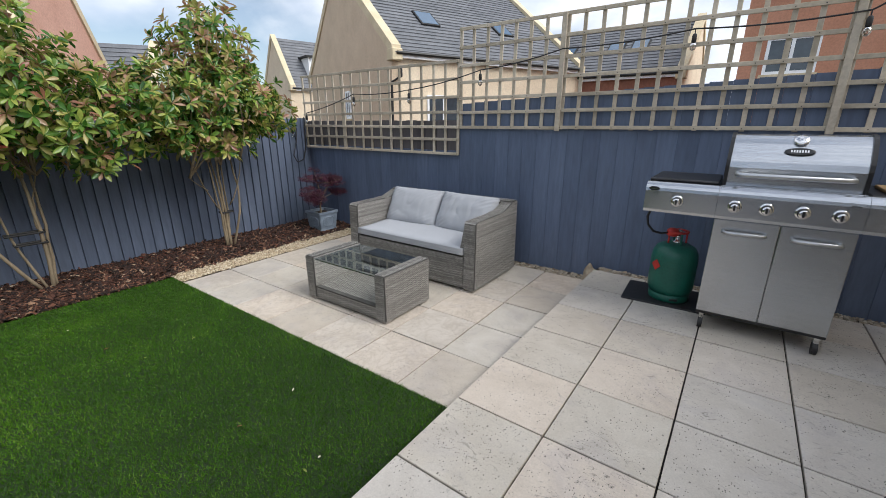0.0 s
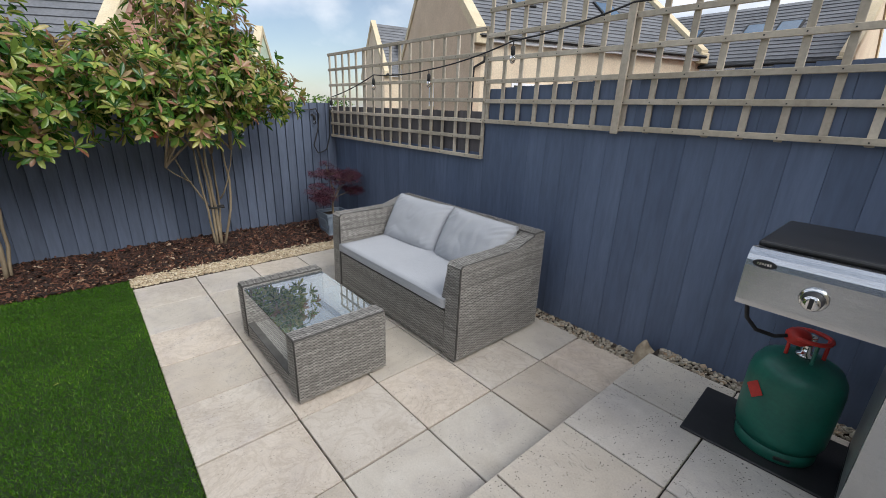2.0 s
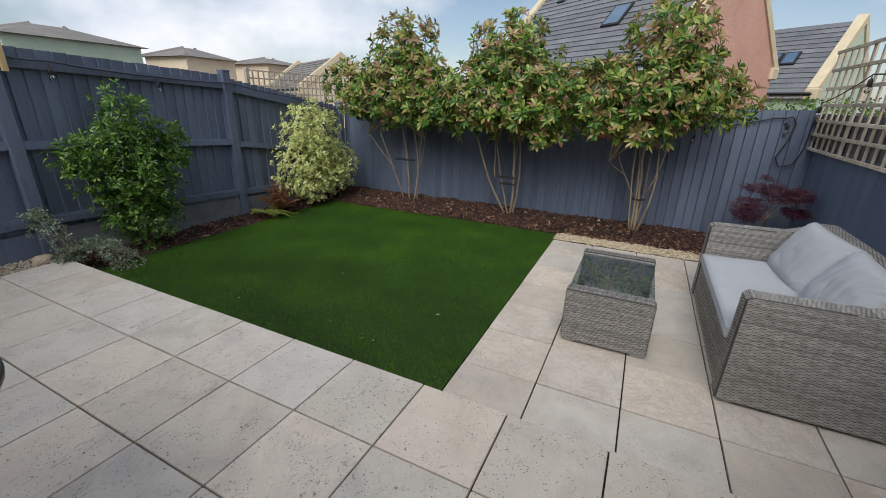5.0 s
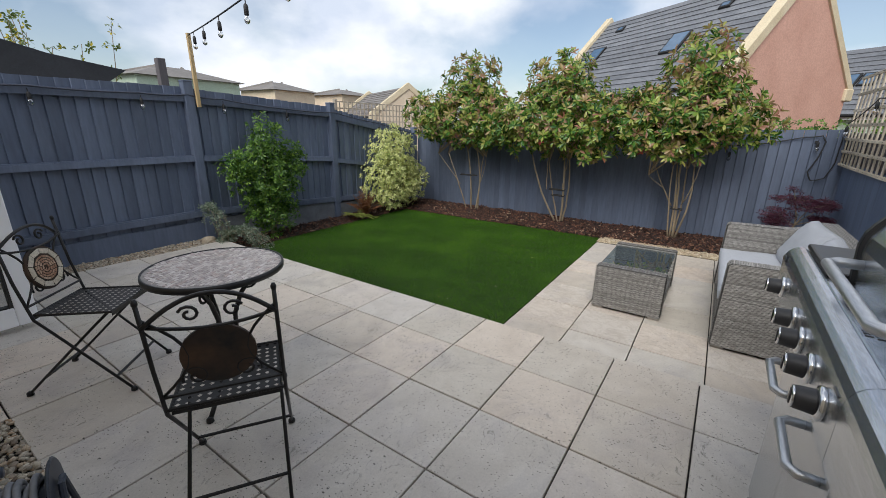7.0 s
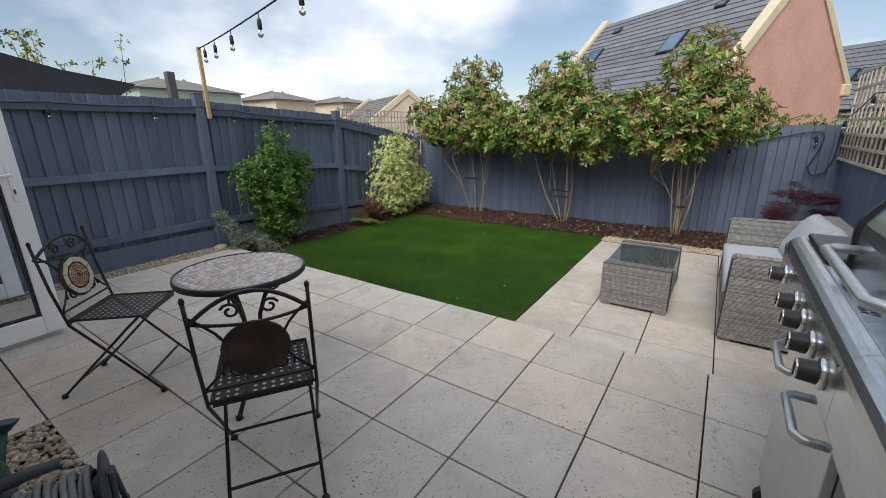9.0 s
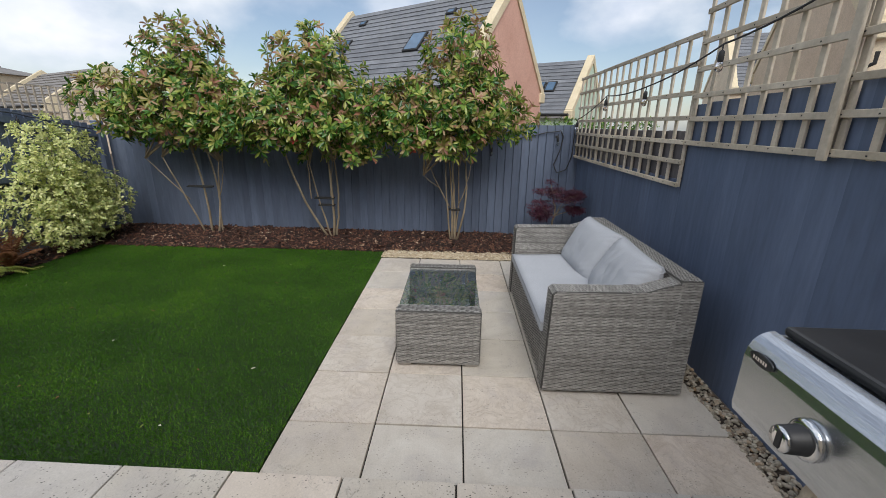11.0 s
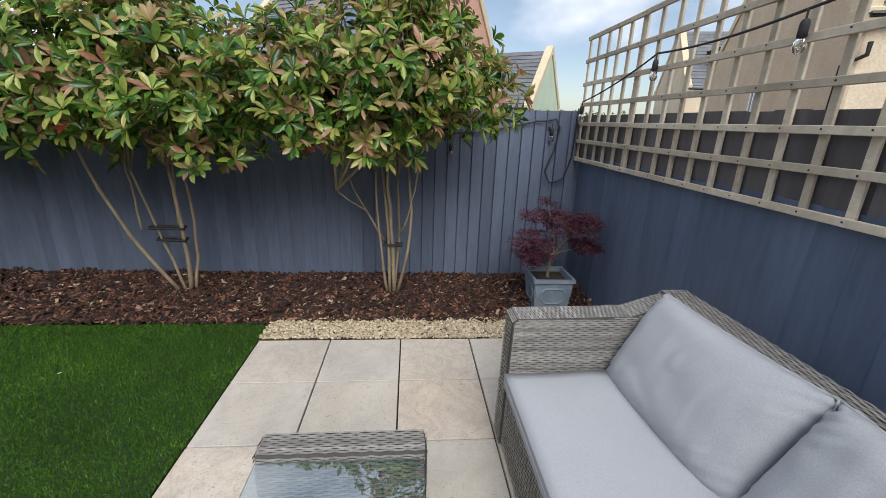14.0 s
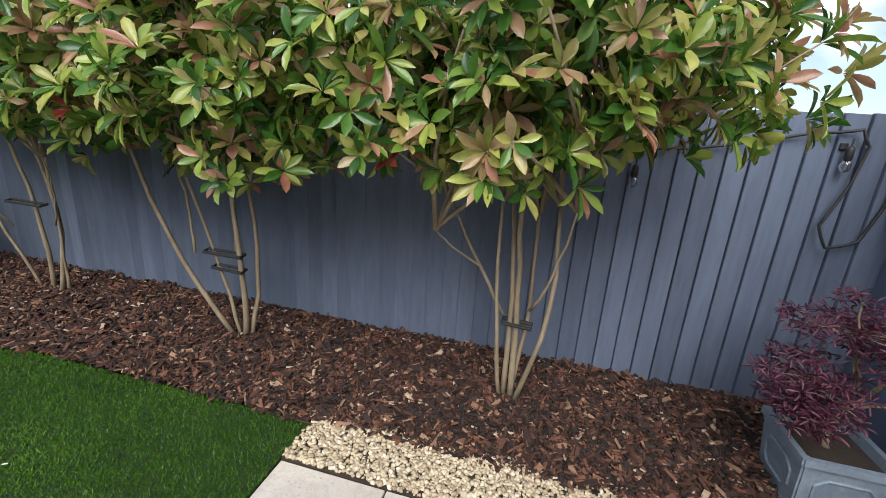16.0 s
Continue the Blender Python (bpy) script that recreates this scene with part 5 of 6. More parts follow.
def photinia(base, stems, blobs, label, clusters, reds, ties, forks=()):
    """Multi-stemmed evergreen on bare legs with a broad leafy head."""
    bx, by, bz = base
    t = tagged(thing("photinia_tree", base), label, "tree", "photinia trees along the back fence")
    tops = []
    for (fx, fy), (mx, my, mz), r in stems:
        bm = bmesh.new()
        pts = limb(bm, (fx, fy, -0.03), (mx, my, mz), r, r * 0.6, 0.06)
        part("stem", bm, BARK, t, smooth=True)
        tops.append(pts[-1])
    for (ax, ay, az), (mx, my, mz), r in forks:
        bm = bmesh.new()
        tops.append(limb(bm, (ax, ay, az), (mx, my, mz), r, r * 0.55, 0.03)[-1])
        part("fork", bm, BARK, t, smooth=True)
    for z, a, b in ties:
        part("tie", tubed([(a[0] + 0.02, a[1], z), (b[0] + 0.02, b[1], z), (b[0] - 0.02, b[1], z + 0.008), (a[0] - 0.02, a[1], z + 0.008)], 0.009, 6, closed=True), STRAP, t, "black rubber tree tie")
    low, young, red, twigs = Leaves(), Leaves(), Leaves(), bmesh.new()
    total = sum(b[3] * b[4] * b[5] for b in blobs)
    made = 0
    for cx, cy, cz, rx, ry, rz in blobs:
        n = int(clusters * rx * ry * rz / total)
        for _ in range(n):
            d = unit()
            f = random.random() ** 0.38
            wob = 1 + 0.22 * noise.noise(Vector((d.x * 2.3 + cy, d.y * 2.3, d.z * 2.3 + cx)))
            p = Vector((cx + d.x * rx * f * wob, cy + d.y * ry * f * wob, cz + d.z * rz * f * wob))
            if bx + p.x < XB + 0.06:
                if bz + p.z < 1.38 or random.random() < 0.6:
                    continue
            axis = Vector((d.x, d.y, d.z * 0.5 + 0.55)) + unit() * 0.45
            height = (p.z - 0.9) / 1.6
            store = young if random.random() < 0.09 + 0.6 * max(0, height - 0.3) else low
            rosette(store, p, axis, random.randint(6, 10), random.uniform(0.074, 0.112), random.uniform(0.028, 0.038))
            if random.random() < 0.12:
                q = min(tops, key=lambda s: (s - p).length)
                limb(twigs, q.lerp(p, 0.62) + Vector((0, 0, 0.02)), p, 0.006, 0.0025, 0.03, 4)
            made += 1
    for x, y, z in reds:
        rosette(red, Vector((x, y, z)), Vector((1, 0, 0.3)), 4, 0.07, 0.028, (30, 60))
    for q in tops:
        for _ in range(4):
            bl = random.choice(blobs)
            limb(twigs, q, Vector((bl[0], bl[1] * 0.7, bl[2] + 0.22)) + unit() * 0.25, 0.011, 0.004, 0.05, 6)
    part("twig_work", twigs, BARK, t, smooth=True)["kind"] = "stuff"
    low.build("leaves", PHOTINIA, t, "glossy green leaves")
    young.build("young_leaves", PHOTINIA_TOP, t, "bronze young leaves")
    if red.k:
        red.build("red_leaves", PHOTINIA_RED, t, "bright red leaves")
    return t


random.seed(11)
ZB = LOW + 0.03
photinia((-3.80, 0.80, ZB), [((0.0, 0.03), (0.06, -0.02, 1.0), 0.018), ((0.0, 0.0), (0.02, -0.06, 1.02), 0.015), ((0.02, 0.04), (0.06, 0.14, 1.0), 0.014), ((0.01, -0.02), (0.05, -0.10, 1.0), 0.012), ((0.02, 0.02), (0.0, 0.05, 0.95), 0.013)],
         [(0.12, 0.00, 1.62, 0.60, 0.82, 0.50), (0.10, 0.07, 2.12, 0.44, 0.44, 0.46), (0.26, -0.58, 1.50, 0.52, 0.48, 0.42), (0.13, 0.55, 1.50, 0.36, 0.38, 0.26), (0.40, -0.04, 1.31, 0.34, 0.52, 0.25)],
         "photinia on slender bare stems with a broad glossy head", 1040, [(0.46, -0.46, 1.16)], [(0.42, (0.02, -0.05), (0.04, 0.09))], [((0.03, -0.045, 0.46), (0.16, -0.30, 0.98), 0.009), ((0.035, 0.075, 0.50), (0.16, 0.20, 1.0), 0.008), ((0.10, -0.17, 0.70), (0.18, -0.36, 0.86), 0.006)])
random.seed(12)
photinia((-3.82, -0.78, ZB), [((0.0, 0.03), (0.05, 0.02, 0.98), 0.019), ((-0.02, 0.05), (0.0, 0.09, 1.0), 0.015), ((0.01, -0.03), (0.18, -0.47, 1.16), 0.016), ((0.0, 0.0), (0.10, -0.2, 0.95), 0.012)],
         [(0.18, 0.0, 1.58, 0.60, 0.78, 0.56), (0.08, -0.10, 2.05, 0.44, 0.50, 0.44), (0.32, 0.45, 1.38, 0.50, 0.46, 0.42), (0.30, -0.52, 1.48, 0.52, 0.48, 0.44)],
         "photinia with a leaning stem, black ties and a few scarlet leaves", 1060, [(0.62, -0.14, 1.25), (0.56, -0.32, 1.35)], [(0.43, (0.02, -0.14), (0.03, 0.07)), (0.52, (0.03, -0.18), (0.03, 0.07))], [((0.08, -0.21, 0.52), (0.14, -0.20, 1.0), 0.009), ((0.03, 0.03, 0.55), (0.12, 0.10, 1.0), 0.008)])
random.seed(13)
photinia((-3.88, -2.43, ZB), [((0.0, 0.0), (0.04, -0.07, 1.05), 0.017), ((0.02, 0.10), (0.03, 0.12, 1.05), 0.016), ((0.0, -0.08), (0.12, -0.42, 1.0), 0.012), ((0.0, 0.14), (0.05, 0.25, 0.95), 0.012)],
         [(0.15, -0.05, 1.64, 0.56, 0.86, 0.54), (0.08, 0.02, 2.16, 0.42, 0.50, 0.42), (0.24, 0.55, 1.48, 0.48, 0.50, 0.42), (0.24, -0.75, 1.60, 0.48, 0.46, 0.42)],
         "photinia in the corner with a dense rounded head", 970, [], [(0.62, (0.02, -0.22), (0.03, 0.12))], [((0.04, -0.21, 0.45), (0.14, -0.62, 0.98), 0.008), ((0.03, 0.19, 0.5), (0.12, 0.34, 0.96), 0.007)])


def shrub(name, base, blobs, count, store_mat, length, width, label, cat="shrub", per=5, stems=5, leaf_label=""):
    t = tagged(thing(name, base), label, cat)
    st = bmesh.new()
    lv = Leaves()
    total = sum(b[3] * b[4] * b[5] for b in blobs)
    for cx, cy, cz, rx, ry, rz in blobs:
        for _ in range(int(count * rx * ry * rz / total)):
            d = unit()
            f = random.random() ** 0.33
            wob = 1 + 0.25 * noise.noise(Vector((d.x * 3 + cx, d.y * 3, d.z * 3 + cz)))
            p = Vector((cx + d.x * rx * f * wob, cy + d.y * ry * f * wob, max(0.02, cz + d.z * rz * f * wob)))
            if base[1] + p.y < YL + 0.07:
                p.y = YL + 0.07 - base[1] + random.uniform(0, 0.05)
            rosette(lv, p, Vector((d.x, d.y, d.z * 0.4 + 0.6)) + unit() * 0.5, random.randint(per - 1, per + 2), length * random.uniform(0.8, 1.2), width * random.uniform(0.85, 1.15), (25, 85))
    for k in range(stems):
        b = random.choice(blobs)
        limb(st, (random.uniform(-0.05, 0.05), random.uniform(-0.04, 0.04), -0.03), (b[0] + random.uniform(-0.15, 0.15), b[1], b[2] + b[5] * 0.5), 0.012, 0.004, 0.04)
    part("stems", st, BARK, t, smooth=True)
    lv.build("leaves", store_mat, t, leaf_label)
    return t


random.seed(21)
shrub("evergreen_shrub", (-0.68, -3.66, LOW + 0.01), [(0.02, 0.06, 0.84, 0.50, 0.27, 0.44), (-0.02, 0.04, 0.42, 0.36, 0.25, 0.38), (-0.05, 0.04, 1.28, 0.24, 0.2, 0.32), (-0.40, 0.04, 1.02, 0.20, 0.18, 0.28), (0.40, 0.06, 0.98, 0.24, 0.18, 0.18)], 1500, SHRUB_GREEN, 0.050, 0.021, "loose bright green evergreen shrub against the fence")
random.seed(22)
shrub("variegated_shrub", (-3.02, -3.62, LOW + 0.01), [(0.02, 0.10, 0.55, 0.64, 0.34, 0.52), (-0.02, 0.08, 1.05, 0.52, 0.30, 0.42), (-0.38, 0.10, 0.5, 0.46, 0.32, 0.44)], 2000, SHRUB_CREAM, 0.044, 0.024, "dense rounded shrub with cream and green variegated leaves")
random.seed(23)


def fern(base, n, length, material, label, lift=(25, 70)):
    t = tagged(thing("fern", base), label, "fern", "ferns by the variegated shrub")
    for k in range(n):
        a, e = k * 2.4 + random.uniform(-0.3, 0.3), radians(random.uniform(*lift))
        ln = length * random.uniform(0.75, 1.1)
        lv = Leaves()
        pts = []
        for i in range(15):
            s = i / 14
            r, z = ln * s * math.cos(e) * (1 - 0.1 * s), ln * (s * math.sin(e) - 0.55 * s * s * math.cos(e))
            q = Vector((r * math.cos(a), r * math.sin(a), z + 0.03))
            q.z = max(q.z, 0.01)
            if base[1] + q.y < YL + 0.06:
                q.y = YL + 0.06 - base[1]
            pts.append(q)
        for i in range(2, 15):
            d = (pts[i] - pts[i - 1])
            if d.length < 1e-5:
                continue
            sd = d.cross(Vector((0, 0, 1))).normalized()
            w = ln * 0.19 * math.sin(math.pi * (0.12 + 0.86 * i / 15))
            for s in (-1, 1):
                lv.add(pts[i], sd * s + d.normalized() * 0.45, (0, 0, 1), w, 0.016)
        fr = lv.build("frond", material, t)
        part("midrib", tubed(pts, 0.003, 5), material, fr)
    return t


fern((-2.32, -3.53, LOW + 0.012), 20, 0.50, FERN_BROWN, "dry rust-brown fern fronds standing up", (45, 85))
fern((-2.12, -3.52, LOW + 0.012), 12, 0.40, FERN_GREEN, "low spreading yellow-green garden fern", (15, 45))
random.seed(24)
trail = tagged(thing("trailing_plant", (0.03, -3.56, 0.0)), "sprawling small-leaved silvery variegated plant spilling over the terrace corner", "plant")
tl, ts = Leaves(), bmesh.new()
for k in range(26):
    a = random.uniform(-2.9, -0.9) if k > 6 else random.uniform(1.2, 2.4)
    ln = random.uniform(0.25, 0.5)
    p = Vector((random.uniform(-0.1, 0.05), random.uniform(-0.06, 0.1), 0.02))
    target = Vector((-0.42 + random.uniform(-0.12, 0.2), 0.22 + random.uniform(-0.2, 0.16), LOW + 0.03)) if k > 6 else Vector((0.14 + random.uniform(-0.08, 0.05), -0.10, random.uniform(0.25, 0.48)))
    pts = [p.lerp(target, i / 9) + Vector((0, 0, 0.17 * math.sin(math.pi * i / 9))) + unit() * 0.012 for i in range(10)]
    tube(ts, pts, 0.003, 5)
    for q in pts:
        for _ in range(4):
            rosette(tl, q + unit() * 0.025, unit() + Vector((0, 0, 0.7)), 4, 0.024, 0.014, (40, 90))
part("stem_tangle", ts, BARK, trail)["kind"] = "stuff"
tl.build("leaves", TRAIL_LEAF, trail)

# acer in a square planter
pot = tagged(thing("planter", (-3.615, 2.02, LOW + 0.02)), "square blue-grey planter with raised panel sides", "planter")
bm = bmesh.new()
PZ, p0, p1 = 0.265, 0.125, 0.152
outer = [[(sx * r, sy * r, z) for sx, sy in ((-1, -1), (1, -1), (1, 1), (-1, 1))] for r, z in ((p0, 0.0), (p0 + 0.008, 0.012), (p0 + 0.002, 0.026), (p1 - 0.006, PZ - 0.035), (p1 + 0.006, PZ - 0.028), (p1 + 0.006, PZ), (p1 - 0.016, PZ), (p1 - 0.022, PZ - 0.05))]
rings = [[bm.verts.new(q) for q in r] for r in outer]
for a, b in zip(rings, rings[1:]):
    for k in range(4):
        bm.faces.new((a[k], a[(k + 1) % 4], b[(k + 1) % 4], b[k]))
bm.faces.new(rings[0][::-1])
bmesh.ops.bevel(bm, geom=[e for e in bm.edges if abs(e.verts[0].co.z - e.verts[1].co.z) > 0.005], offset=0.006, segments=2, affect="EDGES")
part("body", bm, POT_GREY, pot)
part("soil", boxed(-0.126, 0.126, -0.126, 0.126, PZ - 0.09, PZ - 0.035), SOIL, pot, "dark compost")
for k in range(4):
    r, c = 0.139, 0.03
    o = [(-0.085 + c, 0.07), (0.085 - c, 0.07), (0.085, 0.07 + c), (0.09, 0.19 - c), (0.09 - c, 0.19), (-0.09 + c, 0.19), (-0.09, 0.19 - c), (-0.085, 0.07 + c)]
    mould = tubed([(x, -(p0 + 0.002 + (p1 - 0.008 - p0) * (z - 0.026) / (PZ - 0.061)) - 0.001, z) for x, z in o], 0.007, 6, closed=True)
    part("moulding", mould, POT_GREY, pot, "raised panel moulding", m=pose(0, 0, 0, 0, 0, 90 * k))
random.seed(31)
acer = tagged(thing("acer", (-3.615, 2.02, LOW + 0.02 + PZ - 0.035)), "small dark red Japanese maple growing in the planter", "tree")
bm = bmesh.new()
pts = limb(bm, (0.0, 0.0, -0.02), (0.02, 0.02, 0.22), 0.014, 0.009, 0.02)
part("trunk", bm, BARK, acer, smooth=True)
al, tw = Leaves(), bmesh.new()
for tier in ((0.05, -0.16, 0.30, 0.20, 0.17, 0.085), (0.10, 0.10, 0.42, 0.20, 0.20, 0.07), (-0.02, -0.05, 0.47, 0.2, 0.22, 0.05), (0.0, 0.24, 0.44, 0.16, 0.13, 0.06), (0.12, -0.18, 0.22, 0.16, 0.14, 0.07), (0.08, 0.22, 0.28, 0.15, 0.12, 0.05), (0.0, -0.06, 0.58, 0.07, 0.1, 0.04)):
    cx, cy, cz, rx, ry, rz = tier
    limb(tw, pts[-2], (cx, cy, cz), 0.006, 0.003, 0.03)
    for _ in range(120 if rx > 0.1 else 16):
        d = unit()
        f = random.random() ** 0.4
        p = Vector((cx + d.x * rx * f, cy + d.y * ry * f, cz + d.z * rz * f))
        if p.y + 2.02 > YR - 0.03:
            continue
        rosette(al, p, Vector((random.uniform(-0.4, 0.6), random.uniform(-0.4, 0.4), 0.7)), 6, 0.036, 0.0085, (55, 100))
        if random.random() < 0.25:
            limb(tw, (cx, cy, cz - 0.01), p, 0.002, 0.001, 0.01, 3)
part("twig_work", tw, BARK, acer, smooth=True)["kind"] = "stuff"
al.build("leaves", ACER, acer, "deep purple-red cut leaves")

# ---- hose reel, watering can, rocks ----
reel = tagged(thing("hose_reel", (2.385, -0.405, 0.0), 72), "dark slate plastic hose reel wound with grey hose", "hose reel")
for s in (-1, 1):
    d = part("flange", bmesh.new(), REEL_GREY, reel)
    bm = bmesh.new()
    lathe(bm, [(0.03, -0.006), (0.150, -0.006), (0.158, 0.0), (0.150, 0.006), (0.03, 0.006)], 32)
    bm.to_mesh(d.data)
    bm.free()
    d.matrix_basis = pose(0, s * 0.14, 0.185, 90, 0, 0)
    part("side_frame", tubed([(-0.15, s * 0.165, 0.0), (-0.02, s * 0.165, 0.26), (0.02, s * 0.165, 0.26), (0.15, s * 0.165, 0.0)], 0.012, 8), REEL_GREY, reel)
    part("foot_bar", boxed(-0.16, 0.16, s * 0.165 - 0.014, s * 0.165 + 0.014, 0.0, 0.018, bevel=0.004), REEL_GREY, reel)
part("drum", tubed([(0, -0.135, 0.185), (0, 0.135, 0.185)], 0.07, 20), REEL_GREY, reel)
wind = []
for i in range(13 * 18):
    a = i * 2 * math.pi / 18
    lay = 0.088 + 0.022 * ((i // (18 * 6)) % 2) + 0.004 * math.sin(i * 0.37)
    y = -0.115 + 0.036 * ((i / 18) % 6.5) if (i // (18 * 6)) % 2 == 0 else 0.115 - 0.036 * ((i / 18) % 6.5)
    wind.append((lay * math.cos(a), y + 0.006 * math.sin(i * 0.2), 0.185 + lay * math.sin(a)))
part("hose", tubed(wind, 0.0125, 8), HOSE, reel, "ribbed grey garden hose", True)
sp = bmesh.new()
prism(sp, [(-0.13, 0.0), (0.13, 0.0), (0.10, 0.27), (0.05, 0.36), (-0.05, 0.36), (-0.10, 0.27)], "y", -0.205, -0.165)
bmesh.ops.bevel(sp, geom=sp.edges[:], offset=0.008, segments=2, affect="EDGES")
plate = part("side_plate", sp, REEL_GREY, reel, "moulded slate plastic side plate")
part("screw", lathe(bmesh.new(), [(0.0, -0.001), (0.010, -0.001), (0.010, 0.003), (0.0, 0.004)], 12), CHROME, plate, m=pose(0.05, -0.206, 0.22, 90, 0, 0))
part("carry_handle", tubed([(0.0, -0.185, 0.34), (0.0, -0.15, 0.365), (0.0, -0.05, 0.375), (0.0, 0.03, 0.372)], [0.022, 0.024, 0.022, 0.018], 10), REEL_GREY, reel, "slate plastic carrying handle", True)
reel.scale = (0.84, 0.84, 0.9)
can = tagged(thing("watering_can", (2.556, -0.76, 0.0)), "green plastic watering can with a teal rose", "watering can")
part("body", lathe(bmesh.new(), [(0.10, 0.0), (0.112, 0.012), (0.108, 0.20), (0.085, 0.26), (0.07, 0.265)], 24), CAN_GREEN, can, smooth=True)
part("spout", tubed([(-0.04, -0.06, 0.06), (-0.09, -0.10, 0.16), (-0.13, -0.13, 0.27)], [0.026, 0.02, 0.016], 12), CAN_GREEN, can, smooth=True)
rs = part("rose", lathe(bmesh.new(), [(0.017, -0.02), (0.045, 0.012), (0.047, 0.018), (0.030, 0.024), (0.0, 0.026)], 20), ROSE_BLUE, can, "teal watering rose", True)
rs.matrix_basis = pose(-0.136, -0.134, 0.285, 14, -12, 0)
part("handle", tubed([(0.06, 0.04, 0.255), (0.07, 0.05, 0.33), (0.0, 0.0, 0.36), (-0.05, -0.03, 0.26)], 0.012, 8), CAN_GREEN, can, smooth=True)


def boulder(loc, s, seed):
    r = tagged(thing("rock", loc), "small rough buff sandstone rock at the terrace corner", "rock", "rocks at the terrace corners")
    bm = bmesh.new()
    bmesh.ops.create_icosphere(bm, subdivisions=3, radius=1)
    for v in bm.verts:
        q = v.co * (1 + 0.28 * noise.noise(v.co * 1.4 + Vector((seed, 0, 0))) + 0.08 * noise.noise(v.co * 5 + Vector((seed, 3, 0))))
        v.co = Vector((q.x * s[0], q.y * s[1], max(-0.2, q.z) * s[2] + 0.2 * s[2]))
    part("stone", bm, ROCK, r)


boulder((-0.055, 2.325, LOW - 0.012), (0.062, 0.055, 0.13), 1.0)
boulder((0.12, -3.72, -0.03), (0.09, 0.07, 0.07), 5.0)
drain = tagged(thing("drain_grate", (2.40, -0.55, -0.012)), "small black plastic drain grate among gravel", "drain")
part("frame", boxed(-0.09, 0.09, -0.09, 0.09, 0, 0.02, bevel=0.004), BLACK_PLASTIC, drain)
for k in range(7):
    part("bar", boxed(-0.075 + k * 0.022, -0.065 + k * 0.022, -0.08, 0.08, 0.02, 0.028), BLACK_PLASTIC, drain)

# ---- houses and roofs beyond the fences ----


def gable_house(name, cx, cy, th, w, e, r, L, wall, front, tile, label, lights=(), base=LOW - 0.12, coping=True):
    """A house seen over the fence. Local x runs out of the gable, y along it to the viewer's right."""
    h = tagged(thing(name, (cx, cy, base), th), label, "house", "houses beyond the fences")
    e, r = e - base, r - base
    bm = bmesh.new()
    prism(bm, [(-w, 0), (w, 0), (w, e), (0, r), (-w, e)], "x", -0.25, 0.0)
    part("gable_wall", bm, wall, h)
    bm = bmesh.new()
    prism(bm, [(-w, 0), (w, 0), (w, e), (0, r), (-w, e)], "x", -L, -L + 0.25)
    part("gable_wall", bm, wall, h)
    for s in (-1, 1):
        part("side_wall", boxed(-L + 0.25, -0.25, min(s * w, s * (w - 0.25)), max(s * w, s * (w - 0.25)), 0, e), front, h)
        run = math.hypot(w + 0.25, (r - e) * (w + 0.25) / w)
        rows = int(run / 0.27) + 1
        slope = math.atan2(r - e, w)
        cs, sn = math.cos(slope), math.sin(slope)
        bm = bmesh.new()
        o = [(0, 0.0), (s * 0.30, 0.028), (s * 0.30, 0.062), (0, 0.030)]
        prism(bm, o if s > 0 else o[::-1], "x", -L + 0.05, -0.05)
        course = mesh_of("tile_course", bm, tile)
        for k in range(rows):
            d = min(k * 0.27, run - 0.30)
            piece("tile_course", course, h, Matrix.Translation((0, s * d * cs, r + 0.06 - d * sn)) @ Matrix.Rotation(-s * slope, 4, "X"))
        ey, ez = s * (w + 0.16), e - (r - e) * 0.16 / w + 0.02
        part("gutter", tubed([(-L + 0.1, ey + s * 0.1, ez), (-0.1, ey + s * 0.1, ez)], 0.06, 8), GUTTER, h)
        part("fascia", boxed(-L + 0.1, -0.1, min(s * w, ey + s * 0.04), max(s * w, ey + s * 0.04), ez - 0.16, ez + 0.0), WHITE_PVC, h)
        if coping:
            for x0 in (0.06, -L + 0.30):
                bm = bmesh.new()
                run2 = w + 0.18
                prism(bm, [(0, r + 0.30), (s * run2, r + 0.30 - run2 * (r - e) / w), (s * run2, r - 0.06 - run2 * (r - e) / w), (0, r - 0.06)], "x", x0 - 0.36, x0)
                part("coping", bm, COPING, h, "raised cream verge coping")
                part("kneeler", boxed(x0 - 0.40, x0 + 0.03, min(s * (w - 0.2), s * (w + 0.26)), max(s * (w - 0.2), s * (w + 0.26)), e - 0.35, e + 0.05, bevel=0.03), COPING, h)
    slope = math.atan2(r - e, w)
    for s, x, f, ww, hh in lights:
        g = part("skylight", boxed(-ww / 2, ww / 2, -hh / 2, hh / 2, 0.0, 0.09, bevel=0.01), GUTTER, h, "dark framed roof window")
        y = s * f * w
        g.matrix_basis = Matrix.Translation((x, y, r + 0.06 - abs(y) * math.tan(slope) + 0.03)) @ Matrix.Rotation(-s * slope, 4, "X")
        part("pane", boxed(-ww / 2 + 0.07, ww / 2 - 0.07, -hh / 2 + 0.07, hh / 2 - 0.07, 0.09, 0.097), SKYLIGHT_GLASS, g)
    return h


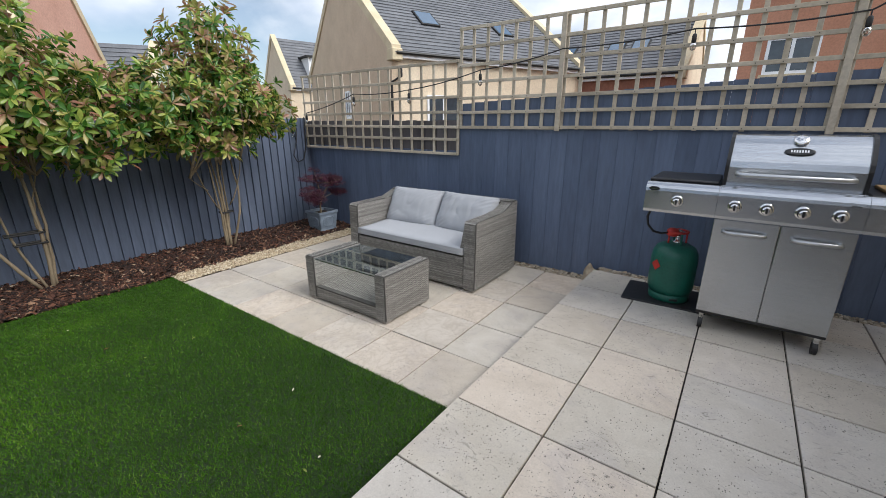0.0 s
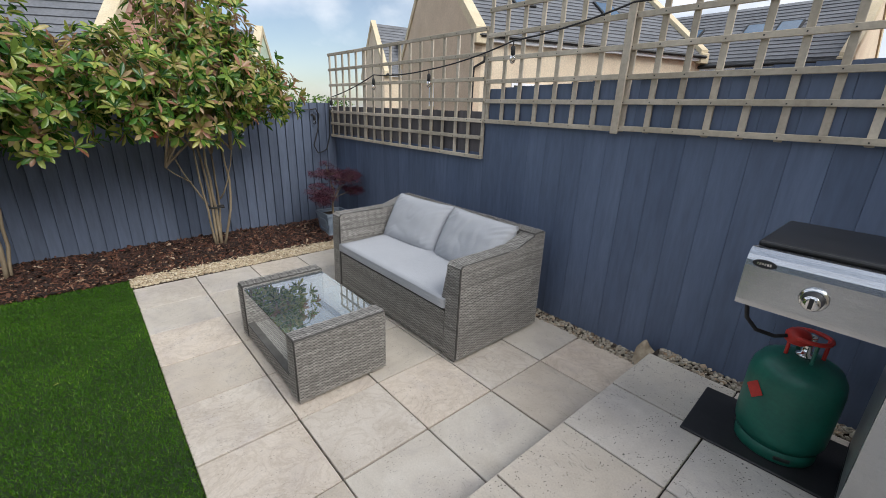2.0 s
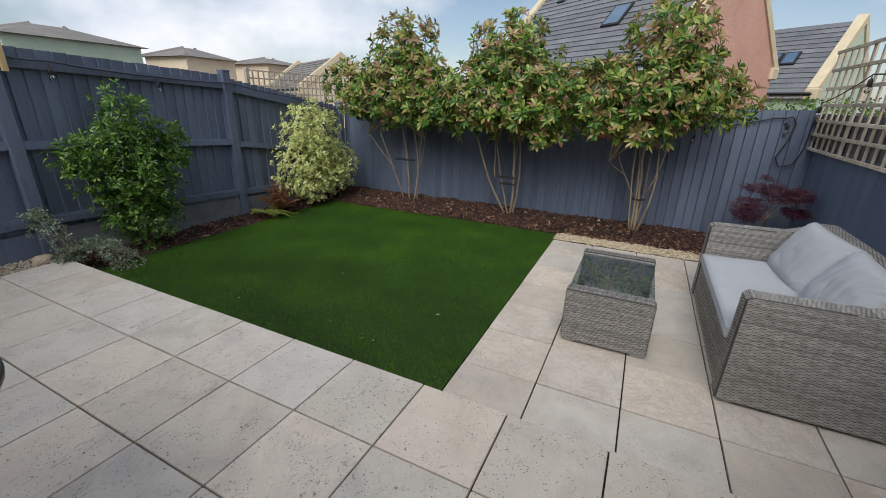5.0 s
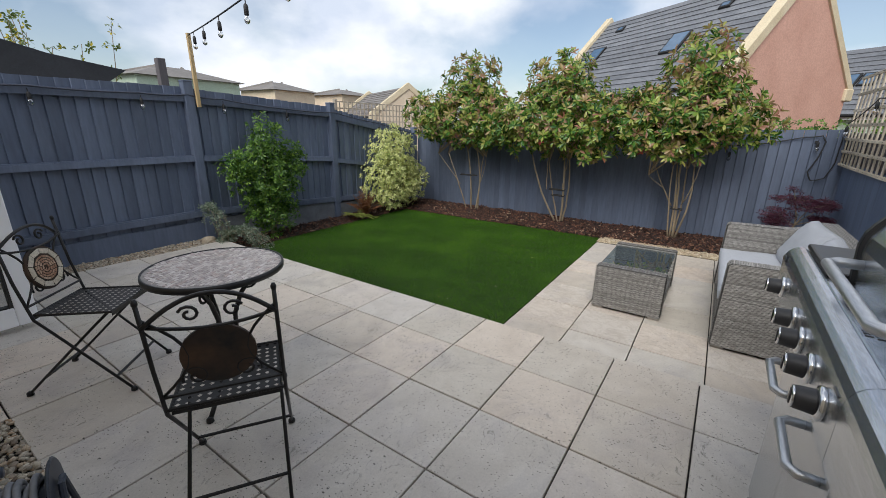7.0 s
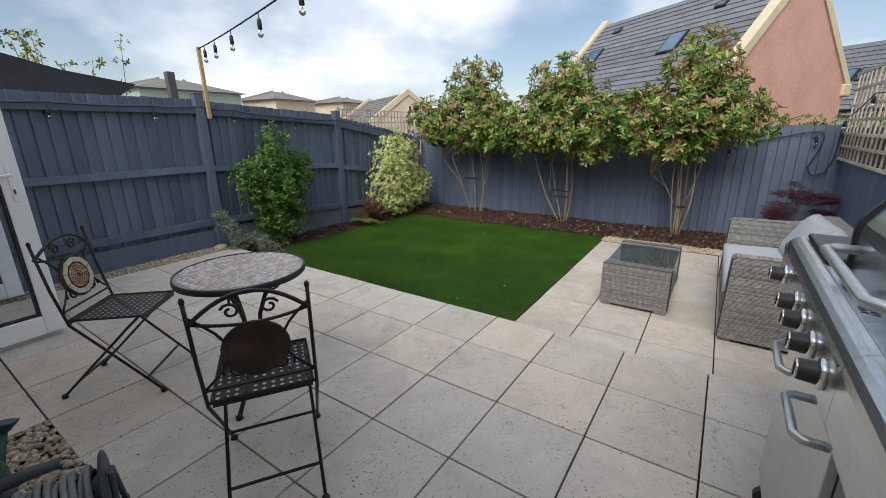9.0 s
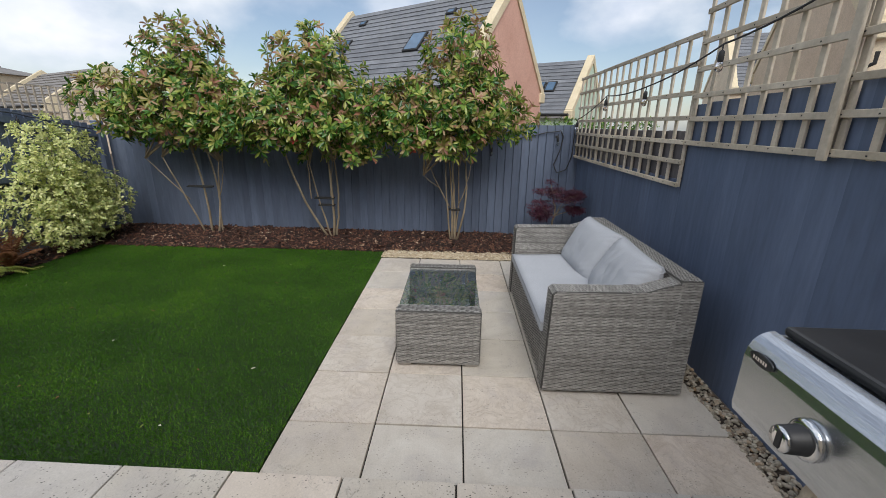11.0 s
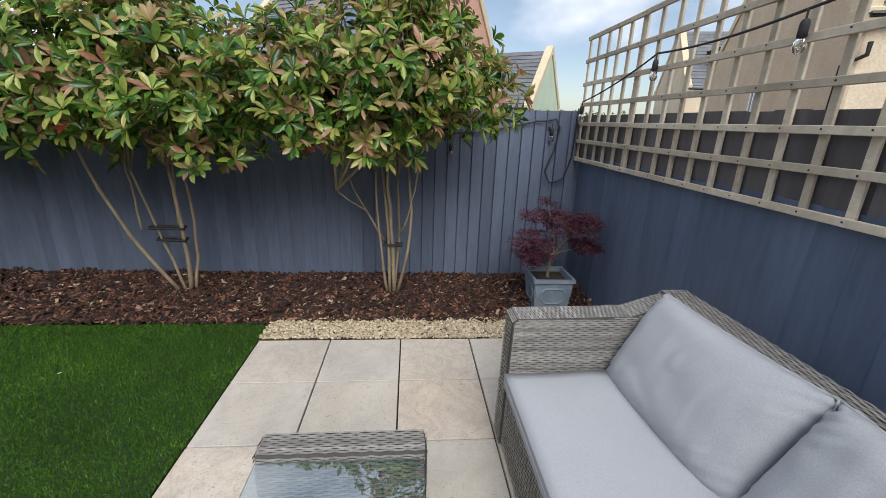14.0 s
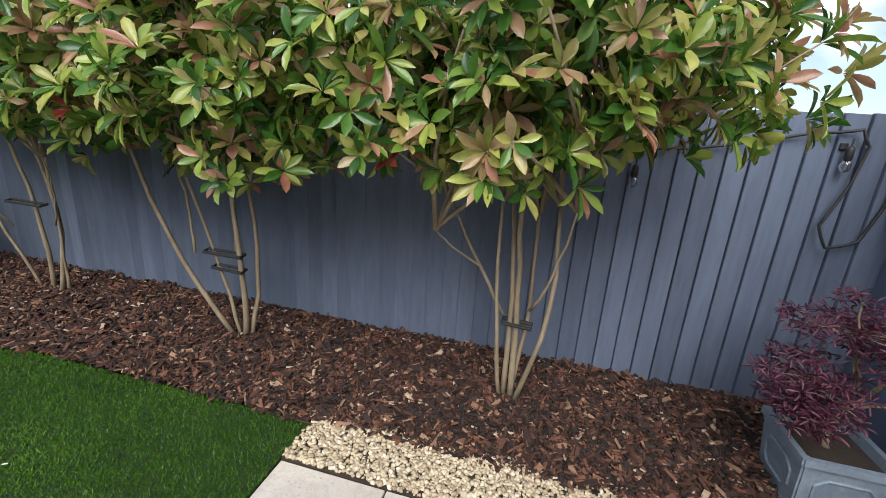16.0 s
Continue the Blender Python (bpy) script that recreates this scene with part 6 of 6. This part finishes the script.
def wall_window(h, x, y, z, ww, hh, axis, label="white casement window"):
    """A framed window set on a house wall; axis: the wall's outward direction, +y or +x."""
    w_ = part("window", bmesh.new(), WHITE_PVC, h, label)
    bm = bmesh.new()
    for a in ((-ww / 2, ww / 2, -0.03, 0.05, -hh / 2, -hh / 2 + 0.08), (-ww / 2, ww / 2, -0.03, 0.05, hh / 2 - 0.08, hh / 2), (-ww / 2, -ww / 2 + 0.08, -0.03, 0.05, -hh / 2 + 0.08, hh / 2 - 0.08), (ww / 2 - 0.08, ww / 2, -0.03, 0.05, -hh / 2 + 0.08, hh / 2 - 0.08), (-0.04, 0.04, -0.03, 0.045, -hh / 2 + 0.08, hh / 2 - 0.08)):
        box(bm, *a)
    bm.to_mesh(w_.data)
    bm.free()
    w_.matrix_basis = pose(x, y, z, 0, 0, {"y": 0, "-y": 180, "x": -90}[axis])
    for s in (-1, 1):
        part("pane", boxed(min(s * 0.04, s * (ww / 2 - 0.08)), max(s * 0.04, s * (ww / 2 - 0.08)), -0.02, 0.01, -hh / 2 + 0.08, hh / 2 - 0.08), WINDOW_GLASS, w_)
    part("sill", boxed(-ww / 2 - 0.06, ww / 2 + 0.06, 0.0, 0.10, -hh / 2 - 0.08, -hh / 2), COPING, w_)


pink = gable_house("pink_house", -15.28, 2.60, 57.0, 3.15, 2.66, 6.01, 8.56, RENDER_PINK, RENDER_PINK, TILE_GREY, "house with pink rendered gable, grey tiled roof and cream verge", [(-1, -3.1, 0.55, 0.75, 1.0), (-1, -7.3, 0.52, 0.75, 1.0), (-1, -2.2, 0.22, 0.4, 0.3), (-1, -7.0, 0.18, 0.4, 0.3)])
mint = gable_house("mint_house", -21.75, 7.50, 57.6, 2.46, 2.04, 4.57, 7.0, RENDER_MINT, RENDER_MINT, TILE_GREY, "house with pale mint gable and grey tiled roof", [(-1, -1.6, 0.55, 0.55, 0.7), (-1, -2.2, 0.55, 0.55, 0.7)])
cream = gable_house("cream_house", -14.85, 12.37, -112.0, 5.33, 3.76, 7.75, 9.96, RENDER_BEIGE, RENDER_CREAM, TILE_GREY, "large house with beige rendered gable, cream front and grey tiled roof", [(1, -2.6, 0.62, 0.9, 1.1), (1, -6.6, 0.62, 0.9, 1.1)])
pts_ = tubed([(-0.3, 5.33 + 0.16, 3.4), (-0.3, 5.5, 3.15), (0.02, 5.34, 2.95), (0.05, 5.36, 0.2)], 0.05, 8)
part("downpipe", pts_, GUTTER, cream, "black downpipe")
wall_window(cream, -2.2, 5.34, 1.9, 1.5, 1.3, "y")
wall_window(cream, 0.01, 0.6, 2.3, 0.6, 1.2, "x")
small = gable_house("cream_house", -28.41, 17.72, -103.4, 2.61, 3.78, 7.11, 9.0, RENDER_CREAM, RENDER_CREAM, TILE_GREY, "smaller cream gabled house further off", [])
dm = part("dormer", boxed(-3.6, -1.6, 1.0, 2.45, 4.6, 6.0), WHITE_PVC, small, "white dormer window")
part("dormer_roof", boxed(-3.8, -1.4, 0.8, 2.65, 6.0, 6.12), GUTTER, dm)
part("pane", boxed(-3.2, -2.0, 2.45, 2.46, 4.85, 5.85), WINDOW_GLASS, dm)
terr = gable_house("row_house", -1.7, 23.3, 0.0, 3.5, 3.4, 5.9, 11.0, RENDER_CREAM, BRICK_RED, TILE_GREY, "row house with grey tiled roof and brick wall", [(-1, -3.4, 0.5, 0.8, 1.0), (-1, -2.3, 0.5, 0.8, 1.0), (-1, -5.8, 0.5, 0.8, 1.0)])
orange = tagged(thing("orange_building", (0.35, 14.0, LOW - 0.12)), "tall building rendered in warm orange", "building", "houses beyond the fences")
part("wall", boxed(0, 9, 0, 7, 0, 7.5), RENDER_ORANGE, orange)
part("roof", boxed(-0.2, 9.2, -0.2, 7.2, 7.5, 7.9), TILE_GREY, orange)
for x in (1.15, 4.6, 7.2):
    for z in (3.28, 5.4):
        wall_window(orange, x, 0.0, z, 1.15, 0.95, "-y")


def hip_roof(name, cx, cy, rz, a, b, e, r, wall, label):
    h = tagged(thing(name, (cx, cy, LOW - 0.12), rz), label, "house", "houses beyond the fences")
    part("wall", boxed(-a, a, -b, b, 0, e), wall, h)
    bm = bmesh.new()
    o, k = 0.3, max(0.4, a - b)
    lo = [bm.verts.new(q) for q in ((-a - o, -b - o, e), (a + o, -b - o, e), (a + o, b + o, e), (-a - o, b + o, e))]
    t0, t1 = bm.verts.new((-k, 0, r)), bm.verts.new((k, 0, r))
    for f in ((lo[0], lo[1], t1, t0), (lo[2], lo[3], t0, t1), (lo[1], lo[2], t1), (lo[3], lo[0], t0), tuple(lo[::-1])):
        bm.faces.new(f)
    part("roof", bm, TILE_BROWN, h, "brown-grey tiled hipped roof")
    for s in (-1, 1):
        part("ridge_tiles", tubed([(s * k, 0, r), (s * (a + o), -(b + o), e)], 0.1, 6), TILE_BROWN, h)
    return h


hip_roof("far_house", -10.0, -27.0, 4, 2.9, 2.2, 4.0, 4.75, RENDER_MINT, "distant pale green house with a hipped roof")
hip_roof("far_house", -17.2, -27.0, 5, 1.8, 1.8, 3.85, 4.5, RENDER_CREAM, "distant house with a hipped brown roof")
hip_roof("far_house", -23.6, -27.0, 0, 2.0, 2.0, 3.9, 4.45, RENDER_CREAM, "distant house with a hipped brown roof")
back_house = gable_house("far_house", -18.4, -15.6, 62.0, 2.3, 1.9, 3.55, 8.0, RENDER_CREAM, RENDER_CREAM, TILE_BROWN, "brown-roofed house with a cream verge beyond the corner", [])
far_tr = tagged(thing("far_trellis", (-7.4, -7.6, 0), 0), "pale lattice on a neighbour's fence", "trellis")
ft = bmesh.new()
for k in range(26):
    box(ft, -1.9 + k * 0.155, -1.868 + k * 0.155, -0.01, 0.01, 1.25, 1.95)
for k in range(5):
    box(ft, -1.9, 2.0, -0.025, -0.01, 1.27 + k * 0.165, 1.30 + k * 0.165)
part("lattice", ft, TIMBER, far_tr)
for x in (-1.9, 2.0):
    part("post", boxed(x - 0.04, x + 0.04, -0.03, 0.05, LOW - 0.12, 2.0), TIMBER, far_tr)
npost = tagged(thing("neighbour_post", (-0.33, -5.25, LOW - 0.12)), "weathered grey timber post in the next garden", "post")
part("post", boxed(-0.05, 0.05, -0.05, 0.05, 0, 2.43, bevel=0.006), FENCE_RAW, npost)
sail = tagged(thing("shade_canopy", (0.6, -5.9, 0)), "dark grey canvas canopy in the next garden", "canopy")
bm = bmesh.new()
prism(bm, [(-0.75, 2.05), (0.05, 2.165), (0.57, 2.30), (2.2, 2.72), (4.6, 3.25), (4.6, 1.80), (-0.5, 1.86)], "y", -0.02, 0.0)
part("canvas", bm, CANVAS, sail)
for x in (-0.45, 2.6):
    part("pole", tubed([(x, -0.05, LOW - 0.12), (x, -0.05, 2.0)], 0.025, 8), GUTTER, sail)
random.seed(41)
rose = tagged(thing("neighbour_shrub", (0.35, -6.6, LOW - 0.12)), "airy neighbouring shrub with a few yellow flowers", "shrub")
rl, rst = Leaves(), bmesh.new()
for k in range(15):
    tgt = Vector((random.uniform(-0.9, 1.4), random.uniform(-0.3, 0.3), random.uniform(2.3, 3.0)))
    ps = limb(rst, (random.uniform(-0.1, 0.1), 0, 0), tgt, 0.012, 0.004, 0.15, 9)
    for q in ps[5:]:
        for _ in range(5):
            rosette(rl, q + unit() * 0.10, unit() + Vector((0, 0, 0.5)), 4, 0.06, 0.03)
part("stem_tangle", rst, BARK, rose)["kind"] = "stuff"
rl.build("leaves", FAR_LEAF, rose)
random.seed(42)
hedge = tagged(thing("far_hedge", (-12, 3.6, LOW - 0.12)), "clipped green hedge behind the corner", "hedge")
hl = Leaves()
for _ in range(900):
    rosette(hl, Vector((random.uniform(-0.5, 0.5), random.uniform(-1.6, 3.2), random.uniform(0.8, 1.85))), unit() + Vector((0.5, 0, 0.5)), 4, 0.09, 0.05)
hl.build("leaves", SHRUB_GREEN, hedge)
part("stems", boxed(-0.3, 0.3, -1.5, 3.1, 0, 1.4), SOIL, hedge)

# ---- loose gravel, bark, turf ----
rng = np.random.default_rng(5)
ICO_V, ICO_F = None, None
tmp = bmesh.new()
bmesh.ops.create_icosphere(tmp, subdivisions=1, radius=1)
ICO_V = np.array([v.co[:] for v in tmp.verts])
ICO_F = np.array([[v.index for v in f.verts] for f in tmp.faces])
tmp.free()


def scatter_stones(name, areas, density, size, material, label, parent_cat="gravel", z0=0.0):
    vs, fs, k = [], [], 0
    for x0, x1, y0, y1, z in areas:
        for _ in range(int((x1 - x0) * (y1 - y0) * density)):
            s = size * rng.uniform(0.55, 1.25)
            sc = np.array([s * rng.uniform(0.8, 1.3), s * rng.uniform(0.6, 1.0), s * rng.uniform(0.4, 0.75)])
            a, b = rng.uniform(0, 6.28), rng.uniform(-0.5, 0.5)
            v = ICO_V * (1 + rng.uniform(-0.18, 0.18, (len(ICO_V), 1))) * sc
            v = v @ np.array([[math.cos(a), math.sin(a), 0], [-math.sin(a), math.cos(a), 0], [0, 0, 1]]) @ np.array([[1, 0, 0], [0, math.cos(b), math.sin(b)], [0, -math.sin(b), math.cos(b)]])
            vs.append(v + np.array([rng.uniform(x0, x1), rng.uniform(y0, y1), z + sc[2] * 0.5 + rng.uniform(0, 0.010)]))
            fs.append(ICO_F + k)
            k += len(ICO_V)
    ob = cast(name, np.concatenate(vs).tolist(), np.concatenate(fs).tolist(), material, None, True)
    return tagged(ob, label, parent_cat, kind="stuff")


scatter_stones("golden_gravel", [(-3.365, -3.13, 0.0, 2.38, LOW), (-3.41, -3.33, 0.02, 2.3, LOW + 0.008)], 10500, 0.0112, PEBBLE_GOLD, "pale golden angular gravel between patio and bark bed")
scatter_stones("grey_gravel", [(-3.15, -0.01, 2.268, 2.395, LOW - 0.012), (0.02, XH, 2.287, 2.395, -0.03), (0.0, XH, YL + 0.02, YL + 0.352, -0.03), (0.01, 0.2, YL + 0.25, YL + 0.352, -0.02)], 5200, 0.0135, PEBBLE_GREY, "mixed buff and brown gravel along the fences")
scatter_stones("drain_gravel", [(2.25, XH, -1.35, -0.0, -0.018)], 4200, 0.0155, PEBBLE_GREY, "mixed buff and brown pebbles in a bed by the house")


def scatter_chips(name, areas, density, material, label):
    vs, fs, k = [], [], 0
    cube = np.array([(-1, -1, -1), (1, -1, -1), (1, 1, -1), (-1, 1, -1), (-0.8, -0.7, 1), (0.9, -0.8, 1), (0.7, 0.8, 1), (-0.9, 0.9, 1)]) * 0.5
    cf = np.array([(4, 5, 6, 7), (0, 1, 5, 4), (1, 2, 6, 5), (2, 3, 7, 6), (3, 0, 4, 7)])
    for x0, x1, y0, y1, z in areas:
        for _ in range(int((x1 - x0) * (y1 - y0) * density)):
            ln = rng.uniform(0.018, 0.055) if rng.random() < 0.84 else rng.uniform(0.055, 0.095)
            v = cube * np.array([ln, ln * rng.uniform(0.10, 0.38), rng.uniform(0.003, 0.009)])
            a, b, c = rng.uniform(0, 6.28), rng.normal(0, 0.5), rng.normal(0, 0.42)
            rx = np.array([[1, 0, 0], [0, math.cos(b), math.sin(b)], [0, -math.sin(b), math.cos(b)]])
            ry = np.array([[math.cos(c), 0, -math.sin(c)], [0, 1, 0], [math.sin(c), 0, math.cos(c)]])
            rz = np.array([[math.cos(a), math.sin(a), 0], [-math.sin(a), math.cos(a), 0], [0, 0, 1]])
            x, y = rng.uniform(x0, x1), rng.uniform(y0, y1)
            h = 0.012 + 0.03 * math.sin(max(0, min(1, (x - XB) / 0.91)) * math.pi) if z == "bed" else z
            h = h + 0.02 * noise.noise((x * 3, y * 3, 0)) + LOW if z == "bed" else h
            vs.append(v @ rx @ ry @ rz + np.array([x, y, h + rng.uniform(0.002, 0.016)]))
            fs.append(cf + k)
            k += 8
    return tagged(cast(name, np.concatenate(vs).tolist(), np.concatenate(fs).tolist(), material), label, "mulch", kind="stuff")


scatter_chips("bark_mulch", [(XB + 0.02, -3.37, YL + 0.05, YR - 0.02, "bed"), (-3.37, -3.32, YL + 0.4, -0.01, "bed"), (-3.32, -3.27, YL + 0.4, -1.7, "bed"), (-3.40, -3.34, -0.02, 2.3, "bed")], 5600, CHIP, "dark red-brown bark chip mulch under the trees")
scatter_chips("side_mulch", [(-3.30, -0.02, YL + 0.02, -3.45, LOW + 0.012)], 1500, CHIP, "thin bark mulch along the side bed")

lx0, lx1, ly0, nb = -3.325, -0.006, -3.46, 420000
px = rng.uniform(lx0, lx1, nb)
py = ly0 + rng.uniform(0, 1, nb) * (0.036 + 0.0102 * px - ly0)
px = np.maximum(px, -3.325 - 0.0188 * (py + 0.004) + 0.0)
ang, lean = rng.uniform(0, 6.28, nb), rng.normal(0, 0.008, (nb, 2))
hh, ww = rng.uniform(0.009, 0.017, nb), rng.uniform(0.0013, 0.0022, nb)
bl_v = np.empty((nb, 3, 3))
bl_v[:, 0] = np.stack([px - np.cos(ang) * ww, py - np.sin(ang) * ww, np.full(nb, LOW + 0.003)], 1)
bl_v[:, 1] = np.stack([px + np.cos(ang) * ww, py + np.sin(ang) * ww, np.full(nb, LOW + 0.003)], 1)
bl_v[:, 2] = np.stack([np.clip(px + lean[:, 0], lx0 - 0.01, lx1 - 0.001), py + lean[:, 1], LOW + 0.003 + hh], 1)
gm = bpy.data.meshes.new("turf_blades")
gm.vertices.add(nb * 3)
gm.vertices.foreach_set("co", bl_v.reshape(-1))
gm.loops.add(nb * 3)
gm.loops.foreach_set("vertex_index", np.arange(nb * 3, dtype=np.int32))
gm.polygons.add(nb)
gm.polygons.foreach_set("loop_start", np.arange(0, nb * 3, 3, dtype=np.int32))
gm.update(calc_edges=True)
gm.validate()
gm.materials.append(GRASS)
tagged(new("turf_blades", gm), "short dense green artificial grass blades", "grass", kind="stuff")

# fallen leaves on lawn and bed
random.seed(51)
for k in range(34):
    x, y = (random.uniform(-3.35, -0.3), random.uniform(-3.4, -0.1)) if k < 22 else (random.uniform(-4.1, -3.5), random.uniform(-3.4, 1.8))
    lf = Leaves()
    lf.add((0, 0, 0), (1, 0, 0.1), (0, 0, 1), random.uniform(0.016, 0.032) if k < 22 else random.uniform(0.03, 0.06), 0.011 if k < 22 else 0.02)
    t = tagged(thing("fallen_leaf", (x, y, LOW + (0.016 if k < 22 else 0.05)), random.uniform(0, 360)), "dry fallen leaf lying on the lawn" if k < 22 else "fallen reddish leaf on the bark", "leaf", "fallen leaves")
    lf.build("blade", (FERN_BROWN, CREAM_STONE, FERN_GREEN)[k % 3] if k < 22 else (PHOTINIA_RED, FERN_BROWN, CREAM_STONE)[k % 3], t)

# ---- slabs ----
G = 0.45


def slab_mesh(wx, wy, material):
    bm = boxed(0.0038, wx - 0.0038, 0.0038, wy - 0.0038, -0.035, 0.0, bevel=0.0025)
    return mesh_of("slab", bm, material)


up_me = slab_mesh(G, G, SLAB_UP)
random.seed(61)
for i in range(6):
    for j in range(-8, 5):
        x0, y0 = i * G, j * G
        if i == 5 and -1.4 < y0 + 0.2 < 0:
            continue
        piece("slab", up_me, terrace, pose(x0, y0, random.uniform(-0.0015, 0.0015), random.uniform(-0.1, 0.1), random.uniform(-0.1, 0.1), 0))
GX = 0.4455
low_me = slab_mesh(GX, G, SLAB_LOW)
for i in range(7):
    for j in range(5):
        piece("slab", low_me, patio, pose(-GX * (i + 1), j * G, random.uniform(-0.0015, 0.0015), random.uniform(-0.1, 0.1), random.uniform(-0.1, 0.1), 0))
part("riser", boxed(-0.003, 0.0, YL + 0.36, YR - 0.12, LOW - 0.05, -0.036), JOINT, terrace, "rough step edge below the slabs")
